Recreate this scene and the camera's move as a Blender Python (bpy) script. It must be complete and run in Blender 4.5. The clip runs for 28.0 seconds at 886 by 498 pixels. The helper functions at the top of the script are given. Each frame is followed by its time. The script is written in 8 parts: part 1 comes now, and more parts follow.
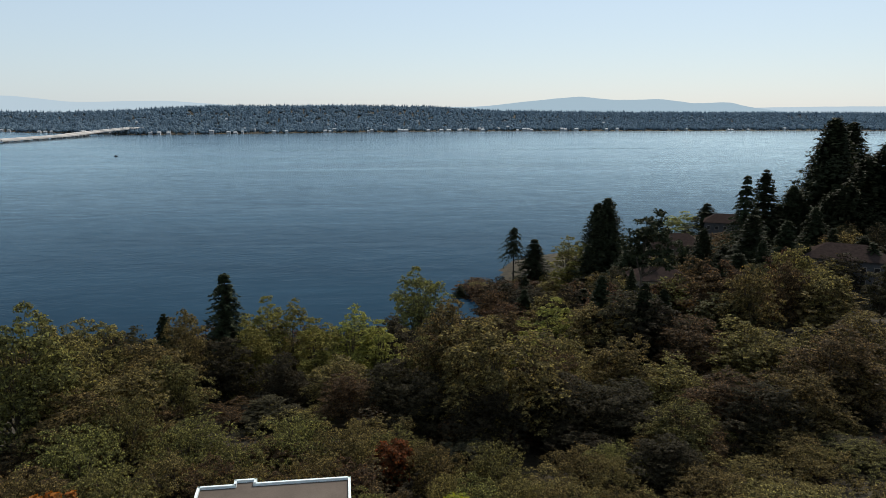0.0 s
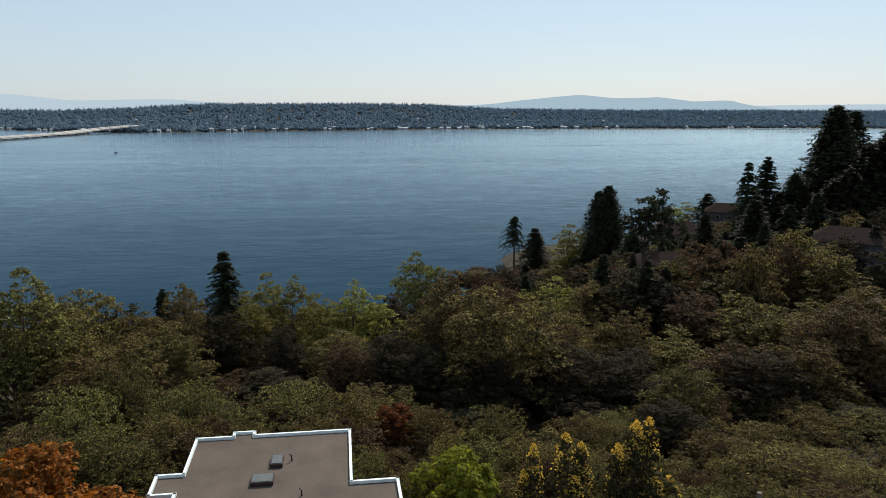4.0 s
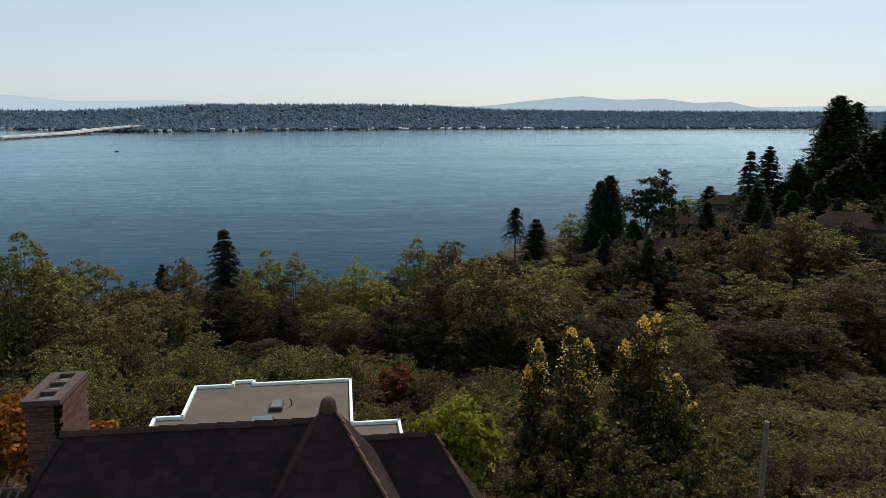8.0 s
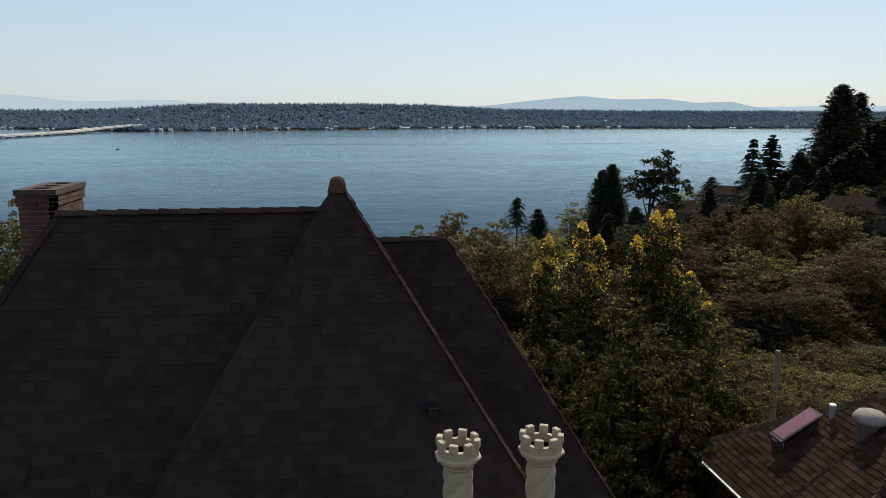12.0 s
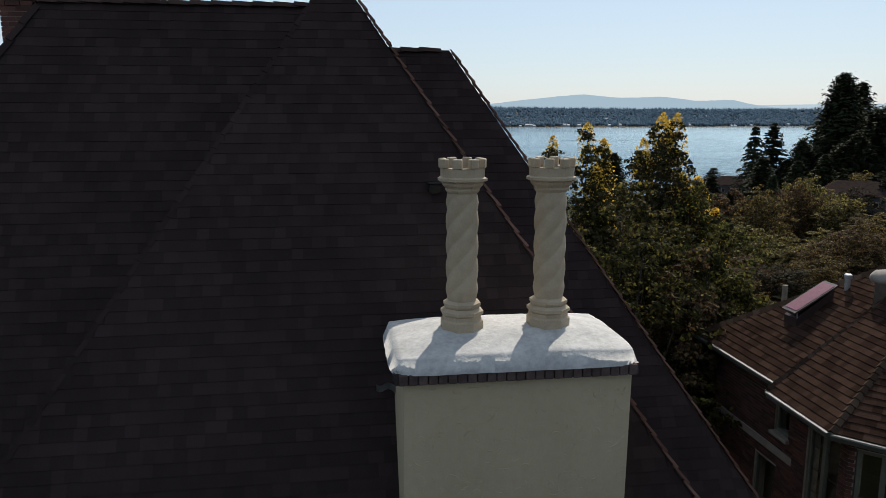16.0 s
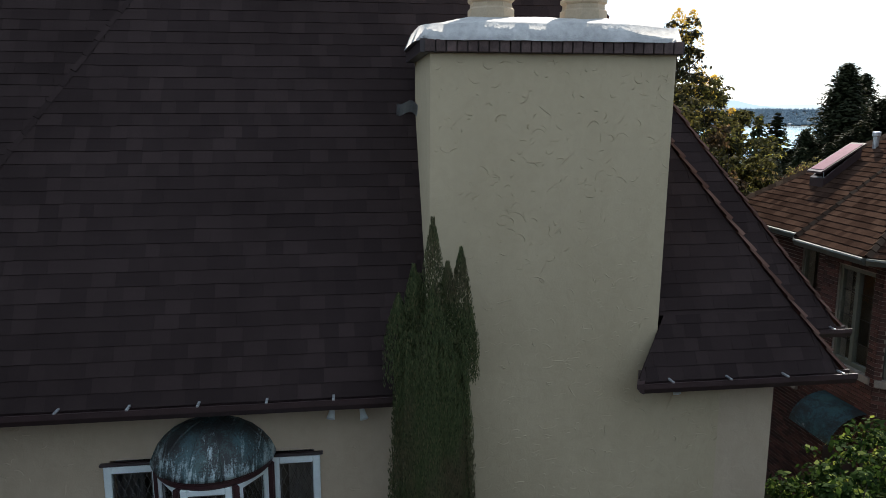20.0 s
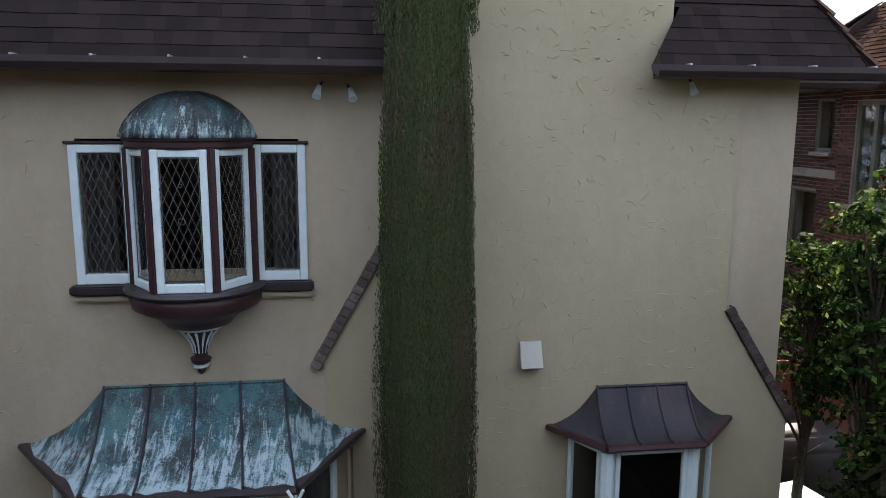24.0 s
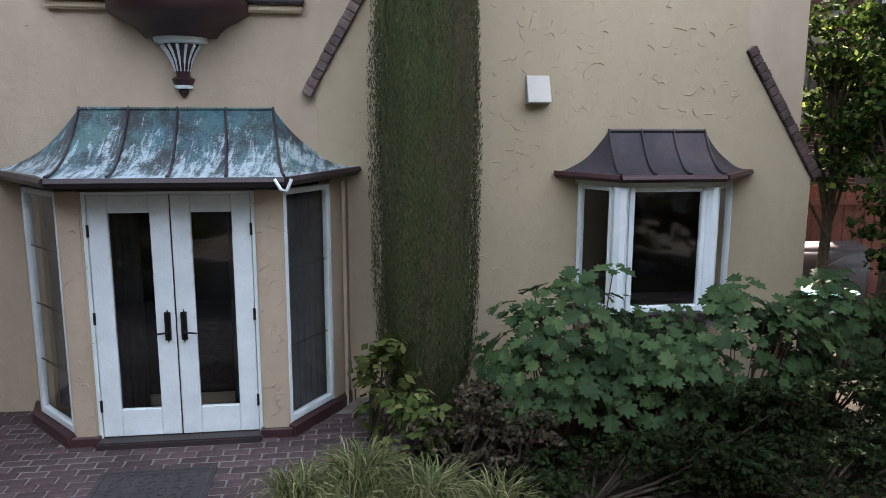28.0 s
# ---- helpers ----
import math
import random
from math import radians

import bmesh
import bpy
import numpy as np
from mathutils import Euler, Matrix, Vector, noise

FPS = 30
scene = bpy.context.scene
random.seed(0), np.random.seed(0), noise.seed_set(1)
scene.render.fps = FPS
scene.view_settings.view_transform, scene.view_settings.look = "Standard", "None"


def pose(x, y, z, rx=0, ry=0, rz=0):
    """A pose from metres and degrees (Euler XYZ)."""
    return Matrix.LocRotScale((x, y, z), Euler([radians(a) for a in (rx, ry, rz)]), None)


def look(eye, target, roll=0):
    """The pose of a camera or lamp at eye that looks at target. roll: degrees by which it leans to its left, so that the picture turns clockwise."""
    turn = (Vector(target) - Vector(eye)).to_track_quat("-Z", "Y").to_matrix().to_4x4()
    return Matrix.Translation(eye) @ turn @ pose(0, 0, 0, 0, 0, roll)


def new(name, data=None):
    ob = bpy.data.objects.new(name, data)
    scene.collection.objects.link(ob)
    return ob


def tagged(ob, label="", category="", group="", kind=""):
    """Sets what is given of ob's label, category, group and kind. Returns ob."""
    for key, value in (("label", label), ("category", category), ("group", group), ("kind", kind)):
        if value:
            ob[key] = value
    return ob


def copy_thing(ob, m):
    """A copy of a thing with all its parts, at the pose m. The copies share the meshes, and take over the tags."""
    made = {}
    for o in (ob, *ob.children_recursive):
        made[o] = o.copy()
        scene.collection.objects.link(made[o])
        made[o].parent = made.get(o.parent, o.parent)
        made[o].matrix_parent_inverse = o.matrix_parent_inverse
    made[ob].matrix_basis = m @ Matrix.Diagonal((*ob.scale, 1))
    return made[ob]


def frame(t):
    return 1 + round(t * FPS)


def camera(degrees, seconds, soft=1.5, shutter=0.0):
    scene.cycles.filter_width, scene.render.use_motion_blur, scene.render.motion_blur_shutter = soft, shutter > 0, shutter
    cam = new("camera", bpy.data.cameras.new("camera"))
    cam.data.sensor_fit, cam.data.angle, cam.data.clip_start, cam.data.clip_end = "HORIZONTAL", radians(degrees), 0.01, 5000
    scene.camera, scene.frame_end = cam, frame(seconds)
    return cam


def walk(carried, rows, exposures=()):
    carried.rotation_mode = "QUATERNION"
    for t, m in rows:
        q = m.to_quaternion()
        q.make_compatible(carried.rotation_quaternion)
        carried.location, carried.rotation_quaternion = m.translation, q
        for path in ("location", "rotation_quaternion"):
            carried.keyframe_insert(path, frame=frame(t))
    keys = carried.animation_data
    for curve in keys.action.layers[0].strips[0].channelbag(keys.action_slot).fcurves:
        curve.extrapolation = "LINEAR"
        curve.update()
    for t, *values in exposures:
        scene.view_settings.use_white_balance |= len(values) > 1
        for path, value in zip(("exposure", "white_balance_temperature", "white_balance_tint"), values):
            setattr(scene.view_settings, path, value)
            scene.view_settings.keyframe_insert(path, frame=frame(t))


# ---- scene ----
cam = camera(61.8, 28.0, 0.6)
PATH = [
    (0, (0.192, -0.524, 25.363), (1.575, 9.214, 23.557), 0.00),
    (0.5, (0.180, -0.513, 25.030), (1.565, 9.224, 23.223), -0.01),
    (1, (0.171, -0.501, 24.671), (1.557, 9.236, 22.863), -0.03),
    (1.5, (0.168, -0.490, 24.263), (1.554, 9.247, 22.452), -0.04),
    (2, (0.167, -0.483, 23.833), (1.552, 9.253, 22.019), -0.06),
    (2.5, (0.160, -0.480, 23.362), (1.545, 9.255, 21.544), -0.06),
    (3, (0.145, -0.474, 22.874), (1.529, 9.261, 21.054), -0.05),
    (3.5, (0.127, -0.462, 22.393), (1.509, 9.273, 20.572), -0.04),
    (5.5, (0.018, -0.375, 20.508), (1.402, 9.362, 18.700), 0.00),
    (6, (0.007, -0.376, 20.051), (1.391, 9.362, 18.246), 0.01),
    (6.5, (0.017, -0.404, 19.623), (1.398, 9.334, 17.818), 0.02),
    (7, (0.022, -0.449, 19.174), (1.401, 9.290, 17.371), 0.03),
    (7.5, (0.019, -0.496, 18.697), (1.395, 9.244, 16.897), 0.03),
    (8, (0.011, -0.537, 18.217), (1.383, 9.204, 16.421), 0.03),
    (8.5, (-0.000, -0.569, 17.735), (1.369, 9.173, 15.941), 0.03),
    (9, (-0.013, -0.589, 17.260), (1.353, 9.154, 15.467), 0.02),
    (9.5, (-0.030, -0.598, 16.785), (1.333, 9.145, 14.995), 0.02),
    (10, (-0.050, -0.596, 16.338), (1.313, 9.148, 14.549), 0.02),
    (10.5, (-0.080, -0.587, 15.904), (1.284, 9.157, 14.115), 0.02),
    (11, (-0.120, -0.571, 15.488), (1.245, 9.172, 13.699), 0.02),
    (11.5, (-0.165, -0.553, 15.099), (1.198, 9.191, 13.309), 0.03),
    (12, (-0.211, -0.538, 14.701), (1.151, 9.206, 12.910), 0.03),
    (12.5, (-0.241, -0.529, 14.304), (1.119, 9.215, 12.512), 0.04),
    (14.5, (-0.230, -0.518, 12.788), (1.127, 9.224, 10.987), 0.06),
    (15, (-0.232, -0.519, 12.403), (1.122, 9.224, 10.601), 0.05),
    (15.5, (-0.231, -0.522, 12.022), (1.121, 9.220, 10.218), 0.02),
    (16, (-0.232, -0.522, 11.642), (1.118, 9.221, 9.838), -0.03),
    (16.5, (-0.257, -0.519, 11.254), (1.090, 9.225, 9.454), -0.08),
    (17, (-0.309, -0.512, 10.852), (1.034, 9.234, 9.058), -0.13),
    (17.5, (-0.367, -0.503, 10.442), (0.971, 9.244, 8.654), -0.16),
    (18, (-0.405, -0.495, 10.043), (0.930, 9.253, 8.256), -0.17),
    (18.5, (-0.412, -0.486, 9.640), (0.921, 9.262, 7.852), -0.15),
    (19, (-0.413, -0.477, 9.238), (0.921, 9.270, 7.447), -0.10),
    (19.5, (-0.438, -0.467, 8.846), (0.895, 9.280, 7.054), -0.04),
    (20, (-0.487, -0.458, 8.462), (0.850, 9.288, 6.665), 0.02),
    (20.5, (-0.524, -0.448, 8.081), (0.814, 9.296, 6.274), 0.09),
    (21, (-0.528, -0.438, 7.702), (0.807, 9.305, 5.889), 0.15),
    (21.5, (-0.509, -0.427, 7.316), (0.822, 9.319, 5.514), 0.19),
    (23.5, (-0.430, -0.400, 5.650), (0.894, 9.373, 3.993), 0.27),
    (24, (-0.422, -0.397, 5.260), (0.896, 9.376, 3.599), 0.26),
    (24.5, (-0.431, -0.399, 4.888), (0.875, 9.371, 3.201), 0.24),
    (25, (-0.449, -0.401, 4.509), (0.849, 9.366, 2.802), 0.21),
    (25.5, (-0.463, -0.400, 4.124), (0.832, 9.366, 2.409), 0.17),
    (26, (-0.465, -0.395, 3.757), (0.825, 9.370, 2.032), 0.15),
    (26.5, (-0.447, -0.383, 3.413), (0.834, 9.383, 1.688), 0.13),
    (27, (-0.417, -0.365, 3.099), (0.854, 9.405, 1.390), 0.12),
    (27.5, (-0.396, -0.344, 2.870), (0.878, 9.426, 1.162), 0.12),
    (28, (-0.392, -0.321, 2.700), (0.897, 9.446, 0.981), 0.13),
]
EXPOSURES = [(0, 0.08, 6250, 11), (12.5, 0.06, 6250, 11), (15, 0.02, 6200, 12), (17, 0.24, 6200, 12), (19, 0.70, 6250, 12), (21, 1.24, 6300, 13), (23.5, 1.86, 6250, 17), (25, 2.22, 6450, 20), (28, 2.88, 6600, 23)]
walk(cam, [(t, look(eye, target, roll)) for t, eye, target, roll in PATH], EXPOSURES)

# ---- world and sun ----
SUN_AZ, SUN_EL = 29.0, 43.0          # degrees right of +y, above the horizon
world = bpy.data.worlds.new("sky")
scene.world = world
world.use_nodes = True
wn = world.node_tree
sky = wn.nodes.new("ShaderNodeTexSky")
sky.sky_type = 'NISHITA'
sky.sun_disc = False
sky.sun_elevation, sky.sun_rotation = radians(SUN_EL), radians(SUN_AZ)
sky.altitude, sky.air_density, sky.dust_density, sky.ozone_density = 30, 1.15, 0.55, 3.2
haze = wn.nodes.new("ShaderNodeMix")
haze.data_type = 'RGBA'
haze.inputs[0].default_value = 0.6
haze.inputs[7].default_value = (6.4, 7.5, 8.3, 1.0)
wn.links.new(sky.outputs[0], haze.inputs[6])
wn.links.new(haze.outputs[2], wn.nodes["Background"].inputs[0])
wn.nodes["Background"].inputs[1].default_value = 0.092
sun = new("sun", bpy.data.lights.new("sun", 'SUN'))
sun.data.energy, sun.data.angle, sun.data.color = 5.0, radians(0.53), (1.0, 0.91, 0.76)
sdir = Vector((math.sin(radians(SUN_AZ)) * math.cos(radians(SUN_EL)), math.cos(radians(SUN_AZ)) * math.cos(radians(SUN_EL)), math.sin(radians(SUN_EL))))
sun.matrix_world = look(sdir * 100, (0, 0, 0))


# ---- materials ----
def rgb(c):
    return (c[0], c[1], c[2], 1.0)


class Mat:
    """A small builder for node materials."""
    def __init__(self, name):
        self.m = bpy.data.materials.new(name)
        self.m.use_nodes = True
        self.t = self.m.node_tree
        self.b = self.t.nodes["Principled BSDF"]
        self.co = self.t.nodes.new("ShaderNodeTexCoord").outputs["Object"]

    def node(self, kind, **sockets):
        n = self.t.nodes.new(kind)
        for k, v in sockets.items():
            k = k.replace("_", " ")
            if isinstance(v, bpy.types.NodeSocket):
                self.t.links.new(v, n.inputs[k])
            else:
                n.inputs[k].default_value = v
        return n

    def link(self, a, b):
        self.t.links.new(a, b)

    def stretch(self, sx, sy, sz, co=None):
        n = self.t.nodes.new("ShaderNodeMapping")
        n.inputs["Scale"].default_value = (sx, sy, sz)
        self.link(co or self.co, n.inputs["Vector"])
        return n.outputs[0]

    def noise(self, scale, detail=4, rough=0.55, co=None, dist=0.0):
        n = self.node("ShaderNodeTexNoise", Scale=scale, Detail=detail, Roughness=rough, Distortion=dist)
        self.link(co or self.co, n.inputs["Vector"])
        return n.outputs["Fac"]

    def ramp(self, fac, *stops):
        n = self.t.nodes.new("ShaderNodeValToRGB")
        el = n.color_ramp.elements
        while len(el) < len(stops):
            el.new(0.5)
        for e, (p, c) in zip(el, stops):
            e.position, e.color = p, rgb(c)
        self.link(fac, n.inputs[0])
        return n.outputs[0]

    def mix(self, fac, a, b, kind='MIX'):
        n = self.t.nodes.new("ShaderNodeMix")
        n.data_type, n.blend_type = 'RGBA', kind
        for sock, v in ((n.inputs[0], fac), (n.inputs[6], a), (n.inputs[7], b)):
            if isinstance(v, bpy.types.NodeSocket):
                self.link(v, sock)
            else:
                sock.default_value = v if isinstance(v, (int, float)) else rgb(v)
        return n.outputs[2]

    def math(self, op, a, b=0.0):
        n = self.t.nodes.new("ShaderNodeMath")
        n.operation = op
        for sock, v in zip(n.inputs, (a, b)):
            if isinstance(v, bpy.types.NodeSocket):
                self.link(v, sock)
            else:
                sock.default_value = v
        return n.outputs[0]

    def island(self):
        return self.t.nodes.new("ShaderNodeNewGeometry").outputs["Random Per Island"]

    def each(self):
        return self.t.nodes.new("ShaderNodeObjectInfo").outputs["Random"]

    def hsv(self, col, hue, val, sat=1.0):
        n = self.t.nodes.new("ShaderNodeHueSaturation")
        for k, v in (("Hue", hue), ("Value", val), ("Saturation", sat)):
            if isinstance(v, bpy.types.NodeSocket):
                self.link(v, n.inputs[k])
            else:
                n.inputs[k].default_value = v
        self.link(col, n.inputs["Color"])
        return n.outputs[0]

    def spread(self, fac, lo, hi):
        return self.math('ADD', self.math('MULTIPLY', fac, hi - lo), lo)

    def done(self, col, rough=0.6, metal=0.0, bump=None, dist=0.01, strength=0.6, spec=0.5):
        for sock, v in (("Base Color", col), ("Roughness", rough), ("Metallic", metal), ("Specular IOR Level", spec)):
            if isinstance(v, bpy.types.NodeSocket):
                self.link(v, self.b.inputs[sock])
            else:
                self.b.inputs[sock].default_value = rgb(v) if isinstance(v, tuple) else v
        if bump is not None:
            n = self.node("ShaderNodeBump", Strength=strength, Distance=dist)
            self.link(bump, n.inputs["Height"])
            self.link(n.outputs[0], self.b.inputs["Normal"])
        return self.m


def weathered(name, a, b, scale=3.0, fine=40.0, rough=0.7, metal=0.0, dist=0.006, spec=0.4, vary=0.0, strength=0.6):
    """Two colours mixed at a large and a small scale, with a fine relief."""
    k = Mat(name)
    big, small = k.noise(scale, 5, 0.6), k.noise(fine, 3, 0.6)
    f = k.math('ADD', k.math('MULTIPLY', big, 0.65), k.math('MULTIPLY', small, 0.35))
    col = k.ramp(f, (0.36, a), (0.64, b))
    if vary:
        col = k.hsv(col, 0.5, k.spread(k.each(), 1 - vary, 1 + vary))
    return k.done(col, rough, metal, small, dist, strength, spec)


def foliage(name, dark, light, odd, odd_share=0.12, through_share=0.26):
    """Leaves: colour by leaf and by tree, some light passing through."""
    k = Mat(name)
    r = k.island()
    col = k.ramp(r, (0.0, dark), (1.0 - odd_share - 0.04, light), (1.0, odd))
    col = k.hsv(col, k.spread(k.each(), 0.485, 0.515), k.spread(k.each(), 0.75, 1.2))
    k.done(col, 0.7, spec=0.03)
    tr = k.node("ShaderNodeBsdfTranslucent")
    k.link(k.hsv(col, 0.49, 1.35, 1.1), tr.inputs["Color"])
    mx = k.node("ShaderNodeMixShader")
    mx.inputs[0].default_value = through_share
    k.link(k.b.outputs[0], mx.inputs[1])
    k.link(tr.outputs[0], mx.inputs[2])
    k.link(mx.outputs[0], k.t.nodes["Material Output"].inputs["Surface"])
    return k.m


def stucco_mat(name, a, b):
    k = Mat(name)
    big, mid = k.noise(0.7, 4, 0.6), k.noise(9.0, 5, 0.65, dist=0.6)
    fine = k.noise(120.0, 3)
    streak = k.noise(1.0, 4, 0.6, co=k.stretch(1.6, 1.6, 0.5))
    f = k.math('ADD', k.math('MULTIPLY', big, 0.45), k.math('MULTIPLY', streak, 0.55))
    col = k.ramp(f, (0.32, a), (0.66, b))
    col = k.hsv(col, 0.5, k.spread(mid, 0.92, 1.08))
    h = k.math('ADD', k.math('MULTIPLY', mid, 0.8), k.math('MULTIPLY', fine, 0.2))
    return k.done(col, 0.88, 0, h, 0.012, 0.75, 0.25)


def shingle_mat(name, a, b, c):
    k = Mat(name)
    gr, patch = k.noise(220.0, 2), k.noise(0.9, 4, 0.6)
    col = k.ramp(k.math('FRACT', k.math('ADD', k.island(), k.each())), (0.0, a), (0.55, b), (1.0, c))
    col = k.hsv(col, 0.5, k.spread(patch, 0.65, 1.3))
    col = k.hsv(col, 0.5, k.spread(gr, 0.7, 1.3))
    return k.done(col, 0.97, 0, gr, 0.004, 0.6, 0.0)


def copper_mat(name, green, pale, dark, lo, hi, amount):
    """Patinated sheet copper: green with dark blotches, ragged chalky runs that thicken towards the lower edge at height lo."""
    k = Mat(name)
    runs = k.noise(1.0, 6, 0.7, co=k.stretch(19.0, 2.6, 2.6), dist=0.8)
    patch = k.noise(4.5, 5, 0.65, dist=0.7)
    blot, fine = k.noise(2.1, 6, 0.7, co=k.stretch(1.6, 1.0, 0.7)), k.noise(60.0, 4, 0.75)
    hue = k.noise(1.3, 3, 0.6)
    col = k.mix(k.ramp(hue, (0.42, (0, 0, 0)), (0.60, (1, 1, 1))), green, tuple(c * f for c, f in zip(green, (1.35, 1.12, 0.92))))
    worn = k.math('ADD', k.math('MULTIPLY', blot, 0.62), k.math('MULTIPLY', fine, 0.38))
    col = k.mix(k.ramp(worn, (0.45, (1, 1, 1)), (0.55, (0, 0, 0))), col, dark)
    sep = k.t.nodes.new("ShaderNodeSeparateXYZ")
    k.link(k.co, sep.inputs[0])
    low = k.math('MULTIPLY', k.math('SUBTRACT', hi, sep.outputs[2]), 1.0 / (hi - lo))
    f = k.math('ADD', k.math('MULTIPLY', runs, 0.66), k.math('MULTIPLY', low, 0.13))
    f = k.math('ADD', f, k.math('MULTIPLY', patch, 0.35))
    f = k.math('ADD', f, k.math('MULTIPLY', fine, 0.22))
    chalk = k.ramp(f, (0.70 - amount, (0, 0, 0)), (0.80 - amount, (0.95, 0.95, 0.95)))
    col = k.mix(chalk, col, pale)
    return k.done(col, 0.6, 0.15, fine, 0.004, 0.6, 0.4)


def glass_mat(name, tint=(0.97, 0.975, 0.965)):
    k = Mat(name)
    t = k.node("ShaderNodeBsdfTransparent")
    t.inputs[0].default_value = rgb(tint)
    g = k.node("ShaderNodeBsdfGlossy", Roughness=0.015)
    wav = k.node("ShaderNodeBump", Strength=0.06, Distance=0.02)
    k.link(k.noise(2.2, 2), wav.inputs["Height"])
    k.link(wav.outputs[0], g.inputs["Normal"])
    lw = k.node("ShaderNodeLayerWeight", Blend=0.5)
    mx = k.node("ShaderNodeMixShader")
    k.link(k.math('ADD', k.math('MULTIPLY', k.math('POWER', lw.outputs["Facing"], 4.0), 0.6), 0.035), mx.inputs[0])
    k.link(t.outputs[0], mx.inputs[1])
    k.link(g.outputs[0], mx.inputs[2])
    k.link(mx.outputs[0], k.t.nodes["Material Output"].inputs["Surface"])
    return k.m


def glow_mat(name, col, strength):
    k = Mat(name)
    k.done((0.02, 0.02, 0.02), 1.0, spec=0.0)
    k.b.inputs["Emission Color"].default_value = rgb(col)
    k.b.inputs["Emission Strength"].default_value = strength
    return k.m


def water_mat():
    """Rippled lake: wind ruffles the surface in drawn-out patches, with narrow smooth slicks between them."""
    k = Mat("lake_water")
    near = k.noise(0.55, 4, 0.6, co=k.stretch(0.55, 1.6, 1.0))
    swell = k.noise(0.13, 3, 0.6, co=k.stretch(0.5, 1.6, 1.0))
    far = k.noise(0.012, 4, 0.6, co=k.stretch(0.35, 1.3, 1.0), dist=0.8)
    chop = k.noise(1.0, 5, 0.7, co=k.stretch(0.055, 0.12, 1.0), dist=0.4)
    patch = k.noise(1.0, 4, 0.6, co=k.stretch(0.0030, 0.0085, 1.0), dist=1.0)
    line = k.noise(1.0, 3, 0.5, co=k.stretch(0.0012, 0.017, 1.0), dist=0.7)
    slick = k.ramp(line, (0.60, (0, 0, 0)), (0.66, (1, 1, 1)))
    col = k.ramp(far, (0.35, (0.010, 0.026, 0.045)), (0.65, (0.014, 0.036, 0.060)))
    h = k.math('ADD', k.math('MULTIPLY', near, 0.5), k.math('MULTIPLY', swell, 0.8))
    k.done(col, 1.0, spec=0.0)
    bump = k.node("ShaderNodeBump", Strength=0.8, Distance=0.16)
    k.link(h, bump.inputs["Height"])
    rough = k.math('SUBTRACT', 0.13, k.math('MULTIPLY', slick, 0.07))
    gl = k.node("ShaderNodeBsdfGlossy", Roughness=rough)
    gl.inputs["Color"].default_value = (0.71, 0.86, 0.95, 1.0)
    k.link(bump.outputs[0], gl.inputs["Normal"])
    fr = k.node("ShaderNodeFresnel", IOR=1.33)
    k.link(bump.outputs[0], fr.inputs["Normal"])
    mx = k.node("ShaderNodeMixShader")
    ruffle = k.math('ADD', k.spread(chop, 0.4, 1.6), k.spread(patch, -0.22, 0.22))
    ruffle = k.math('ADD', ruffle, k.math('MULTIPLY', slick, 0.22))
    gloss = k.math('MINIMUM', k.math('MULTIPLY', k.math('MULTIPLY', k.math('POWER', fr.outputs[0], 2.4), 1.5), ruffle), 0.97)
    k.link(gloss, mx.inputs[0])
    k.link(k.b.outputs[0], mx.inputs[1])
    k.link(gl.outputs[0], mx.inputs[2])
    k.link(mx.outputs[0], k.t.nodes["Material Output"].inputs["Surface"])
    return k.m


def far_haze_leaf(name, a, b):
    """Distant trees, haze put into their colour, softened by light that passes through them."""
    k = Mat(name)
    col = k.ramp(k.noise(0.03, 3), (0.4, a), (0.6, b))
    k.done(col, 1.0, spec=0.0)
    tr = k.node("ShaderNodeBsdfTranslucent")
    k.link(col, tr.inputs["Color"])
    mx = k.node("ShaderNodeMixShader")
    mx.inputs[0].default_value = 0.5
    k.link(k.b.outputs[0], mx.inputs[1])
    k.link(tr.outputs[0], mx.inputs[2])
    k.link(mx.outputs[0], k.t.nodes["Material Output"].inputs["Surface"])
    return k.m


M_STUCCO = stucco_mat("stucco", (0.38, 0.305, 0.215), (0.48, 0.390, 0.285))
M_STUCCO_CH = stucco_mat("chimney_stucco", (0.39, 0.322, 0.212), (0.45, 0.376, 0.254))
M_SHINGLE = shingle_mat("roof_shingle", (0.0258, 0.0188, 0.0182), (0.0306, 0.0222, 0.0212), (0.0375, 0.0270, 0.0258))
# reddish-brown caps, brightened in colour for the sunlight on them
M_HIP_SUN = shingle_mat("hip_cap", (0.082, 0.046, 0.037), (0.120, 0.068, 0.054), (0.165, 0.097, 0.078))
M_SHAKE = shingle_mat("cedar_shake", (0.021, 0.0125, 0.0095), (0.035, 0.021, 0.0155), (0.051, 0.031, 0.0225))
M_GUTTER = weathered("gutter_paint", (0.028, 0.018, 0.018), (0.050, 0.030, 0.030), 4, 60, 0.4, 0, 0.002)
M_MAROON = weathered("maroon_paint", (0.036, 0.0145, 0.016), (0.056, 0.022, 0.024), 5, 70, 0.45, 0, 0.002)
M_DARKTRIM = weathered("dark_trim_paint", (0.022, 0.017, 0.018), (0.045, 0.030, 0.032), 5, 70, 0.45, 0, 0.002)
M_WHITE = weathered("white_paint", (0.61, 0.685, 0.685), (0.74, 0.81, 0.81), 4, 80, 0.42, 0, 0.0015)
M_LIME = weathered("cap_render", (0.30, 0.295, 0.285), (0.50, 0.49, 0.47), 2.2, 18, 0.85, 0, 0.012, 0.25)
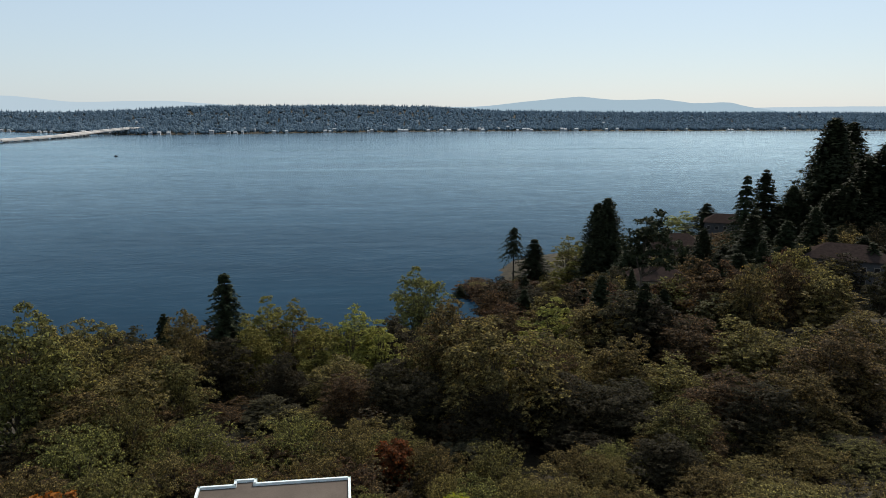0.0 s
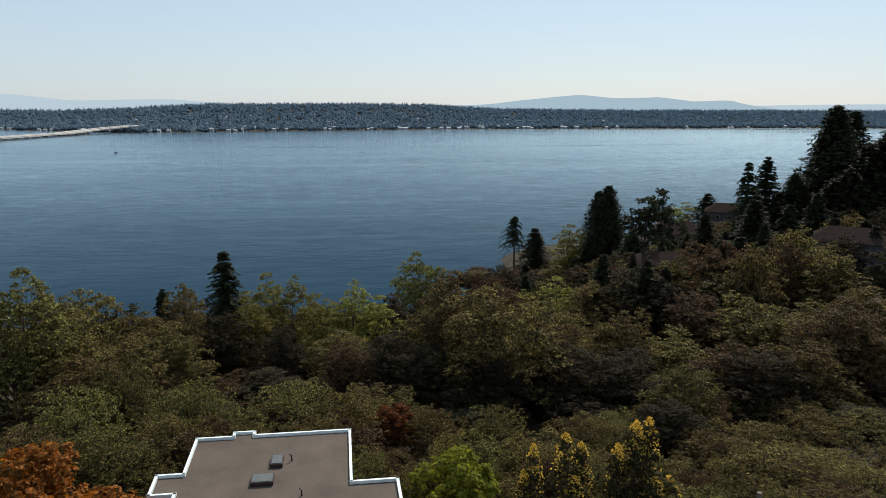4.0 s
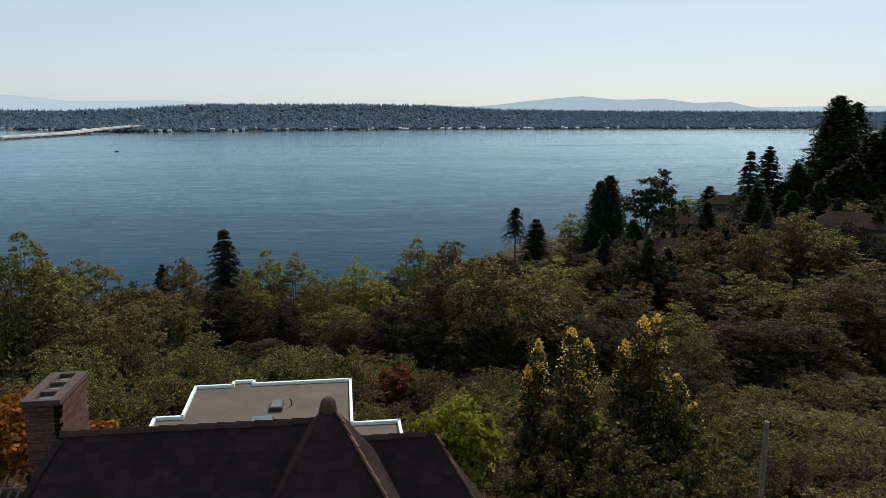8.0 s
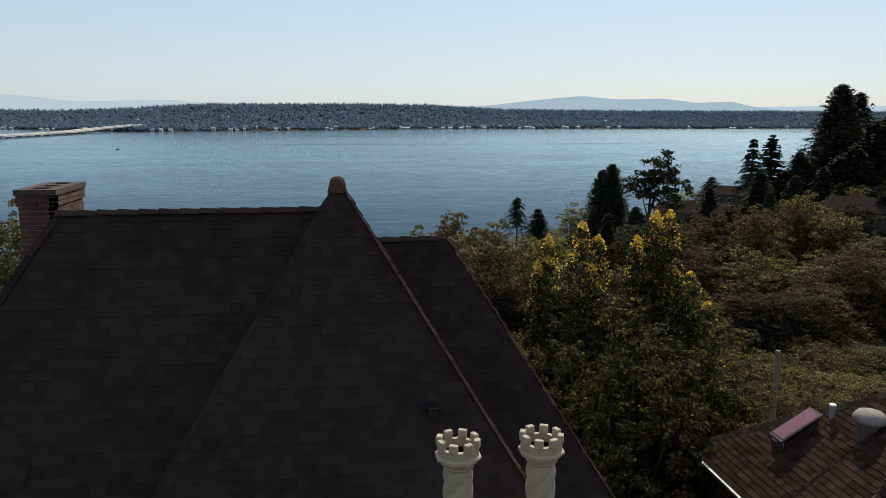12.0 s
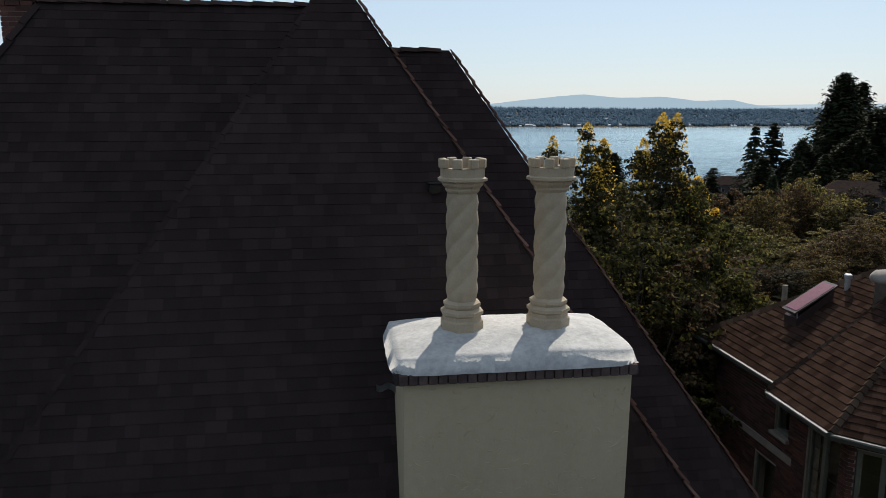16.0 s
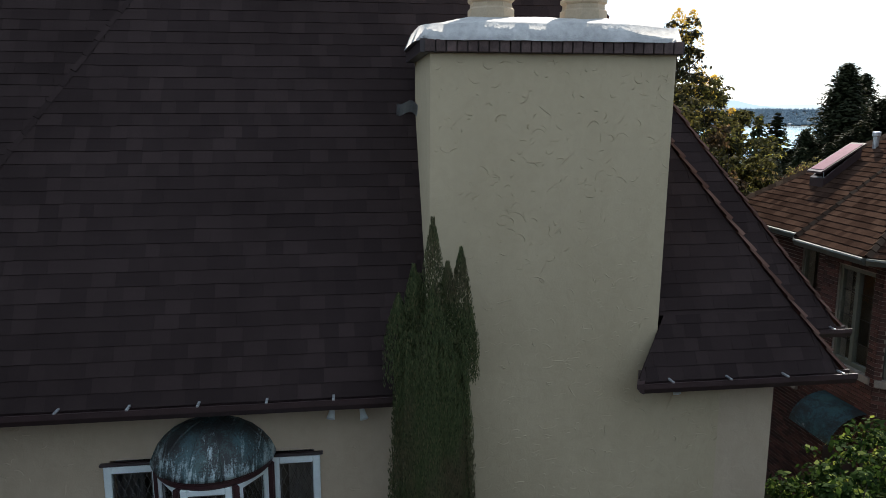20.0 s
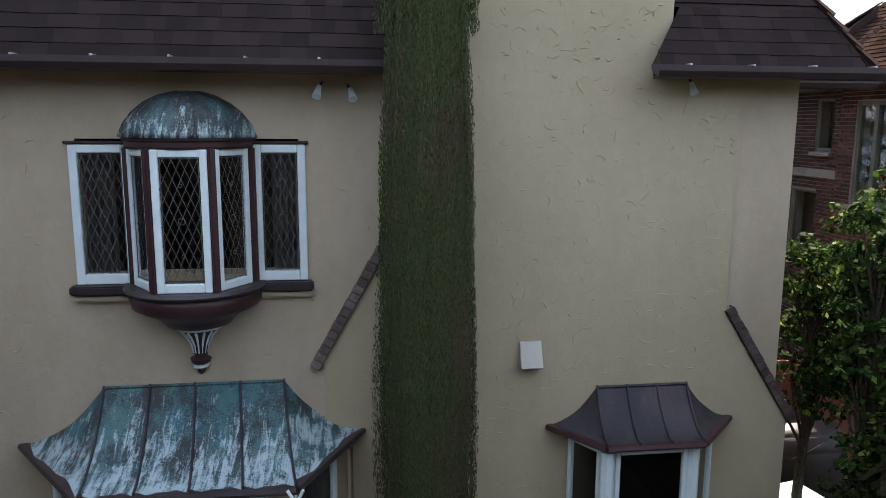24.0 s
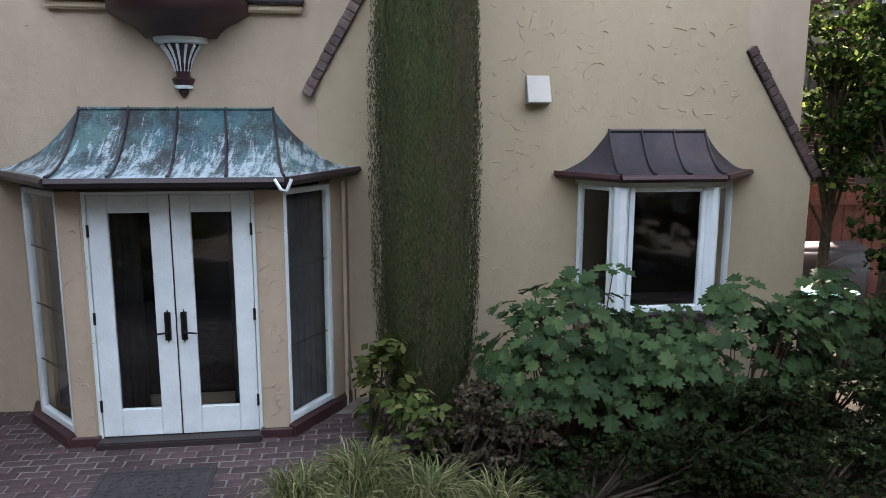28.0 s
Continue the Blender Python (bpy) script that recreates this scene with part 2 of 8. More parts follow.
M_VENT = weathered("vent_enamel", (0.41, 0.385, 0.335), (0.50, 0.475, 0.41), 3, 60, 0.5, 0, 0.001)
M_POT = weathered("pot_buff_clay", (0.30, 0.238, 0.160), (0.40, 0.320, 0.222), 5, 50, 0.75, 0, 0.003)
M_BRICK = weathered("brick", (0.052, 0.023, 0.019), (0.105, 0.043, 0.034), 9, 70, 0.85, 0, 0.006, 0.25, vary=0.35)
M_MORTAR = weathered("mortar", (0.18, 0.16, 0.14), (0.28, 0.255, 0.22), 6, 60, 0.9, 0, 0.004, 0.2)
M_STONE = weathered("sill_stone", (0.17, 0.150, 0.130), (0.26, 0.230, 0.200), 5, 60, 0.85, 0, 0.005, 0.25)
M_COPPER = copper_mat("green_copper", (0.052, 0.132, 0.156), (0.38, 0.47, 0.50), (0.034, 0.040, 0.042), 2.28, 2.72, 0.015)
M_COPPER_DOME = copper_mat("dome_copper", (0.048, 0.090, 0.096), (0.34, 0.42, 0.43), (0.028, 0.028, 0.028), 5.10, 5.62, -0.02)
M_COPPER_DK = copper_mat("brown_copper", (0.042, 0.037, 0.045), (0.12, 0.14, 0.15), (0.026, 0.022, 0.027), 1.9, 2.9, -0.16)
M_OLDBRICK = weathered("dark_old_brick", (0.050, 0.036, 0.034), (0.105, 0.072, 0.066), 9, 60, 0.9, 0, 0.006, 0.2, vary=0.25)
M_COPING = weathered("pale_old_brick", (0.10, 0.072, 0.064), (0.19, 0.145, 0.128), 9, 60, 0.9, 0, 0.006, 0.2, vary=0.3)
M_GLASS = glass_mat("window_glass")
M_LEAD = weathered("lead_came", (0.12, 0.12, 0.115), (0.22, 0.22, 0.21), 20, 90, 0.45, 0.6, 0.001)
M_BLACK = weathered("black_metal", (0.012, 0.012, 0.012), (0.022, 0.021, 0.020), 20, 90, 0.4, 0.5, 0.001)
M_CURTAIN = weathered("curtain_cloth", (0.10, 0.103, 0.106), (0.17, 0.174, 0.178), 6, 90, 0.95, 0, 0.003, 0.1)
M_SHEER = weathered("sheer_curtain", (0.34, 0.36, 0.375), (0.52, 0.54, 0.555), 6, 90, 0.95, 0, 0.003, 0.1)
M_UNLIT_ROOM = weathered("unlit_room_dark", (0.045, 0.038, 0.032), (0.075, 0.065, 0.054), 2, 30, 0.9, 0, 0.002, 0.2)
M_ZINC = weathered("galvanised_metal", (0.36, 0.38, 0.40), (0.55, 0.57, 0.58), 8, 70, 0.4, 0.7, 0.001)
M_FLATROOF = weathered("flat_roof_felt", (0.070, 0.055, 0.044), (0.105, 0.084, 0.068), 0.5, 9, 0.9, 0, 0.01, 0.2)
M_GROUND = weathered("forest_floor", (0.016, 0.014, 0.010), (0.055, 0.045, 0.028), 0.35, 6, 0.95, 0, 0.05, 0.1)
M_SOIL = weathered("garden_soil", (0.012, 0.010, 0.008), (0.040, 0.031, 0.022), 3, 40, 0.95, 0, 0.02, 0.1)
M_BARK = weathered("bark", (0.030, 0.024, 0.018), (0.095, 0.075, 0.056), 3, 24, 0.9, 0, 0.03, 0.15)
M_WATER = water_mat()
# the brightest leaves of these three greens put sun sparkle into the colour
L_GREEN = foliage("leaf_green", (0.026, 0.026, 0.013), (0.120, 0.112, 0.042), (0.300, 0.280, 0.085), 0.25, 0.38)
L_YGREEN = foliage("leaf_yellow_green", (0.050, 0.052, 0.018), (0.200, 0.190, 0.052), (0.420, 0.400, 0.110), 0.25, 0.42)
L_OLIVE = foliage("leaf_olive", (0.032, 0.027, 0.014), (0.128, 0.106, 0.044), (0.320, 0.255, 0.085), 0.25, 0.38)
# bronze and dark leaves, both darkened in colour for the trees' backlit sides
L_BROWN = foliage("leaf_bronze", (0.024, 0.018, 0.012), (0.078, 0.054, 0.030), (0.200, 0.122, 0.052), 0.2, 0.32)
L_SHADED = foliage("leaf_shaded", (0.013, 0.012, 0.009), (0.044, 0.038, 0.021), (0.080, 0.066, 0.032), 0.15, 0.28)
L_NEEDLE = foliage("needle_dark", (0.011, 0.015, 0.008), (0.034, 0.040, 0.020), (0.048, 0.050, 0.025), 0.1, 0.18)
L_DEEP = foliage("leaf_deep_green", (0.020, 0.020, 0.011), (0.064, 0.058, 0.026), (0.120, 0.102, 0.036), through_share=0.3)
L_YARD = foliage("leaf_yard_tree", (0.016, 0.0165, 0.008), (0.066, 0.062, 0.022), (0.200, 0.180, 0.045), 0.2, 0.42)
L_LIME = foliage("leaf_lime", (0.070, 0.086, 0.014), (0.190, 0.200, 0.028), (0.230, 0.205, 0.034), through_share=0.42)
L_GOLD = foliage("leaf_gold", (0.280, 0.185, 0.040), (0.620, 0.440, 0.100), (0.680, 0.420, 0.110), 0.1, 0.5)
L_ORANGE = foliage("leaf_orange", (0.085, 0.042, 0.014), (0.290, 0.104, 0.028), (0.330, 0.140, 0.030), through_share=0.36)
L_RED = foliage("leaf_red", (0.050, 0.034, 0.014), (0.170, 0.076, 0.028), (0.300, 0.110, 0.030), through_share=0.36)


# ---- mesh helpers ----
def box(bm, x0, x1, y0, y1, z0, z1, m=None):
    v = [bm.verts.new(Vector(p) if m is None else m @ Vector(p)) for p in ((x0, y0, z0), (x1, y0, z0), (x1, y1, z0), (x0, y1, z0), (x0, y0, z1), (x1, y0, z1), (x1, y1, z1), (x0, y1, z1))]
    for f in ((0, 3, 2, 1), (4, 5, 6, 7), (0, 1, 5, 4), (1, 2, 6, 5), (2, 3, 7, 6), (3, 0, 4, 7)):
        bm.faces.new([v[i] for i in f])
    return v


def rbox(x0, x1, y0, y1, z0, z1, r=0.01, seg=2):
    """A box with rounded edges."""
    bm = bmesh.new()
    box(bm, x0, x1, y0, y1, z0, z1)
    bmesh.ops.bevel(bm, geom=bm.edges[:], offset=r, segments=seg, affect='EDGES')
    return bm


def prism(bm, pts, vec):
    """A polygon pushed along vec into a solid."""
    a = [bm.verts.new(p) for p in pts]
    b = [bm.verts.new(Vector(p) + Vector(vec)) for p in pts]
    bm.faces.new(a)
    bm.faces.new(b[::-1])
    for i in range(len(a)):
        j = (i + 1) % len(a)
        bm.faces.new((a[j], a[i], b[i], b[j]))


def lathe(bm, profile, x, y, n=24, flat=None):
    """Rings of (radius, z) round the upright through (x, y); flat: number of corners instead."""
    n = flat or n
    rings = [[bm.verts.new((x + r * math.cos(2 * math.pi * (i + 0.5) / n), y + r * math.sin(2 * math.pi * (i + 0.5) / n), z)) for i in range(n)] for r, z in profile]
    for a, b in zip(rings, rings[1:]):
        for i in range(n):
            j = (i + 1) % n
            bm.faces.new((a[i], a[j], b[j], b[i]))
    bm.faces.new(rings[0][::-1])
    bm.faces.new(rings[-1])


def tube(bm, pts, radii, n=8):
    """A tube along points, tapering by radii."""
    pts = [Vector(p) for p in pts]
    rings = []
    for i, p in enumerate(pts):
        d = (pts[min(i + 1, len(pts) - 1)] - pts[max(i - 1, 0)]).normalized()
        a = d.orthogonal().normalized() if abs(d.z) > 0.95 else d.cross(Vector((0, 0, 1))).normalized()
        b = d.cross(a)
        r = radii[i] if isinstance(radii, (list, tuple)) else radii
        rings.append([bm.verts.new(p + (a * math.cos(2 * math.pi * k / n) + b * math.sin(2 * math.pi * k / n)) * r) for k in range(n)])
    for a, b in zip(rings, rings[1:]):
        for k in range(n):
            j = (k + 1) % n
            bm.faces.new((a[k], a[j], b[j], b[k]))
    bm.faces.new(rings[0][::-1])
    bm.faces.new(rings[-1])


def obj(name, bm, material, parent=None, label="", smooth=False, fix=True):
    me = bpy.data.meshes.new(name)
    if fix:
        bmesh.ops.recalc_face_normals(bm, faces=bm.faces[:])
    bm.to_mesh(me)
    bm.free()
    me.materials.append(material)
    if smooth:
        me.polygons.foreach_set("use_smooth", [True] * len(me.polygons))
    ob = new(name, me)
    ob.parent = parent
    if label:
        tagged(ob, label)
    return ob


part = obj


def raw(name, verts, faces, material, parent=None):
    me = bpy.data.meshes.new(name)
    me.from_pydata(verts, [], faces)
    me.materials.append(material)
    ob = new(name, me)
    ob.parent = parent
    return ob


def thing(name, label, category, group="", kind="", at=(0, 0, 0)):
    ob = tagged(new(name), label, category, group, kind)
    ob.location = at
    return ob


def quads(name, v, material, parent=None):
    """A mesh of loose four-cornered faces from an array (n, 4, 3)."""
    n = len(v)
    me = bpy.data.meshes.new(name)
    me.vertices.add(4 * n)
    me.vertices.foreach_set("co", np.ascontiguousarray(v, dtype=np.float32).ravel())
    me.loops.add(4 * n)
    me.loops.foreach_set("vertex_index", np.arange(4 * n, dtype=np.int32))
    me.polygons.add(n)
    me.polygons.foreach_set("loop_start", np.arange(0, 4 * n, 4, dtype=np.int32))
    me.polygons.foreach_set("loop_total", np.full(n, 4, dtype=np.int32))
    me.update(calc_edges=True)
    me.materials.append(material)
    ob = new(name, me)
    ob.parent = parent
    return ob


# ---- ground, lake and the far shore ----
LAKE = -33.0


def step(a, b, v):
    t = np.clip((v - a) / (b - a), 0, 1)
    return t * t * (3 - 2 * t)


def height(x, y):
    """The ground: a level garden, a wooded slope to the lake, a spur on the right, the far shore's hill."""
    x, y = np.asarray(x, float), np.asarray(y, float)
    z = -0.17 * np.maximum(0, y - 16) - 0.14 * np.maximum(0, y - 112)
    z = np.maximum(z, -36.0)
    z = z + 0.15 * np.clip(x - 20 - 18 * step(185, 235, y), 0, 220) * step(70, 170, y) * (1 - step(252, 330, y)) - 3.5 * np.exp(-((x - 48) / 26) ** 2) * step(26, 50, y) * (1 - step(85, 120, y))
    z = z - 1.6 * np.exp(-((x - 12) / 14) ** 2) * step(18, 32, y) * (1 - step(60, 80, y))
    z = np.maximum(z, -37.0)
    shore = np.interp(x, (-4500, -1100, -530, 342, 1525, 4500), (2900, 2560, 2110, 2390, 2330, 1500))
    back = y - shore
    top = np.interp(x / np.maximum(y, 1), (-0.5, -0.36, -0.25, -0.16, 0.0, 0.12, 0.22, 0.4, 0.8), (24, 18, 26, 38, 42, 40, 22, 16, 12))
    hill = -37 + step(-30, 60, back) * 7 + step(20, 700, back) * (top + 32)
    return np.where(back > -30, hill, z)


def grid_sheet(name, xs, ys, material, label, category):
    gx, gy = np.meshgrid(xs, ys)
    gz = height(gx, gy)
    gz = gz + np.where((gy > 20) & (gy < 1500), 0.25 * np.sin(gx * 0.7 + gy * 0.31) * np.sin(gy * 0.53 - gx * 0.2), 0)
    v = np.stack([gx, gy, gz], -1).reshape(-1, 3)
    w = len(xs)
    f = [(j * w + i, j * w + i + 1, (j + 1) * w + i + 1, (j + 1) * w + i) for j in range(len(ys) - 1) for i in range(w - 1)]
    ob = raw(name, v.tolist(), f, material)
    ob.data.polygons.foreach_set("use_smooth", [True] * len(f))
    return tagged(ob, label, category, kind="structure")


xs = np.unique(np.concatenate([np.linspace(-4600, 4600, 93), np.linspace(-120, 260, 96), np.linspace(-10, 10, 11)]))
ys = np.unique(np.concatenate([np.linspace(-900, 4800, 96), np.linspace(-20, 330, 101), np.linspace(1950, 3300, 60)]))
ys = ys[(ys < 7.2) | (ys > 7.9)]
grid_sheet("ground", xs, ys, M_GROUND, "dark earth slope falling to the lake shore", "ground")

me = bmesh.new()
for (x0, x1, y0, y1) in ((-4600, 4600, 120, 4700),):
    me.faces.new([me.verts.new(p) for p in ((x0, y0, LAKE), (x1, y0, LAKE), (x1, y1, LAKE), (x0, y1, LAKE))])
tagged(obj("water", me, M_WATER), "wide rippled blue lake with pale wind streaks", "lake", kind="structure")

# far wooded shore: thousands of small firs and round trees, and small pale houses between them
rng = np.random.default_rng(5)
# the blue-grey of distant haze is mixed into both tree colours
L_FAR_HAZE = far_haze_leaf("far_woods", (0.185, 0.250, 0.308), (0.205, 0.274, 0.328))
L_FAR_HAZE2 = far_haze_leaf("far_woods_pale", (0.190, 0.255, 0.306), (0.215, 0.280, 0.328))


def far_trees(name, count, seed, material, round_share, back_lo, back_hi, sx0=-0.62, sx1=1.05):
    r = np.random.default_rng(seed)
    verts, faces = [], []
    for _ in range(count):
        s = r.uniform(sx0, sx1)
        y = 2200.0
        for _k in range(4):
            y = float(np.interp(s * y, (-4500, -1100, -530, 342, 1525, 4500), (2900, 2560, 2110, 2390, 2330, 1500)))
        y += r.uniform(back_lo, back_hi)
        x = s * y
        z = float(height(x, y))
        if z < LAKE + 1:
            continue
        b = len(verts)
        if r.random() < round_share:
            h, w = r.uniform(7, 13), r.uniform(5, 9)
            ring = [(0.75, 0.25), (1.0, 0.55), (0.6, 0.88)]
        else:
            h, w = r.uniform(10, 21), r.uniform(2.6, 4.6)
            ring = [(1.0, 0.12), (0.62, 0.45), (0.25, 0.8)]
        n = 6
        for q, u in ring:
            for i in range(n):
                a = 2 * math.pi * i / n + r.uniform(-0.3, 0.3)
                k = w * q * r.uniform(0.75, 1.2)
                verts.append((x + k * math.cos(a), y + k * math.sin(a), z + h * u))
        verts.append((x, y, z + h))
        verts.append((x, y, z - 2))
        for l in range(2):
            for i in range(n):
                j = (i + 1) % n
                faces.append((b + l * n + i, b + l * n + j, b + (l + 1) * n + j, b + (l + 1) * n + i))
        for i in range(n):
            j = (i + 1) % n
            faces.append((b + 2 * n + i, b + 2 * n + j, b + 3 * n))
            faces.append((b + j, b + i, b + 3 * n + 1))
    ob = raw(name, verts, faces, material)
    ob.data.polygons.foreach_set("use_smooth", [True] * len(faces))
    return ob


tagged(far_trees("far_woods", 19000, 11, L_FAR_HAZE, 0.45, 5, 900), "conifers and broadleaves on the far shore hill, coloured blue-grey for haze", "woods", kind="stuff")
tagged(far_trees("far_shore_trees", 2600, 12, L_FAR_HAZE2, 0.85, 0, 420), "round trees along the far shore, coloured pale for haze", "woods", kind="stuff")
hb = bmesh.new()
M_FARHOUSE = weathered("far_house_paint", (0.24, 0.26, 0.275), (0.36, 0.375, 0.385), 0.01, 0.1, 0.8, 0, 0.01, 0.2)
for _ in range(150):
    s = rng.uniform(-0.5, 0.95)
    if s > 0.3 and rng.random() < 0.5:
        continue
    y = 2200.0
    for _k in range(4):
        y = float(np.interp(s * y, (-4500, -1100, -530, 342, 1525, 4500), (2900, 2560, 2110, 2390, 2330, 1500)))
    y += rng.uniform(8, 30) if rng.random() < 0.45 else rng.uniform(40, 430)
    x = s * y
    z = float(height(x, y))
    w, d, h = rng.uniform(3, 6.5), 6, rng.uniform(4, 7.5)
    box(hb, x - w, x + w, y - d, y + d, z - 2, z + h)
    prism(hb, [(x - w, y - d - 1, z + h), (x - w, y + d, z + h), (x - w, y, z + h + 3)], (2 * w, 0, 0))
tagged(obj("far_houses", hb, M_FARHOUSE), "small pale houses among trees on the far shore", "houses", kind="stuff")

# hazy ranges behind the far shore: flat sheets, the haze put in as their own glow
def mountain_range(name, label, dist, pts, seed, col, strength):
    r = np.random.default_rng(seed)
    bm = bmesh.new()
    az = np.linspace(pts[0][0], pts[-1][0], 90)
    el = np.interp(az, [p[0] for p in pts], [p[1] for p in pts])
    rough = np.convolve(r.normal(0, 1, 96), np.ones(7) / 7, 'valid')[:90] * 0.05
    el = el + rough * np.minimum(1, el * 2)
    lo, hi = [], []
    for a, e in zip(az, el):
        x, y = dist * math.sin(radians(a)), dist * math.cos(radians(a))
        lo.append(bm.verts.new((x, y, -60)))
        hi.append(bm.verts.new((x, y, 17 + dist * math.tan(radians(e)))))
    for i in range(89):
        bm.faces.new((lo[i], lo[i + 1], hi[i + 1], hi[i]))
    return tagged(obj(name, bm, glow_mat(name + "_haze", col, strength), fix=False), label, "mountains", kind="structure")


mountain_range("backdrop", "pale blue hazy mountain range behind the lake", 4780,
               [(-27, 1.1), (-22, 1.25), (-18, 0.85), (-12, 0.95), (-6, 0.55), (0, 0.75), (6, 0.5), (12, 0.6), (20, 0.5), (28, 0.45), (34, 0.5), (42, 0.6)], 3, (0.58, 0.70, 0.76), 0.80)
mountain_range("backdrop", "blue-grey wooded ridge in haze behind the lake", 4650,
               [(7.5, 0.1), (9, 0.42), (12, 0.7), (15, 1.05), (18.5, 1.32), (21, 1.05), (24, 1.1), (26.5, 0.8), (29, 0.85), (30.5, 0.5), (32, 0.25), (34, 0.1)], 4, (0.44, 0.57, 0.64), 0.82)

# bridge over the lake
M_CONCRETE = weathered("pale_concrete", (0.34, 0.32, 0.30), (0.50, 0.47, 0.44), 0.05, 0.6, 0.85, 0, 0.02, 0.2)
def bridge():
    b = thing("floating_bridge", "long pale concrete bridge low over the lake", "bridge")
    bm = bmesh.new()
    a, c = Vector((-1150, 1380, -29.5)), Vector((-640, 2330, -28.0))
    path = [Vector((-1500, 1250, -30)), Vector((-690, 1590, -30)), Vector((-660, 1900, -29)), Vector((-650, 2080, -25)), Vector((-585, 2260, -17))]
    for off, name in ((0, "deck"), (30, "deck")):
        bm = bmesh.new()
        for p, q in zip(path, path[1:]):
            d = (q - p).normalized()
            s = Vector((d.y, -d.x, 0)) * 9
            o = Vector((off, -off * 0.4, 0))
            prism(bm, [p - s + o, p + s + o, p + s + o + Vector((0, 0, 3.0)), p - s + o + Vector((0, 0, 3.0))], q - p)
        obj(name, bm, M_CONCRETE, b)
    for k in range(16):
        t = k / 15
        p = path[1].lerp(path[2], t * 2) if t < 0.5 else path[2].lerp(path[3], t * 2 - 1)
        bm = bmesh.new()
        box(bm, p.x - 6, p.x + 6, p.y - 3, p.y + 3, LAKE - 2, p.z)
        obj("pier", bm, M_CONCRETE, b)
    return b


bridge()
bt = thing("motor_boat", "tiny dark motor boat on the lake", "boat", at=(-300, 1072, LAKE))
bt.scale = (0.55, 0.55, 0.55)
bm = bmesh.new()
prism(bm, [(-4, -1.5, -0.3), (3, -1.5, -0.3), (5.5, 0, -0.3), (3, 1.5, -0.3), (-4, 1.5, -0.3)], (0, 0, 1.6))
obj("hull", bm, M_BLACK, bt)
obj("cabin", rbox(-1.5, 1.5, -1.1, 1.1, 1.3, 3.0, 0.2), M_DARKTRIM, bt)


# ---- trees ----
def leaf_quads(c, nrm, size, rg, aspect=0.62, fold=0.0):
    """Pointed leaves at places c, facing nrm."""
    n = len(c)
    nrm = nrm / np.maximum(np.linalg.norm(nrm, axis=1), 1e-6)[:, None]
    ref = rg.normal(size=(n, 3))
    a = np.cross(nrm, ref)
    a /= np.maximum(np.linalg.norm(a, axis=1), 1e-6)[:, None]
    b = np.cross(nrm, a)
    s = (size * rg.uniform(0.6, 1.35, n))[:, None]
    return np.stack([c - a * s, c + b * s * aspect - a * s * 0.1, c + a * s, c - b * s * aspect - a * s * 0.1], 1)


def lobed(rg, lobes, n, size, up=0.55, inner=0.72):
    """Leaves on the outside of a heap of lobes (x, y, z, rx, ry, rz)."""
    lobes = np.array(lobes)
    w = (lobes[:, 3] * lobes[:, 4]) ** 1.0
    k = rg.choice(len(lobes), int(n * 2.1), p=w / w.sum())
    d = rg.normal(size=(len(k), 3))
    d /= np.linalg.norm(d, axis=1)[:, None]
    d[:, 2] = np.where(d[:, 2] < -0.55, -d[:, 2], d[:, 2])
    rad = rg.uniform(0.45, 1.0, len(k)) ** 0.6 + np.abs(rg.normal(size=len(k))) * 0.24
    L = lobes[k]
    p = L[:, :3] + d * L[:, 3:] * rad[:, None]
    f = 5.2 / max(1.0, float(lobes[:, 3].mean()) * 2.2)
    q = p * f
    gap = np.sin(q[:, 0] * 1.7 + 1.3 * np.sin(q[:, 1])) + np.sin(q[:, 1] * 1.9 + 1.1 * np.sin(q[:, 2] * 1.3)) + np.sin(q[:, 2] * 2.3 + 1.2 * np.sin(q[:, 0]))
    keep = (gap > -0.75) | (rg.random(len(p)) < 0.22)
    for q in lobes:
        keep &= (((p - q[:3]) / q[3:]) ** 2).sum(1) > inner ** 2 * 0.55
    p, d = p[keep], d[keep]
    per = 14
    p, d = np.repeat(p[:n // per + 1], per, 0)[:n], np.repeat(d[:n // per + 1], per, 0)[:n]
    e = rg.normal(size=p.shape)
    e[:, 2] = np.where(e[:, 2] < -0.5, -e[:, 2], e[:, 2]) + 0.25
    e /= np.linalg.norm(e, axis=1)[:, None]
    p = p + e * (size * rg.uniform(1.3, 2.9, len(p)))[:, None] * np.array((1.0, 1.0, 0.7))
    nr = e * 0.9 + d * 0.35 + np.array((0, 0, up * 0.5)) + rg.normal(size=d.shape) * 0.5
    return leaf_quads(p, nr, size, rg)


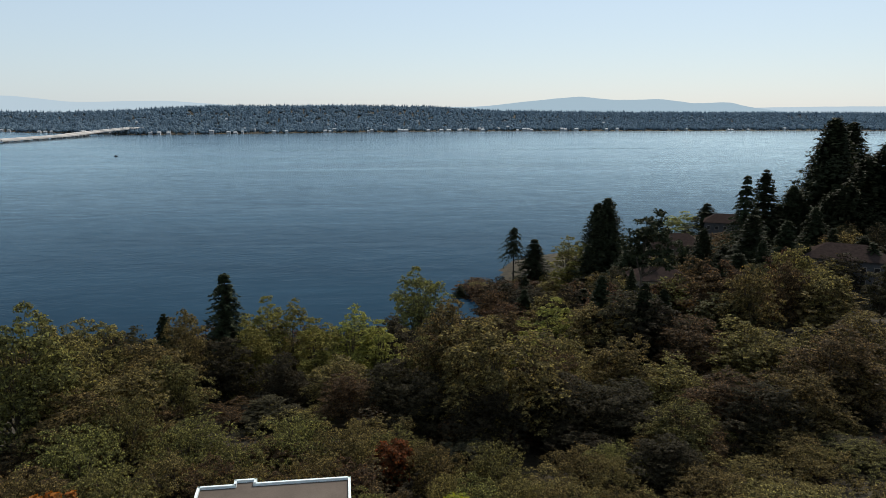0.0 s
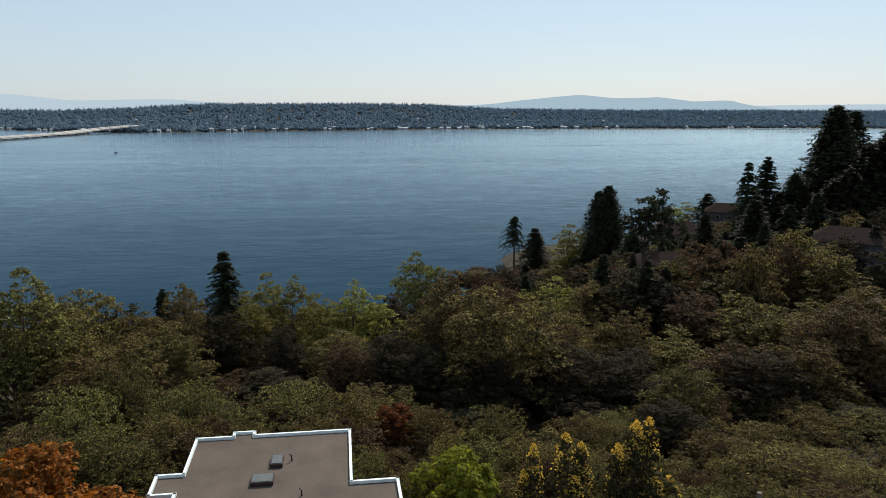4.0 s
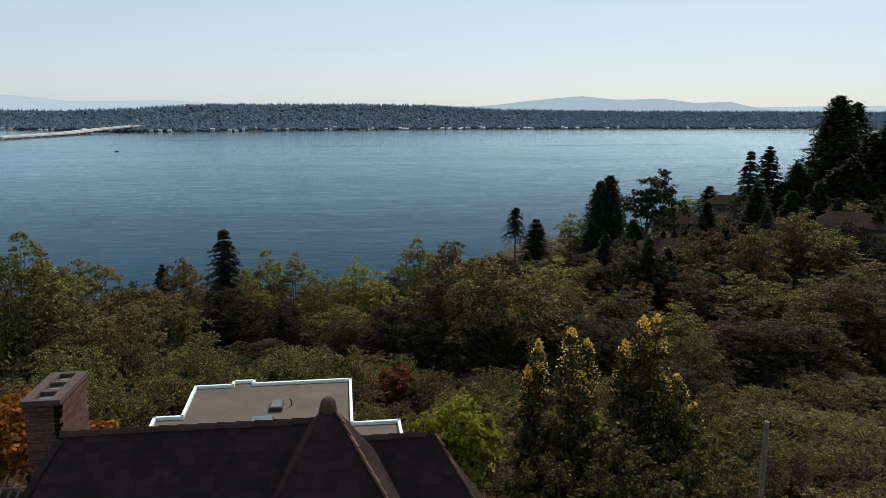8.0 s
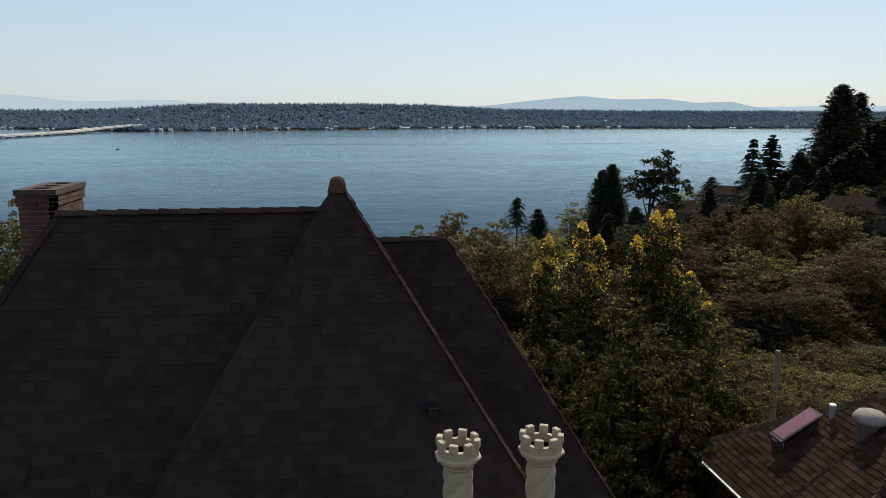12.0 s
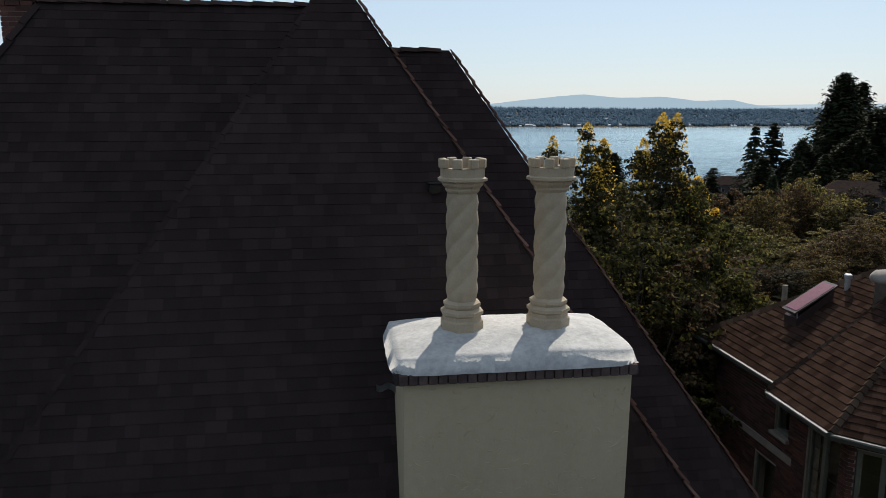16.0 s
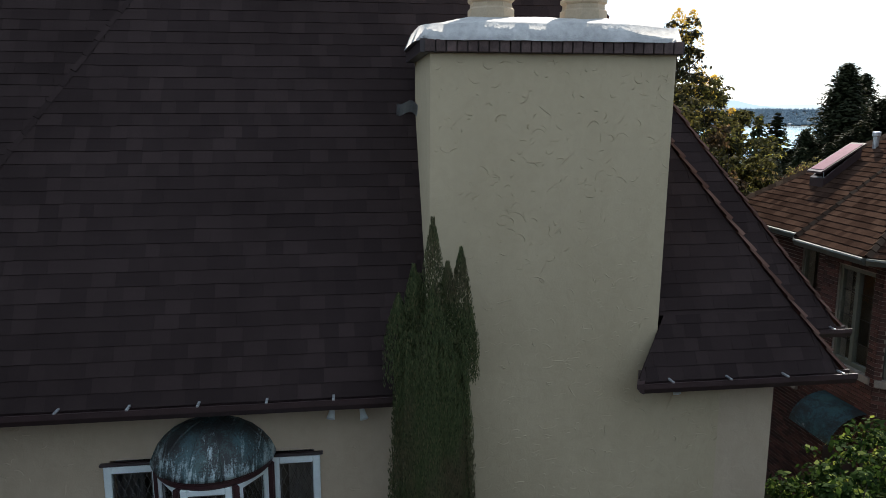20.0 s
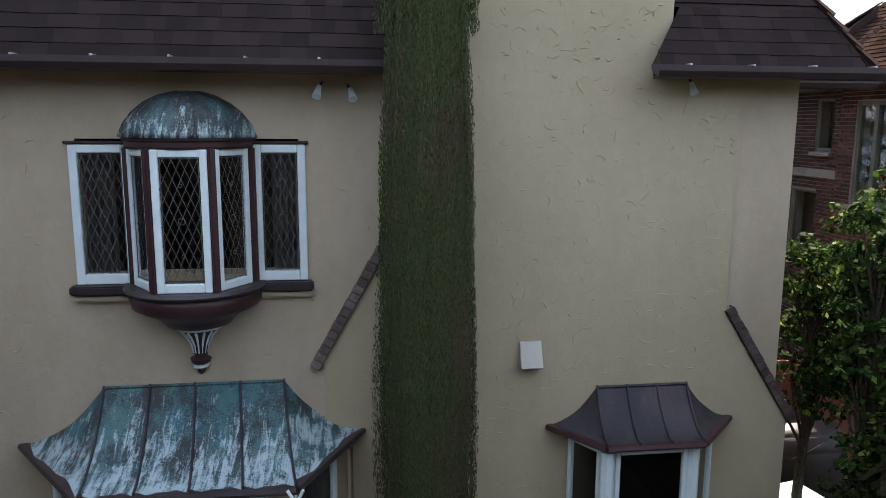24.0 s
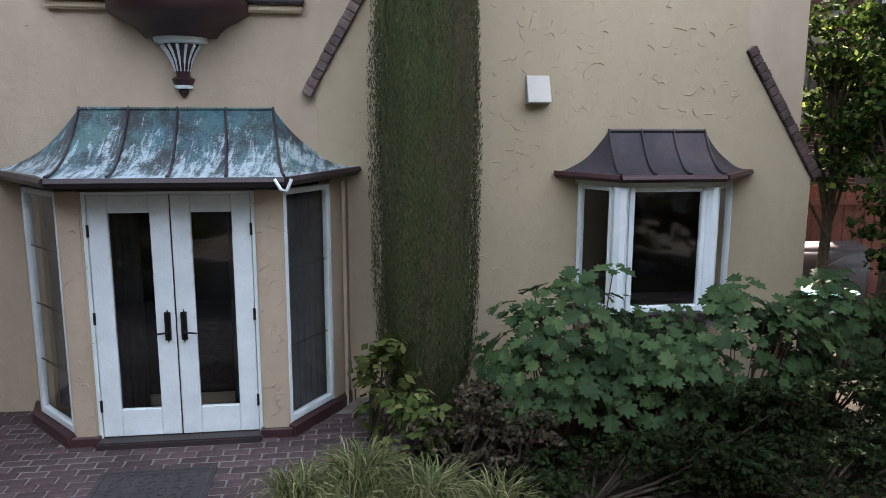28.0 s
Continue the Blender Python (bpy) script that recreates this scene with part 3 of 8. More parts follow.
def crown_lobes(rg, w, h, base, count, lumpy=0.33, peak=0.5):
    """Lobes that fill a crown of width w from height base to h, gathered round several leaders."""
    out = []
    k = max(1, count // 11)
    lead = []
    for i in range(k):
        a, q = i * 2.4 + rg.uniform(-0.5, 0.5), math.sqrt((i + 0.3) / k) * 0.62
        lead.append((w / 2 * q * math.cos(a), w / 2 * q * math.sin(a), base + (h - base) * (1.0 if i == 0 else rg.uniform(0.80, 1.0) - 0.16 * q * q), w / 2 * rg.uniform(0.40, 0.60) if k > 1 else w / 2))
    for i in range(count):
        lx, ly, top, rad = lead[i % k]
        t = (i // k + 0.5) / math.ceil(count / k)
        span = math.sin(math.pi * min(1, (0.22 + 0.78 * t) ** 0.9) * 0.93 + 0.12)
        z = base + (top - base) * (0.10 + 0.84 * t) + rg.uniform(-0.03, 0.03) * h
        a = i * 2.4 + rg.uniform(-0.9, 0.9)
        r = rad * max(0.10, span) * rg.uniform(0.45, 1.12) * (0.35 if t > 0.93 else 1)
        s = w * lumpy * rg.uniform(0.6, 1.15) * (0.8 + 0.25 * span)
        out.append((lx + r * math.cos(a), ly + r * math.sin(a), z, s, s, s * rg.uniform(0.6, 1.0)))
    return out


def broadleaf(name, label, seed, w, h, base, count, leaves, size, material, lumpy=0.24, group="", category="tree", trunk=0.2, extra=None, up=0.55):
    """A tree with a tapered trunk, limbs and a lumpy crown, its foot at the origin."""
    rg = np.random.default_rng(seed)
    t = thing(name, label, category, group)
    lobes = crown_lobes(rg, w, h, base, count, lumpy)
    bm = bmesh.new()
    lean = rg.uniform(-0.3, 0.3, 2)
    tube(bm, [(0, 0, -0.6), (lean[0] * 0.3, lean[1] * 0.3, base * 0.6), (lean[0], lean[1], h * 0.62)], [trunk, trunk * 0.8, trunk * 0.3], 7)
    for q in lobes[::2]:
        z0 = max(0.3, min(q[2] - 1, base * 0.9))
        tube(bm, [(lean[0] * 0.4, lean[1] * 0.4, z0), (q[0] * 0.5, q[1] * 0.5, (z0 + q[2]) / 2 - 0.2), (q[0] * 0.95, q[1] * 0.95, q[2])], [trunk * 0.5, trunk * 0.3, trunk * 0.08], 5)
    obj("trunk", bm, M_BARK, t)
    v = lobed(rg, lobes, leaves, size, up)
    quads("crown", v, material, t)
    if extra:
        mat2, share, sz = extra
        top = v[:, 0, 2].argsort()[::-1][:int(share * len(v))]
        vv = v[top] + rg.normal(size=(len(top), 1, 3)) * 0.15
        cc = vv.mean(1, keepdims=True)
        quads("top_leaves", cc + (vv - cc) * sz, mat2, t)
    return t


def conifer(name, label, seed, w, h, whorls, per, material, droop=0.25, sparse=1.0, bare=0.08, group="", cards=34, size=0.21, full=0.9, leaders=(), ragged=0.09):
    """A fir: straight trunk, whorls of drooping boughs with needle sprays that hang from them; leaders: further tops (dx, dy, share of h)."""
    rg = np.random.default_rng(seed)
    t = thing(name, label, "conifer", group)
    bm = bmesh.new()
    cs, ns = [], []
    for lx, ly, part_h in ((0, 0, 1.0), *leaders):
        hh = h * part_h
        tube(bm, [(lx * 0.4, ly * 0.4, -0.8), (lx, ly, hh * 0.5), (lx, ly, hh * 0.985)], [h * 0.016 + 0.05, h * 0.010 + 0.03, 0.03], 7)
        for i in range(whorls):
            u = bare + (1 - bare) * (i + rg.uniform(0, 0.5)) / whorls
            reach = w / 2 * (1 - u) ** full * rg.uniform(0.78, 1.12) + 0.18
            for k in range(per):
                if rg.random() > sparse:
                    continue
                a = 2 * math.pi * (k + rg.uniform(-0.35, 0.35)) / per + i * 1.3
                ln = reach * rg.uniform(0.55, 1.2)
                z0 = hh * (u + rg.uniform(-0.25, 0.25) / whorls)
                d = np.array((math.cos(a), math.sin(a), 0))
                side = np.array((-d[1], d[0], 0))
                q = (np.arange(cards) + rg.uniform(0.2, 1, cards)) / cards
                sw = rg.uniform(-0.26, 0.26, cards) * ln * (1.05 - q)
                p = np.array((lx, ly, z0)) + d * (ln * q)[:, None] + side * sw[:, None]
                p[:, 2] += -droop * ln * q * q + 0.10 * ln * q - np.abs(sw) * 0.35 - rg.random(cards) * 0.022 * h * (1 - u) + rg.normal(0, ragged, cards) * (0.35 + q)
                cs.append(p)
                ns.append(np.array((0, 0, 0.75)) + d * 0.45 + rg.normal(size=(cards, 3)) * 0.45)
                if k % 3 == 0 and reach > 1:
                    tube(bm, [(lx, ly, z0), tuple(np.array((lx, ly, z0)) + d * ln * 0.8 + np.array((0, 0, -droop * ln * 0.6)))], [0.05, 0.015], 4)
    obj("trunk", bm, M_BARK, t)
    quads("needles", leaf_quads(np.concatenate(cs), np.concatenate(ns), size, rg, 0.42), material, t)
    return t


def place(src, x, y, top, h, w_src, w, turn, sink=0.0):
    """A copy of a tree at (x, y), so tall that its top is at that height."""
    g = float(height(x, y))
    tall = max(2.0, top - g)
    c = copy_thing(src, pose(x, y, g - sink, 0, 0, turn))
    c.scale = (w / w_src, w / w_src, tall / h)
    return c

# places of the trees: x, y, height of the top, width
GREEN = [
    (-32.0, 76, 7.0, 13), (-31.5, 80, 3.6, 12), (-29.7, 88, 2.0, 11), (-20.6, 100, -0.3, 8), (19.9, 178, -11.6, 17), (17.4, 76, 4.0, 15),
    (73.3, 150, -9.1, 15), (34.8, 67, -3.0, 9), (-0.3, 92, -5.5, 11), (11.1, 90, -2.4, 10), (9.5, 50, -1.1, 5), (-19.4, 85, -2.1, 9),
   
]
YGREEN = [
    (-10.9, 110, -1.5, 9), (-7.3, 112, -2.3, 8), (-3.3, 103, -3.0, 9), (1.9, 105, -1.7, 8), (5.0, 102, -3.5, 8), (22.9, 85, 0.5, 10),
    (70.2, 215, -11.2, 18), (148.4, 300, -16.3, 20), (37.3, 120, -5.7, 10), (-12.8, 104, -3.4, 8), (-24.1, 72, -3.5, 6),
]
OLIVE = [
    (-23.7, 90, -1.9, 12), (40.7, 110, -4.6, 14), (-22.9, 80, -1.6, 11), (28.9, 90, -3.0, 11), (-25.9, 72, -1.2, 11), (64.9, 80, -4.7, 12),
   
]
BROWN = [
    (14.8, 86, 3.7, 13), (49.5, 115, -6.9, 14), (92.3, 160, -12.7, 17), (52.8, 100, -4.6, 14), (57.9, 95, -4.0, 14), (62.8, 92, -3.9, 14),
    (62.1, 82, -1.1, 14), (74.1, 90, -1.4, 14), (36.5, 90, -3.3, 12), (23.6, 82, -1.6, 10), (40.6, 85, -5.1, 12), (45.1, 78, -4.8, 12),
    (54.5, 76, -3.9, 12), (1.0, 84, -4.7, 8),
]
DARK = [
    (-15.4, 100, -4.7, 10), (6.5, 86, -4.1, 10), (25.2, 76, -3.4, 12), (31.0, 74, -4.3, 12), (47.0, 74, -5.0, 11), (9.6, 78, -3.9, 9),
    (-7.3, 92, -5.2, 8), (30.1, 62, -5.0, 8), (14.8, 72, -3.0, 9),
]
SHRUBS = [
    (-22.6, 62, -0.9, 10), (-20.8, 70, -1.4, 9), (-13.9, 66, -2.0, 10), (-9.0, 62, -2.9, 9), (-4.4, 66, -3.0, 10), (-0.3, 64, -2.8, 9),
    (4.4, 66, -4.6, 9), (8.2, 62, -4.3, 8), (-2.1, 57, -2.6, 8), (-13.7, 58, -2.1, 9), (-7.1, 54, -1.8, 7), (-22.6, 54, -0.9, 9), (-17.6, 54, -1.2, 9),
    (57.2, 75, -9.2, 10),
]
SHRUBS2 = [
    (48.2, 68, -8.8, 10), (54.6, 66, -9.0, 11), (38.7, 60, -6.9, 9), (41.0, 55, -7.0, 9), (32.0, 56, -5.9, 9), (40.8, 48, -5.3, 9),
    (31.9, 46, -4.9, 8), (13.4, 60, -3.8, 8), (8.5, 54, -3.1, 6), (34.5, 44, -4.8, 8), (27.9, 46, -4.4, 7), (1.7, 52, -3.2, 7), (4.9, 46, -2.0, 6),
    (23.1, 42, -2.9, 7), (2.5, 44, -2.1, 5), (16.2, 52, -4.2, 7), (19.5, 50, -4.4, 7), (18.3, 55, -5.0, 8), (22.8, 52, -4.8, 7), (14.0, 55, -4.4, 7),
    (23.0, 64, -6.8, 8), (26.5, 65, -7.0, 8), (25.0, 61, -6.5, 7),
]
CONIFERS = [
    (-18.1, 118, 0.6, 11), (-24.7, 105, -2.4, 7), (65.2, 238, -16.1, 15), (140.4, 265, -8.6, 17), (115.1, 195, 8.4, 14),
    (127.0, 205, 8.9, 19), (99.9, 165, 1.4, 17), (102.3, 155, 1.1, 16), (123.1, 175, 1.4, 17), (72.6, 205, -12.3, 12),
    (108.0, 178, 1.0, 16), (93.0, 176, -3.5, 15), (118.0, 150, -2.0, 15), (88.0, 150, -5.0, 14),
]
CEDARS = [
    (81.7, 215, -0.5, 21), (155.0, 215, 23.2, 36), (179.9, 240, 21.7, 30), (160.0, 196, 17.0, 34), (111.9, 215, -13.8, 18), (101.7, 180, -9.2, 17), (79.3, 190, -10.2, 17), (136.8, 206, 3.5, 20), (143.0, 190, 6.0, 24),
]


def wood(rows, sources, seed):
    rg = np.random.default_rng(seed)
    for x, y, top, w in rows:
        src, h, ws = sources[rg.integers(len(sources))]
        place(src, x, y, top, h, ws, w, rg.uniform(0, 360))


def pick(kind, label, mats, seed0, leaves=25000, size=0.13, h=14.0, w=11.0, base=1.2, count=70, lumpy=0.12, category="tree", group=""):
    return [(broadleaf(kind, label, seed0 + i, w, h, base, count, leaves, size, m, lumpy, group, category), h, w) for i, m in enumerate(mats)]


g_green = pick("broadleaf_tree", "tall leafy green broadleaf tree on the slope", [L_GREEN, L_OLIVE], 21)
g_ygreen = pick("broadleaf_tree", "slender yellow-green tree above the lake, sun sparkle in its colour", [L_YGREEN, L_YGREEN], 31, 15000, 0.12, 14, 8, 1.0, 50, 0.115)
g_olive = pick("broadleaf_tree", "olive-green broadleaf tree with a rounded crown", [L_OLIVE], 41)
g_brown = pick("broadleaf_tree", "bronze-brown early autumn tree with a broad crown", [L_BROWN, L_OLIVE], 51)
g_dark = pick("broadleaf_tree", "dense green tree with shade put into its leaf colour", [L_SHADED], 61)
g_shrub = pick("shrub", "rounded olive-green shrub on the slope", [L_OLIVE, L_GREEN, L_OLIVE], 71, 21000, 0.072, 5.0, 9.0, 0.3, 70, 0.10, "shrub")
wood(GREEN, g_green, 1)
wood(YGREEN, g_ygreen, 2)
wood(OLIVE, g_olive, 3)
wood(BROWN, g_brown, 4)
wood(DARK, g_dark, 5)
wood(SHRUBS, g_shrub, 6)
wood(SHRUBS2, g_shrub, 7)
g_con = [(conifer("fir_tree", "dark tall fir tree with layered drooping boughs", 81, 10, 24, 36, 9, L_NEEDLE, 0.32, 0.92, 0.05, cards=46, size=0.25, full=0.88), 24, 7.4), (conifer("fir_tree", "dark tall fir tree with layered drooping boughs", 82, 10, 24, 30, 9, L_NEEDLE, 0.45, 0.9, 0.06, cards=52, size=0.26, full=0.8), 24, 7.4)]
g_cedar = [(conifer("cedar_tree", "broad dense dark cedar with several ragged tops", 83, 10, 24, 74, 10, L_NEEDLE, 0.12, 0.85, 0.03, cards=22, size=0.30, full=0.55, ragged=0.3, leaders=((1.9, 0.4, 0.93), (-2.2, 0.9, 0.74))), 24, 11.0), (conifer("cedar_tree", "broad dense dark cedar with several ragged tops", 84, 10, 24, 74, 10, L_NEEDLE, 0.10, 0.85, 0.03, cards=22, size=0.30, full=0.6, ragged=0.3, leaders=((-1.6, -0.6, 0.86), (2.4, 1.0, 0.7))), 24, 11.0)]
wood(CONIFERS, g_con, 8)
wood(CEDARS, g_cedar, 9)


def spur_top(x, y):
    """The tree-top line over the wooded spur."""
    az = math.degrees(math.atan2(x, y))
    return 20 + math.hypot(x, y) * float(np.interp(az, (10, 16.5, 23.6, 27.6, 30.3, 34, 38.9, 50), (-0.2, -0.19, -0.16, -0.135, -0.122, -0.105, -0.06, -0.02)))


g_fdark = pick("broadleaf_tree", "dense green tree with shade put into its leaf colour", [L_SHADED], 66, 9000, 0.21)
g_far = pick("broadleaf_tree", "leafy tree on the wooded spur", [L_BROWN, L_OLIVE, L_DEEP, L_SHADED, L_BROWN], 91, 9000, 0.21) + g_con
g_low = pick("shrub", "rounded olive-green shrub on the slope", [L_OLIVE, L_BROWN], 101, 12000, 0.095, 5.0, 9.0, 0.3, 60, 0.10, "shrub")
# the wooded spur and the undergrowth between the named trees
rs = random.Random(17)
for _ in range(250):
    x, y = rs.uniform(38, 190), rs.uniform(100, 250)
    top = min(spur_top(x, y) - rs.uniform(0, 3), float(height(x, y)) + rs.uniform(9, 17))
    if top - float(height(x, y)) < 4 or x > 0.85 * y:
        continue
    src, h, ws = rs.choice(g_far)
    place(src, x, y, top, h, ws, rs.uniform(9, 14) if h < 20 else rs.uniform(7, 10), rs.uniform(0, 360))
for _ in range(120):
    x, y = rs.uniform(-36, 62), rs.uniform(48, 112)
    if 6 < x < 24 and y < 58:
        continue
    g = float(height(x, y))
    src, h, ws = rs.choice(g_low + g_fdark if y > 66 else g_low)
    place(src, x, y, g + rs.uniform(2.5, 4.5), h, ws, rs.uniform(6, 10), rs.uniform(0, 360))

for _ in range(46):
    x, y = rs.uniform(36, 75), rs.uniform(175, 248)
    g = float(height(x, y))
    if g > LAKE + 0.1:
        q = rs.choice(g_low)
        place(q[0], x, y, g + rs.uniform(2.0, 4.5), q[1], q[2], rs.uniform(5, 9), rs.uniform(0, 360))

# trees on the lower slope down to the water
for _ in range(60):
    x, y = rs.uniform(-62, 34), rs.uniform(112, 160)
    src, h, ws = rs.choice(g_far[:5])
    g = float(height(x, y))
    place(src, x, y, g + rs.uniform(6, 11), h, ws, rs.uniform(9, 13), rs.uniform(0, 360))
# a gaunt conifer at the shore and a flat-topped pine
gaunt = conifer("monkey_puzzle_tree", "gaunt dark conifer with drooping arms by the shore", 85, 19, 20, 11, 9, L_NEEDLE, 0.55, 0.9, 0.5, cards=44, size=0.36, full=0.6)
gaunt.location = (59.0, 242.0, -32.6)
pine = broadleaf("pine_tree", "dark flat-topped pine with open boughs", 86, 12, 23.5, 15.0, 16, 4500, 0.3, L_NEEDLE, 0.17, trunk=0.35)
pine.location = (53.2, 122.0, float(height(53.2, 122.0)))
for _ in range(80):
    x, y = rs.uniform(5.5, 36), rs.uniform(24, 52)
    if x < 16.5 and y < 24:
        continue
    place(*[(q[0], x, y, float(height(x, y)) + rs.uniform(1.8, 3.6), q[1], q[2], rs.uniform(4, 7), rs.uniform(0, 360)) for q in [rs.choice(g_low)]][0])
for ob in [r[0] for r in g_green + g_ygreen + g_olive + g_brown + g_dark + g_shrub + g_con + g_cedar + g_fdark + g_low + g_far[:5]]:
    for o in (*ob.children_recursive, ob):
        bpy.data.objects.remove(o)


# ---- the stucco house ----
WALL, BREAST = 6.67, 6.62          # front faces of the wall and of the chimney breast
EAVE_Z = 5.82
EAVE_Y = 6.34
APEX = Vector((-0.25, 10.8, 13.70))
RIDGE_L, RIDGE_R = (-4.42, 11.2, 13.23), (-0.2, 11.2, 13.23)


def grid_wall(name, x0, x1, z0, z1, y0, y1, holes, material, parent=None, label=""):
    """An upright wall between y0 (front) and y1 with rectangular openings (x0, x1, z0, z1)."""
    gx = sorted({x0, x1, *[h[0] for h in holes], *[h[1] for h in holes]})
    gz = sorted({z0, z1, *[h[2] for h in holes], *[h[3] for h in holes]})
    gx, gz = [v for v in gx if x0 <= v <= x1], [v for v in gz if z0 <= v <= z1]
    solid = lambda i, k: 0 <= i < len(gx) - 1 and 0 <= k < len(gz) - 1 and not any(h[0] <= gx[i] and gx[i + 1] <= h[1] and h[2] <= gz[k] and gz[k + 1] <= h[3] for h in holes)
    bm = bmesh.new()
    q = lambda *p: bm.faces.new([bm.verts.new(a) for a in p])
    for i in range(len(gx) - 1):
        for k in range(len(gz) - 1):
            if not solid(i, k):
                continue
            a, b, c, d = gx[i], gx[i + 1], gz[k], gz[k + 1]
            q((a, y0, c), (b, y0, c), (b, y0, d), (a, y0, d))
            q((b, y1, c), (a, y1, c), (a, y1, d), (b, y1, d))
            if not solid(i - 1, k):
                q((a, y1, c), (a, y0, c), (a, y0, d), (a, y1, d))
            if not solid(i + 1, k):
                q((b, y0, c), (b, y1, c), (b, y1, d), (b, y0, d))
            if not solid(i, k - 1):
                q((a, y1, c), (b, y1, c), (b, y0, c), (a, y0, c))
            if not solid(i, k + 1):
                q((a, y0, d), (b, y0, d), (b, y1, d), (a, y1, d))
    bmesh.ops.remove_doubles(bm, verts=bm.verts[:], dist=0.0005)
    return obj(name, bm, material, parent, label)


house = thing("house", "tall stucco house with steep dark shingled hip roofs", "house", kind="")

DOOR_HOLE = (-3.02, -0.52, 0.02, 2.34)
UP_HOLE = (-2.80, -0.83, 3.86, 5.12)
grid_wall("front_wall", -4.85, 0.45, -0.6, 5.95, WALL, WALL + 0.28, [DOOR_HOLE, UP_HOLE], M_STUCCO, house)
grid_wall("front_wall", 0.45, 4.14, -0.6, 5.95, WALL, WALL + 0.28, [(1.86, 3.42, 0.88, 2.2)], M_STUCCO, house)
for x0, x1, y0, y1 in ((-5.1, -4.85, WALL, 15.0), (3.88, 4.14, WALL + 0.28, 8.3), (3.80, 5.1, 8.3, 8.6), (4.85, 5.1, 8.6, 15.0), (-8.4, -5.1, 8.3, 8.6), (-8.4, -8.1, 8.6, 15.0), (-8.4, 5.1, 15.0, 15.3)):
    bm = bmesh.new()
    box(bm, x0, x1, y0, y1, -0.6, 5.9)
    obj("wall", bm, M_STUCCO, house)

# chimney breast: flue stack above, shouldered and wider below
bm = bmesh.new()
a = [bm.verts.new(p) for p in ((0.34, BREAST, 5.85), (2.74, BREAST, 5.85), (2.74, 7.83, 5.85), (0.34, 7.83, 5.85))]
b = [bm.verts.new(p) for p in ((0.34, 6.43, 9.02), (2.70, 6.43, 9.02), (2.70, 7.83, 9.02), (0.34, 7.83, 9.02))]
bm.faces.new(a[::-1])
bm.faces.new(b)
for i in range(4):
    bm.faces.new((a[i], a[(i + 1) % 4], b[(i + 1) % 4], b[i]))
obj("flue_shaft", bm, M_STUCCO_CH, house)
bm = bmesh.new()
TH = WALL - BREAST
BX0, BX1, BR = 1.86, 3.42, 3.49
prism(bm, [(-0.64, BREAST, -0.6), (BX0, BREAST, -0.6), (BX0, BREAST, 5.85), (0.34, BREAST, 5.85), (0.34, BREAST, 4.75), (-0.64, BREAST, 2.98)], (0, TH, 0))
prism(bm, [(BX0, BREAST, 2.2), (BX1, BREAST, 2.2), (BX1, BREAST, 5.85), (BX0, BREAST, 5.85)], (0, TH, 0))
prism(bm, [(BX0, BREAST, -0.6), (BX1, BREAST, -0.6), (BX1, BREAST, 0.88), (BX0, BREAST, 0.88)], (0, TH, 0))
prism(bm, [(BX1, BREAST, -0.6), (4.27, BREAST, -0.6), (4.27, BREAST, 2.15), (BR, BREAST, 3.38), (BR, BREAST, 5.85), (BX1, BREAST, 5.85)], (0, TH, 0))
obj("chimney_breast", bm, M_STUCCO_CH, house)


# roofs: solid decks with courses of shingles laid on them
def hip_solid(bm, eave, ridge, z0):
    """eave: four corners (x, y) anticlockwise from front left at z0; ridge: two points."""
    e = [bm.verts.new((x, y, z0)) for x, y in eave]
    r = [bm.verts.new(p) for p in ridge]
    if len(r) == 1:
        for i in range(4):
            bm.faces.new((e[i], e[(i + 1) % 4], r[0]))
    else:
        bm.faces.new((e[0], e[1], r[1], r[0]))
        bm.faces.new((e[1], e[2], r[1]))
        bm.faces.new((e[2], e[3], r[0], r[1]))
        bm.faces.new((e[3], e[0], r[0]))
    bm.faces.new(e[::-1])


MAIN_L = [(-8.85, 7.45), (0.6, 7.45), (0.6, 15.9), (-8.85, 15.9)]
MAIN_R = [(-2.0, 7.84), (5.68, 7.84), (5.68, 15.6), (-2.0, 15.6)]
PITCH = (APEX.z - EAVE_Z) / (APEX.y - EAVE_Y)
ZB = EAVE_Z + (6.66 - EAVE_Y) * PITCH
SIDE = 4.92 * (6.66 - EAVE_Y) / (APEX.y - EAVE_Y)
bm = bmesh.new()
hip_solid(bm, [(-5.25 + SIDE, 6.66), (4.64 - SIDE, 6.66), (4.64 - SIDE, 15.45), (-5.25 + SIDE, 15.45)], [APEX], ZB)
# eaves left and right of the chimney breast
for pts, ends in (((-5.25, 0.30), (-5.25 + SIDE, 0.34)), ((2.44, 4.64), (2.82, 4.64 - SIDE))):
    a, b = pts
    c, d = ends
    q = [bm.verts.new(p) for p in ((a, EAVE_Y, EAVE_Z), (b, EAVE_Y, EAVE_Z), (d, 6.66, ZB), (c, 6.66, ZB), (c, 6.66, EAVE_Z), (d, 6.66, EAVE_Z))]
    for f in ((0, 1, 2, 3), (0, 3, 4), (1, 5, 2), (0, 4, 5, 1), (4, 3, 2, 5)):
        bm.faces.new([q[i] for i in f])
obj("wing_roof", bm, M_SHINGLE, house)
bm = bmesh.new()
hip_solid(bm, MAIN_L, [RIDGE_L, RIDGE_R], EAVE_Z)
obj("main_roof", bm, M_SHINGLE, house)
bm = bmesh.new()
hip_solid(bm, MAIN_R, [(-0.6, 11.7, 12.64), (1.56, 11.7, 12.64)], EAVE_Z)
obj("side_roof", bm, M_SHINGLE, house)


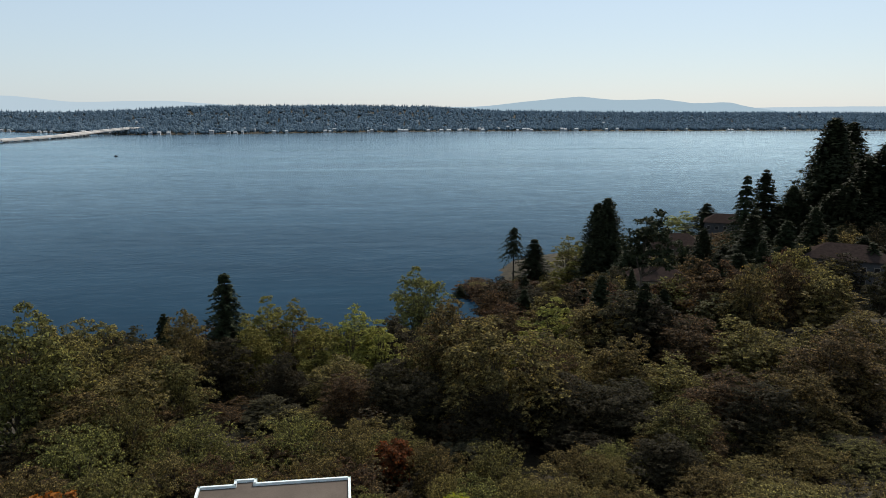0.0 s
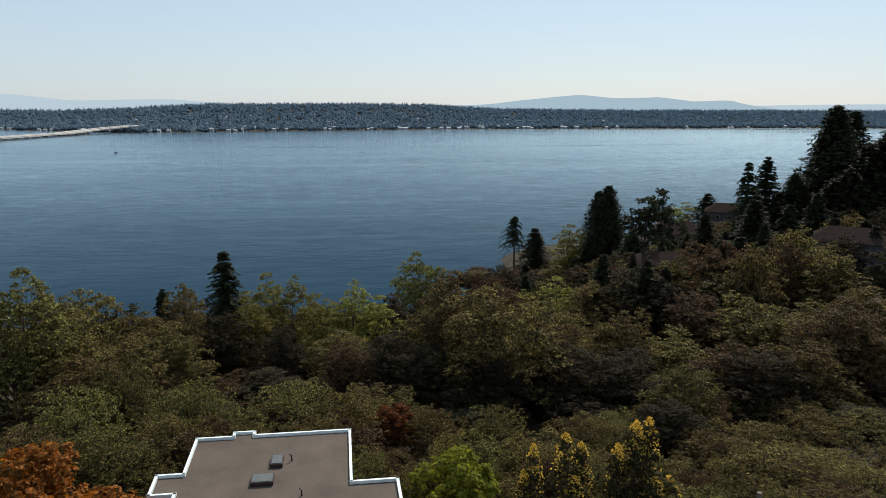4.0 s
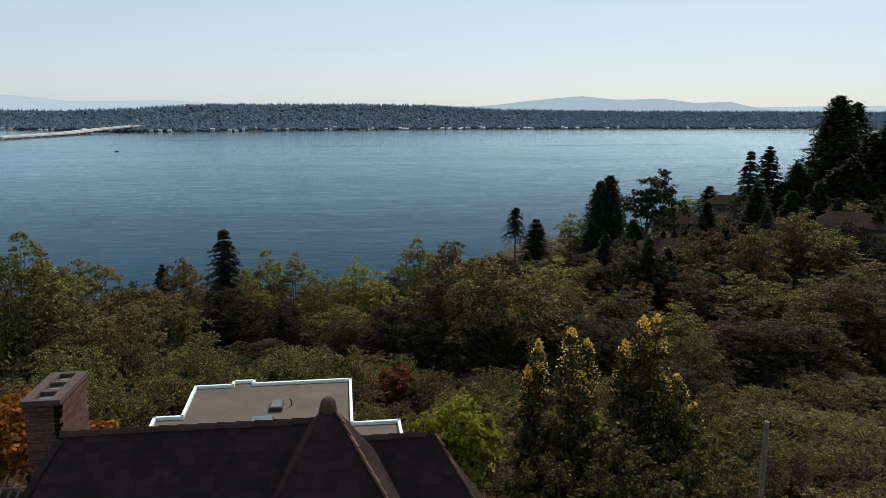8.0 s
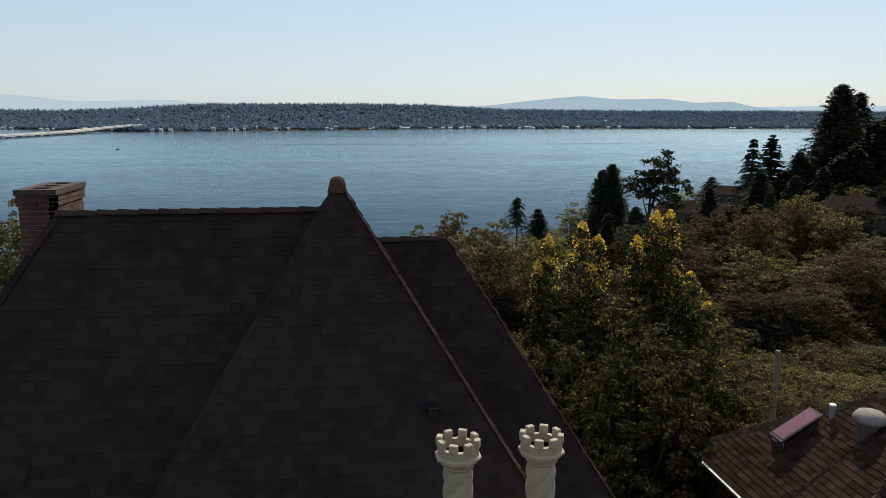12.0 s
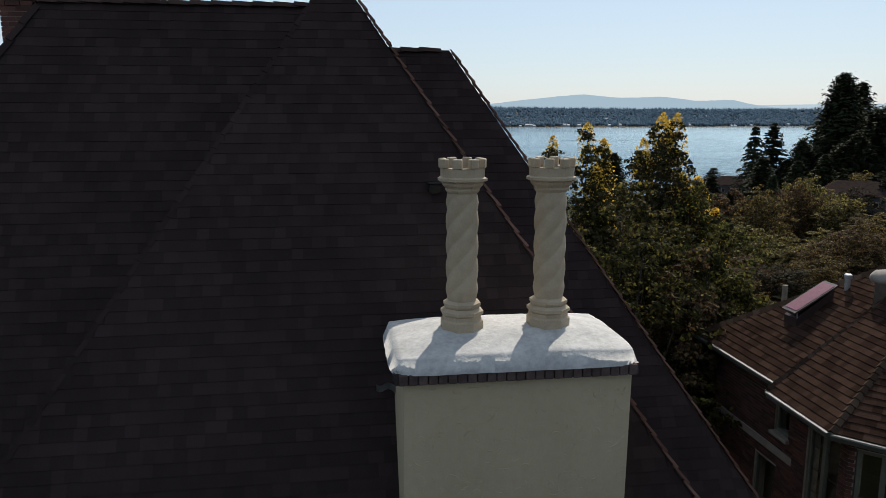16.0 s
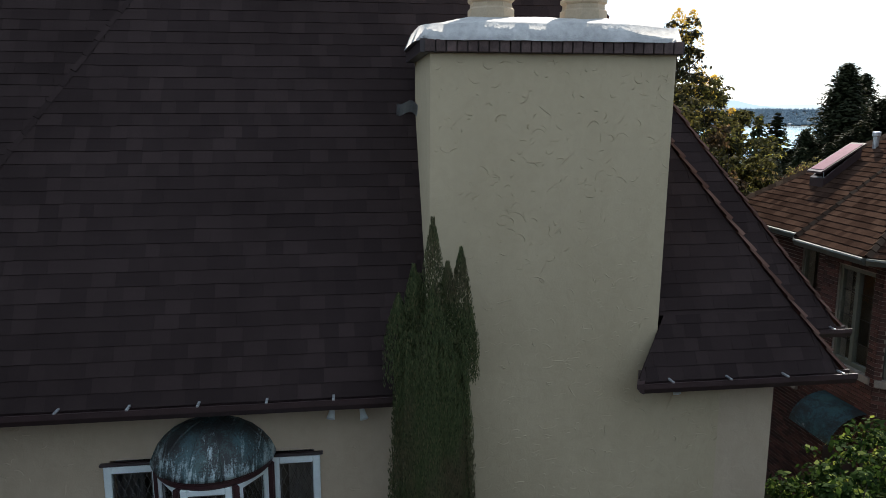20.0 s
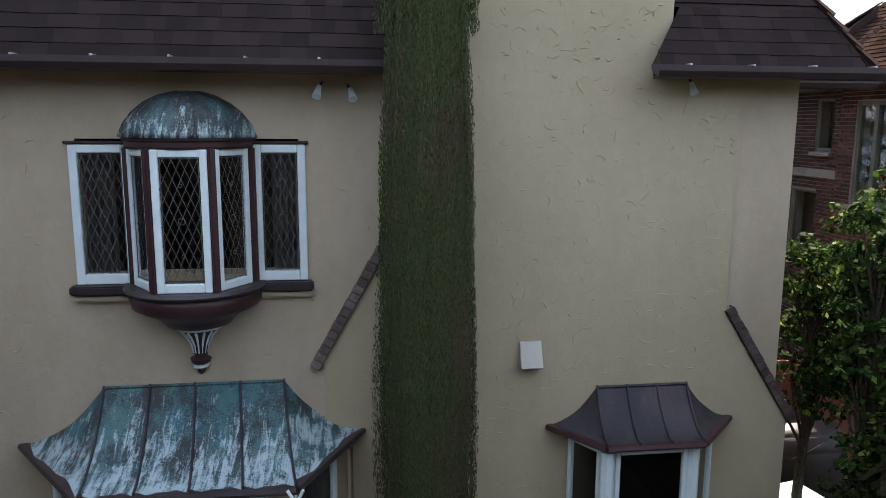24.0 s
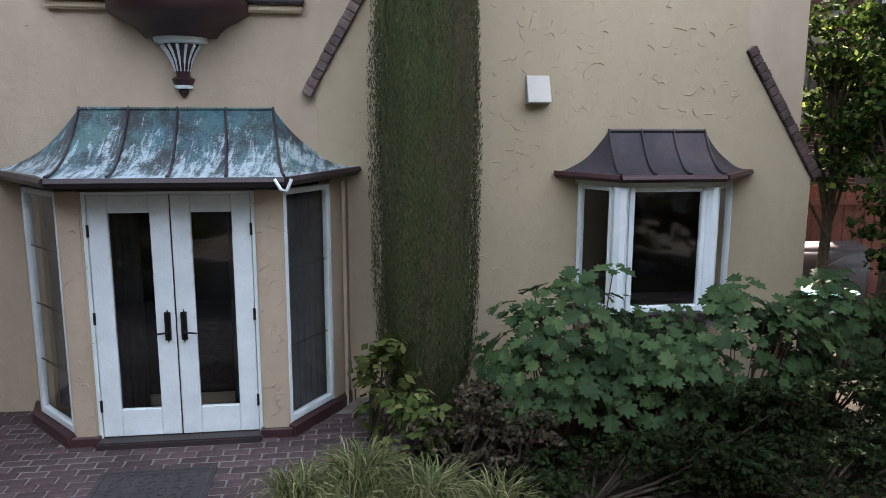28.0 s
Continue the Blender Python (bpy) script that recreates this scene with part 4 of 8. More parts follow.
def shingles(name, corners, parent, material, course=0.146, wide=(0.13, 0.25), thick=0.012, loose=0, seed=1, lift=0.004, skip=None):
    """Courses of shingles on the flat face with those corners (the first two along the eave). The lowest ones, as many as loose says, are objects of their own."""
    r = random.Random(seed)
    o = Vector(corners[0])
    u = (Vector(corners[1]) - o).normalized()
    n = u.cross(Vector(corners[2]) - o).normalized()
    if n.z < 0:
        n = -n
    v = n.cross(u)
    pts = [((Vector(p) - o).dot(u), (Vector(p) - o).dot(v)) for p in corners]
    vmax = max(p[1] for p in pts)

    def span(h):
        xs = []
        for (a, b), (c, d) in zip(pts, pts[1:] + pts[:1]):
            if abs(d - b) > 1e-6 and min(b, d) - 1e-6 <= h <= max(b, d) + 1e-6:
                xs.append(a + (c - a) * (h - b) / (d - b))
            elif abs(d - b) <= 1e-6 and abs(h - b) < 1e-4:
                xs += [a, c]
        return (min(xs), max(xs)) if xs else (0, 0)

    verts, faces, made = [], [], 0
    k = 0
    while k * course < vmax - 0.02:
        v0, v1 = k * course - 0.03, min((k + 1) * course + 0.02, vmax - 0.001)
        a0, b0 = span(max(v0, 0.0005))
        a1, b1 = span(v1)
        x = min(a0, a1) - r.uniform(0, 0.2)
        while x < max(b0, b1):
            w = r.uniform(*wide)
            l0, r0 = max(x, a0), min(x + w - 0.0006, b0)
            l1, r1 = max(x, a1), min(x + w - 0.0006, b1)
            x += w
            if r0 - l0 < 0.02:
                continue
            if r1 < l1:
                l1 = r1 = (l1 + r1) / 2
            mid = o + u * ((l0 + r0) / 2) + v * v0
            if skip and skip(mid):
                continue
            t = thick * r.uniform(0.9, 1.15)
            vv = v0 - r.uniform(0, 0.007)
            at = lambda a, b, c: tuple(o + u * a + v * b + n * (c + lift))
            q = [at(l0, vv, 0), at(r0, vv, 0), at(r1, v1, 0), at(l1, v1, 0), at(l0, vv, t), at(r0, vv, t), at(r1, v1, 0.003), at(l1, v1, 0.003)]
            f = [(4, 5, 6, 7), (0, 1, 5, 4), (1, 2, 6, 5), (3, 0, 4, 7)]
            if made < loose:
                raw("shingle", q, f, material, parent)
                made += 1
            else:
                b = len(verts)
                verts += q
                faces += [tuple(b + i for i in g) for g in f]
        k += 1
    if verts:
        tagged(raw(name, verts, faces, material, parent), kind="stuff")


def hip_caps(a, b, parent, material, step_len=0.215, width=0.085, seed=3, near=0.8):
    """Overlapping bent caps along a hip or ridge from a (low) to b."""
    r = random.Random(seed)
    a, b = Vector(a), Vector(b)
    d = (b - a).normalized()
    side = d.cross(Vector((0, 0, 1))).normalized()
    up = side.cross(d).normalized()
    n = int((b - a).length / step_len)
    for i in range(n):
        p = a + d * (i * step_len - 0.03)
        q = a + d * ((i + 1) * step_len + 0.03)
        w = width * r.uniform(0.92, 1.1)
        n0 = w * near
        h0, h1 = width * 0.55 + r.uniform(-0.004, 0.005), width * 0.36
        v = [p - side * n0 + up * (h0 - n0 * 0.9), p + up * (h0 + 0.008), p + side * w + up * (h0 - w * 0.75), q - side * n0 * 0.95 + up * (h1 - n0 * 0.9), q + up * h1, q + side * w * 0.95 + up * (h1 - w * 0.75)]
        lo = [x - up * 0.03 for x in (v[0], v[1], v[2])]
        raw("hip_cap", [tuple(x) for x in v + lo], [(0, 1, 4, 3), (1, 2, 5, 4), (6, 7, 1, 0), (7, 8, 2, 1)], material, parent)


wl, wr = (-5.25, EAVE_Y, EAVE_Z), (4.64, EAVE_Y, EAVE_Z)
# right-hand hips take the sun-brightened colour, the others the roof's own
hip_caps(wr, APEX, house, M_HIP_SUN, width=0.14, near=0.15)
hip_caps(wl, APEX, house, M_SHINGLE, width=0.045, seed=4)
hip_caps((5.68, 7.84, EAVE_Z), (1.56, 11.7, 12.64), house, M_HIP_SUN, width=0.12, seed=5, near=0.15)
hip_caps(RIDGE_L, RIDGE_R, house, M_SHINGLE, 0.3, seed=6)
hip_caps((0.2, 11.7, 12.64), (1.56, 11.7, 12.64), house, M_SHINGLE, 0.3, seed=7)
hip_caps((-8.85, 7.45, EAVE_Z), RIDGE_L, house, M_SHINGLE, 0.3, seed=8)
# knob on the apex
bm = bmesh.new()
lathe(bm, [(0.15, 13.54), (0.14, 13.62), (0.125, 13.69), (0.10, 13.74), (0.06, 13.77), (0.02, 13.78)], APEX.x, APEX.y, flat=9)
for v in bm.verts:
    v.co += Vector((noise.noise(v.co * 9), noise.noise(v.co * 9 + Vector((4, 0, 0))), noise.noise(v.co * 9 + Vector((0, 7, 0))))) * 0.03
obj("apex_cap", bm, M_HIP_SUN, house, "rough mortar lump over the roof peak")
shingles("wing_roof_cover", [wl, wr, APEX], house, M_SHINGLE, loose=300, seed=1, skip=lambda p: (p.y < 6.66 and p.x > 0.24) or (0.36 < p.x < 2.66 and p.y < 7.84))
shingles("eave_return_cover", [(2.44, EAVE_Y, EAVE_Z), (4.64, EAVE_Y, EAVE_Z), (4.64 - SIDE, 6.66, ZB), (2.82, 6.66, ZB)], house, M_SHINGLE, loose=40, seed=9)
shingles("wing_side_cover", [(4.64, EAVE_Y, EAVE_Z), (4.64, 15.45, EAVE_Z), APEX], house, M_SHINGLE, seed=2)
shingles("main_roof_cover", [(-8.85, 7.45, EAVE_Z), (0.6, 7.45, EAVE_Z), RIDGE_R, RIDGE_L], house, M_SHINGLE, seed=3)
shingles("side_roof_cover", [(-2.0, 7.84, EAVE_Z), (5.68, 7.84, EAVE_Z), (1.56, 11.7, 12.64), (-0.6, 11.7, 12.64)], house, M_SHINGLE, seed=4)


# gutters with brackets
def gutter(x0, x1, y, z, name="gutter", parent=house, r=0.075):
    bm = bmesh.new()
    prof = [(-r, 0.0), (-r, -0.055), (-r * 0.6, -0.11), (r * 0.9, -0.12), (r * 0.9, 0.0), (r * 0.75, 0.0), (r * 0.75, -0.10), (-r * 0.5, -0.095), (-r + 0.014, -0.05), (-r + 0.014, 0.0)]
    prism(bm, [(x0, y + a, z + b) for a, b in prof], (x1 - x0, 0, 0))
    g = obj(name, bm, M_GUTTER, parent)
    k = x0 + 0.3
    while k < x1 - 0.1:
        obj("bracket", rbox(k - 0.012, k + 0.012, y - r - 0.004, y + r * 0.9, z - 0.004, z + 0.014, 0.003, 1), M_ZINC, g)
        k += 0.62
    return g


gutter(-5.25, -0.02, EAVE_Y - 0.05, EAVE_Z - 0.01)
gutter(2.46, 4.78, EAVE_Y - 0.05, EAVE_Z - 0.01)
gutter(4.66, 5.82, 7.79, EAVE_Z - 0.01)
bm = bmesh.new()
prism(bm, [(x, EAVE_Y - 0.12, EAVE_Z + z) for x, z in ((2.38, -0.01), (2.46, -0.01), (2.46, -0.12), (2.42, -0.10), (2.38, -0.05))], (0.18, 0.40, 0))
obj("gutter_return", bm, M_GUTTER, house)
bm = bmesh.new()
box(bm, -5.2, 0.34, EAVE_Y + 0.01, WALL, 5.74, 5.77)
prism(bm, [(2.54, EAVE_Y + 0.01, 5.74), (4.60, EAVE_Y + 0.01, 5.74), (4.60, WALL, 5.74), (2.74, WALL, 5.74)], (0, 0, 0.03))
obj("soffit", bm, M_STUCCO, house)


# ---- chimney cap and pots ----
bm = bmesh.new()
box(bm, 0.245, 2.75, 6.375, 7.87, 9.01, 9.13)
obj("cap_band", bm, M_DARKTRIM, house, "dark brick course under the cap")
rc = random.Random(9)
for side in (0, 1):
    k = 0.285
    while k < 2.72:
        w = 0.088
        obj("band_brick", rbox(k, k + w, 6.345 if side == 0 else 7.84, 6.41 if side == 0 else 7.89, 9.012, 9.125 - rc.uniform(0, 0.006), 0.006, 1), M_OLDBRICK, house)
        k += 0.098
bm = bmesh.new()
NX, NY = 40, 26
x0, x1, y0, y1 = 0.20, 2.79, 6.325, 7.92
top = []
for j in range(NY + 1):
    row = []
    for i in range(NX + 1):
        u, v = i / NX, j / NY
        d = min(u * (x1 - x0), (1 - u) * (x1 - x0), v * (y1 - y0), (1 - v) * (y1 - y0))
        dx, dy = min(u, 1 - u) * (x1 - x0), min(v, 1 - v) * (y1 - y0)
        rise = 0.135 * min(1, d / 0.05) ** 0.45 + 0.14 * min(1, (min(dx / 0.62, 1) ** 0.8) * (min(dy / 0.55, 1) ** 0.75))
        z = 9.115 + rise + 0.009 * noise.noise(Vector((u * 9, v * 6, 0.3))) + 0.006 * noise.noise(Vector((u * 30, v * 20, 2)))
        wob = 0.005 * noise.noise(Vector((u * 14, v * 10, 5)))
        a, b = 2 * u - 1, 2 * v - 1
        px, py = a * (1 - 0.045 * b ** 8), b * (1 - 0.075 * a ** 8)
        row.append(bm.verts.new(((x0 + x1) / 2 + px * (x1 - x0) / 2 + wob, (y0 + y1) / 2 + py * (y1 - y0) / 2 + wob, z)))
    top.append(row)
for j in range(NY):
    for i in range(NX):
        bm.faces.new((top[j][i], top[j][i + 1], top[j + 1][i + 1], top[j + 1][i]))
rim = [top[0][i] for i in range(NX + 1)] + [top[j][NX] for j in range(1, NY + 1)] + [top[NY][i] for i in range(NX - 1, -1, -1)] + [top[j][0] for j in range(NY - 1, 0, -1)]
low = [bm.verts.new((v.co.x, v.co.y, 9.118)) for v in rim]
for i in range(len(rim)):
    j = (i + 1) % len(rim)
    bm.faces.new((low[i], low[j], rim[j], rim[i]))
bm.faces.new(low[::-1])
obj("cap_slab", bm, M_LIME, house, "weathered pale rendered chimney cap", smooth=True)


def chimney_pot(x, y):
    p = thing("chimney_pot", "buff clay chimney pot with spiral shaft and castle-like crown", "chimney pot", "pots on the chimney cap")
    bm = bmesh.new()
    lathe(bm, [(0.235, 9.36), (0.235, 9.47), (0.215, 9.49), (0.21, 9.53), (0.235, 9.55), (0.235, 9.58), (0.19, 9.61), (0.205, 9.64), (0.205, 9.665), (0.165, 9.69)], x, y, flat=8)
    obj("base", bm, M_POT, p)
    bm = bmesh.new()
    n, m = 56, 90
    rings = []
    for j in range(m + 1):
        t = j / m
        z = 9.68 + t * 1.17
        fade = min(1, t * 10, (1 - t) * 10)
        ring = []
        for i in range(n):
            a = 2 * math.pi * i / n
            w = abs(math.sin(2.0 * (a - 6.3 * (z - 9.68))))
            r = 0.150 + 0.022 * fade * (w ** 0.8)
            ring.append(bm.verts.new((x + r * math.cos(a), y + r * math.sin(a), z)))
        rings.append(ring)
    for a, b in zip(rings, rings[1:]):
        for i in range(n):
            bm.faces.new((a[i], a[(i + 1) % n], b[(i + 1) % n], b[i]))
    obj("shaft", bm, M_POT, p, smooth=True)
    bm = bmesh.new()
    lathe(bm, [(0.165, 10.83), (0.185, 10.86), (0.185, 10.88), (0.215, 10.91), (0.225, 10.94), (0.265, 10.96), (0.265, 10.985), (0.235, 11.0)], x, y, flat=8)
    obj("ledge", bm, M_POT, p)
    bm = bmesh.new()
    ring = lambda r, z: [bm.verts.new((x + r * math.cos(math.pi * (i + 0.5) / 4), y + r * math.sin(math.pi * (i + 0.5) / 4), z)) for i in range(8)]
    a, b, c, d = ring(0.235, 10.995), ring(0.238, 11.09), ring(0.185, 11.09), ring(0.18, 10.995)
    for i in range(8):
        j = (i + 1) % 8
        for q, r2 in ((a, b), (b, c), (c, d)):
            bm.faces.new((q[i], q[j], r2[j], r2[i]))
    obj("crown", bm, M_POT, p)
    for i in range(8):
        an = math.pi * (i + 0.5) / 4
        m4 = Matrix.Translation((x + 0.212 * math.cos(an), y + 0.212 * math.sin(an), 0)) @ Matrix.Rotation(an, 4, 'Z')
        bm = rbox(-0.03, 0.034, -0.048, 0.048, 11.088, 11.185, 0.008, 1)
        bmesh.ops.transform(bm, matrix=m4, verts=bm.verts[:])
        obj("merlon", bm, M_POT, p)
    bm = bmesh.new()
    lathe(bm, [(0.17, 10.99), (0.17, 11.0)], x, y)
    obj("flue", bm, M_BLACK, p, "sooty dark flue opening")
    return p


chimney_pot(1.02, 7.05)
chimney_pot(1.97, 7.05)

# lead flashing that curls up beside the stack, a roof vent
bm = bmesh.new()
for i in range(8):
    t = i / 7
    for j in range(2):
        bm.verts.new((0.36 - 0.24 * t, 7.64 - 0.1 * j + 0.06 * t, 8.40 + 0.12 * j + 0.05 * math.sin(t * 5) + 0.10 * t))
bm.verts.ensure_lookup_table()
for i in range(7):
    bm.faces.new([bm.verts[k] for k in (2 * i, 2 * i + 2, 2 * i + 3, 2 * i + 1)])
bmesh.ops.solidify(bm, geom=bm.faces[:], thickness=0.008)
obj("flashing", bm, M_ZINC, house, "loose bent grey metal flashing")
rv = part("roof_vent", rbox(0.90, 1.05, 8.94, 9.16, 10.62, 10.76, 0.02), M_BLACK, house, "small dark roof vent")
part("vent_hood", rbox(0.88, 1.07, 8.90, 9.2, 10.74, 10.77, 0.01, 1), M_BLACK, rv)


# ---- sloping brick copings on the breast's shoulders ----
def coping(a, b, brick, name="shoulder_coping"):
    t = thing(name, "sloping row of worn dark bricks on the chimney shoulder", "brick coping", "shoulder copings")
    a, b = Vector(a), Vector(b)
    d = (b - a).normalized()
    up = Vector((-d.z, 0, d.x)) if d.x > 0 else Vector((d.z, 0, -d.x))
    if up.z < 0:
        up = -up
    bm = bmesh.new()
    L = (b - a).length
    prism(bm, [a - up * 0.02, b - up * 0.02, b + up * 0.06, a + up * 0.06], (0, 0.28, 0))
    obj("bedding", bm, M_MORTAR, t)
    n = int(L / 0.084)
    for i in range(n):
        p = a + d * (L / n * i + 0.003)
        q = a + d * (L / n * (i + 1) - 0.003)
        h = 0.085 + rc.uniform(-0.004, 0.004)
        bm = bmesh.new()
        prism(bm, [p - up * 0.012 + Vector((0, -0.045, 0)), q - up * 0.012 + Vector((0, -0.045, 0)), q + up * h + Vector((0, -0.045, 0)), p + up * h + Vector((0, -0.045, 0))], (0, 0.25, 0))
        bmesh.ops.bevel(bm, geom=bm.edges[:], offset=0.006, segments=1, affect='EDGES')
        obj("brick", bm, brick, t)
    return t


coping((-0.70, BREAST, 2.90), (0.30, BREAST, 4.66), M_COPING)
coping((4.29, BREAST, 2.12), (3.49, BREAST, 3.37), M_OLDBRICK)


# ---- raised trowel marks in the stucco ----
def trowel_marks(name, n, rect, face, seed, material, skip=()):
    r = random.Random(seed)
    verts, faces = [], []
    while n > 0:
        x, z = r.uniform(rect[0], rect[1]), r.uniform(rect[2], rect[3])
        if any(s[0] < x < s[1] and s[2] < z < s[3] for s in skip):
            n -= 1
            continue
        n -= 1
        ln, a, bend = r.choice((0.035, 0.05, 0.06, 0.08, 0.10, 0.14)) * r.uniform(0.7, 1.2), r.uniform(-0.7, 0.8) + (math.pi / 2 if r.random() < 0.2 else 0), r.uniform(-1.3, 1.3)
        b = len(verts)
        y = face + min(0.0, (5.85 - z) * 0.060) if rect[3] > 6 else face
        h = r.uniform(0.003, 0.011)
        for i in range(6):
            t = i / 5 - 0.5
            ang = a + bend * t
            px, pz = x + ln * t * math.cos(ang), z + ln * t * math.sin(ang)
            w = r.uniform(0.004, 0.009) * (1 - abs(t) * 1.2)
            nx, nz = -math.sin(ang), math.cos(ang)
            verts += [(px + nx * w, y + 0.001, pz + nz * w), (px + nx * w * 0.2, y - h * (1 - abs(t)), pz + nz * w * 0.2), (px - nx * w, y + 0.001, pz - nz * w)]
        for i in range(5):
            for k in range(2):
                faces.append((b + 3 * i + k, b + 3 * i + k + 1, b + 3 * i + 4 + k, b + 3 * i + 3 + k))
    return tagged(raw(name, verts, faces, material, house), kind="stuff")


trowel_marks("trowel_texture", 460, (-4.8, 0.3, 0.1, 5.7), WALL, 1, M_STUCCO, [(-3.5, -0.2, -1, 2.9), (-3.0, -0.6, 3.0, 5.6), (-0.6, 0.4, 0, 4)])
trowel_marks("trowel_texture", 700, (0.36, 3.46, 0.2, 5.75), BREAST, 2, M_STUCCO_CH, [(1.6, 3.6, 0.5, 2.65)])
trowel_marks("trowel_texture", 330, (0.40, 2.66, 5.86, 8.95), BREAST, 6, M_STUCCO_CH)
trowel_marks("trowel_texture", 70, (-0.55, 0.3, 0.2, 2.9), BREAST, 4, M_STUCCO_CH)


# ---- flared metal roofs over the bays ----
def flared_roof(t, top, eave, seams, material, mat_edge, power=2.0, fascia=0.09):
    """top: two points on the wall; eave: left tip, front left, front right, right tip. Concave from top to eave, with raised seams."""
    tl, tr = Vector(top[0]), Vector(top[1])
    e = [Vector(p) for p in eave]

    def run(a, b, s):
        p = a.lerp(b, s)
        p.z = a.z + (b.z - a.z) * (1 - (1 - s) ** power)
        return p
    N = 12
    marks = [(tl, e[0]), (tl, e[1])]
    for k in range(1, seams):
        u = k / seams
        marks.append((tl.lerp(tr, u), e[1].lerp(e[2], u)))
    marks += [(tr, e[2]), (tr, e[3])]
    for (a, b), (c, d) in zip(marks, marks[1:]):
        bm = bmesh.new()
        M = 4
        g = [[bm.verts.new(run(a.lerp(c, i / M), b.lerp(d, i / M), j / N) + Vector((0, 0, 0.004 * math.sin(i * 2.1 + j)))) for j in range(N + 1)] for i in range(M + 1)]
        for i in range(M):
            for j in range(N):
                bm.faces.new((g[i][j], g[i][j + 1], g[i + 1][j + 1], g[i + 1][j]))
        bmesh.ops.remove_doubles(bm, verts=bm.verts[:], dist=0.0004)
        bmesh.ops.solidify(bm, geom=bm.faces[:], thickness=0.012)
        obj("roof_pan", bm, material, t, smooth=False)
    for a, b in marks[1:-1]:
        bm = bmesh.new()
        tube(bm, [run(a, b, j / N) + Vector((0, 0, 0.014)) for j in range(N + 1)], 0.012, 6)
        obj("seam", bm, M_COPPER_DK, t)
    bm = bmesh.new()
    tube(bm, [tl + Vector((0, -0.01, 0.0)), tr + Vector((0, -0.01, 0.0))], 0.016, 6)
    obj("top_flashing", bm, material, t)
    for a, b in zip(e, e[1:]):
        bm = bmesh.new()
        d = (b - a).normalized()
        out = Vector((d.y, -d.x, 0))
        prism(bm, [a + out * 0.03 + Vector((0, 0, 0.005)), a + out * 0.045 + Vector((0, 0, -0.03)), a + out * 0.01 + Vector((0, 0, -fascia)), a - out * 0.10 + Vector((0, 0, -fascia)), a - out * 0.06 + Vector((0, 0, 0.0))], b - a)
        obj("fascia", bm, mat_edge, t)
    # boards that close the roof from below
    bm = bmesh.new()
    prism(bm, [p + Vector((0, 0, -fascia - 0.003)) for p in e], (0, 0, 0.02))
    obj("soffit_board", bm, mat_edge, t)


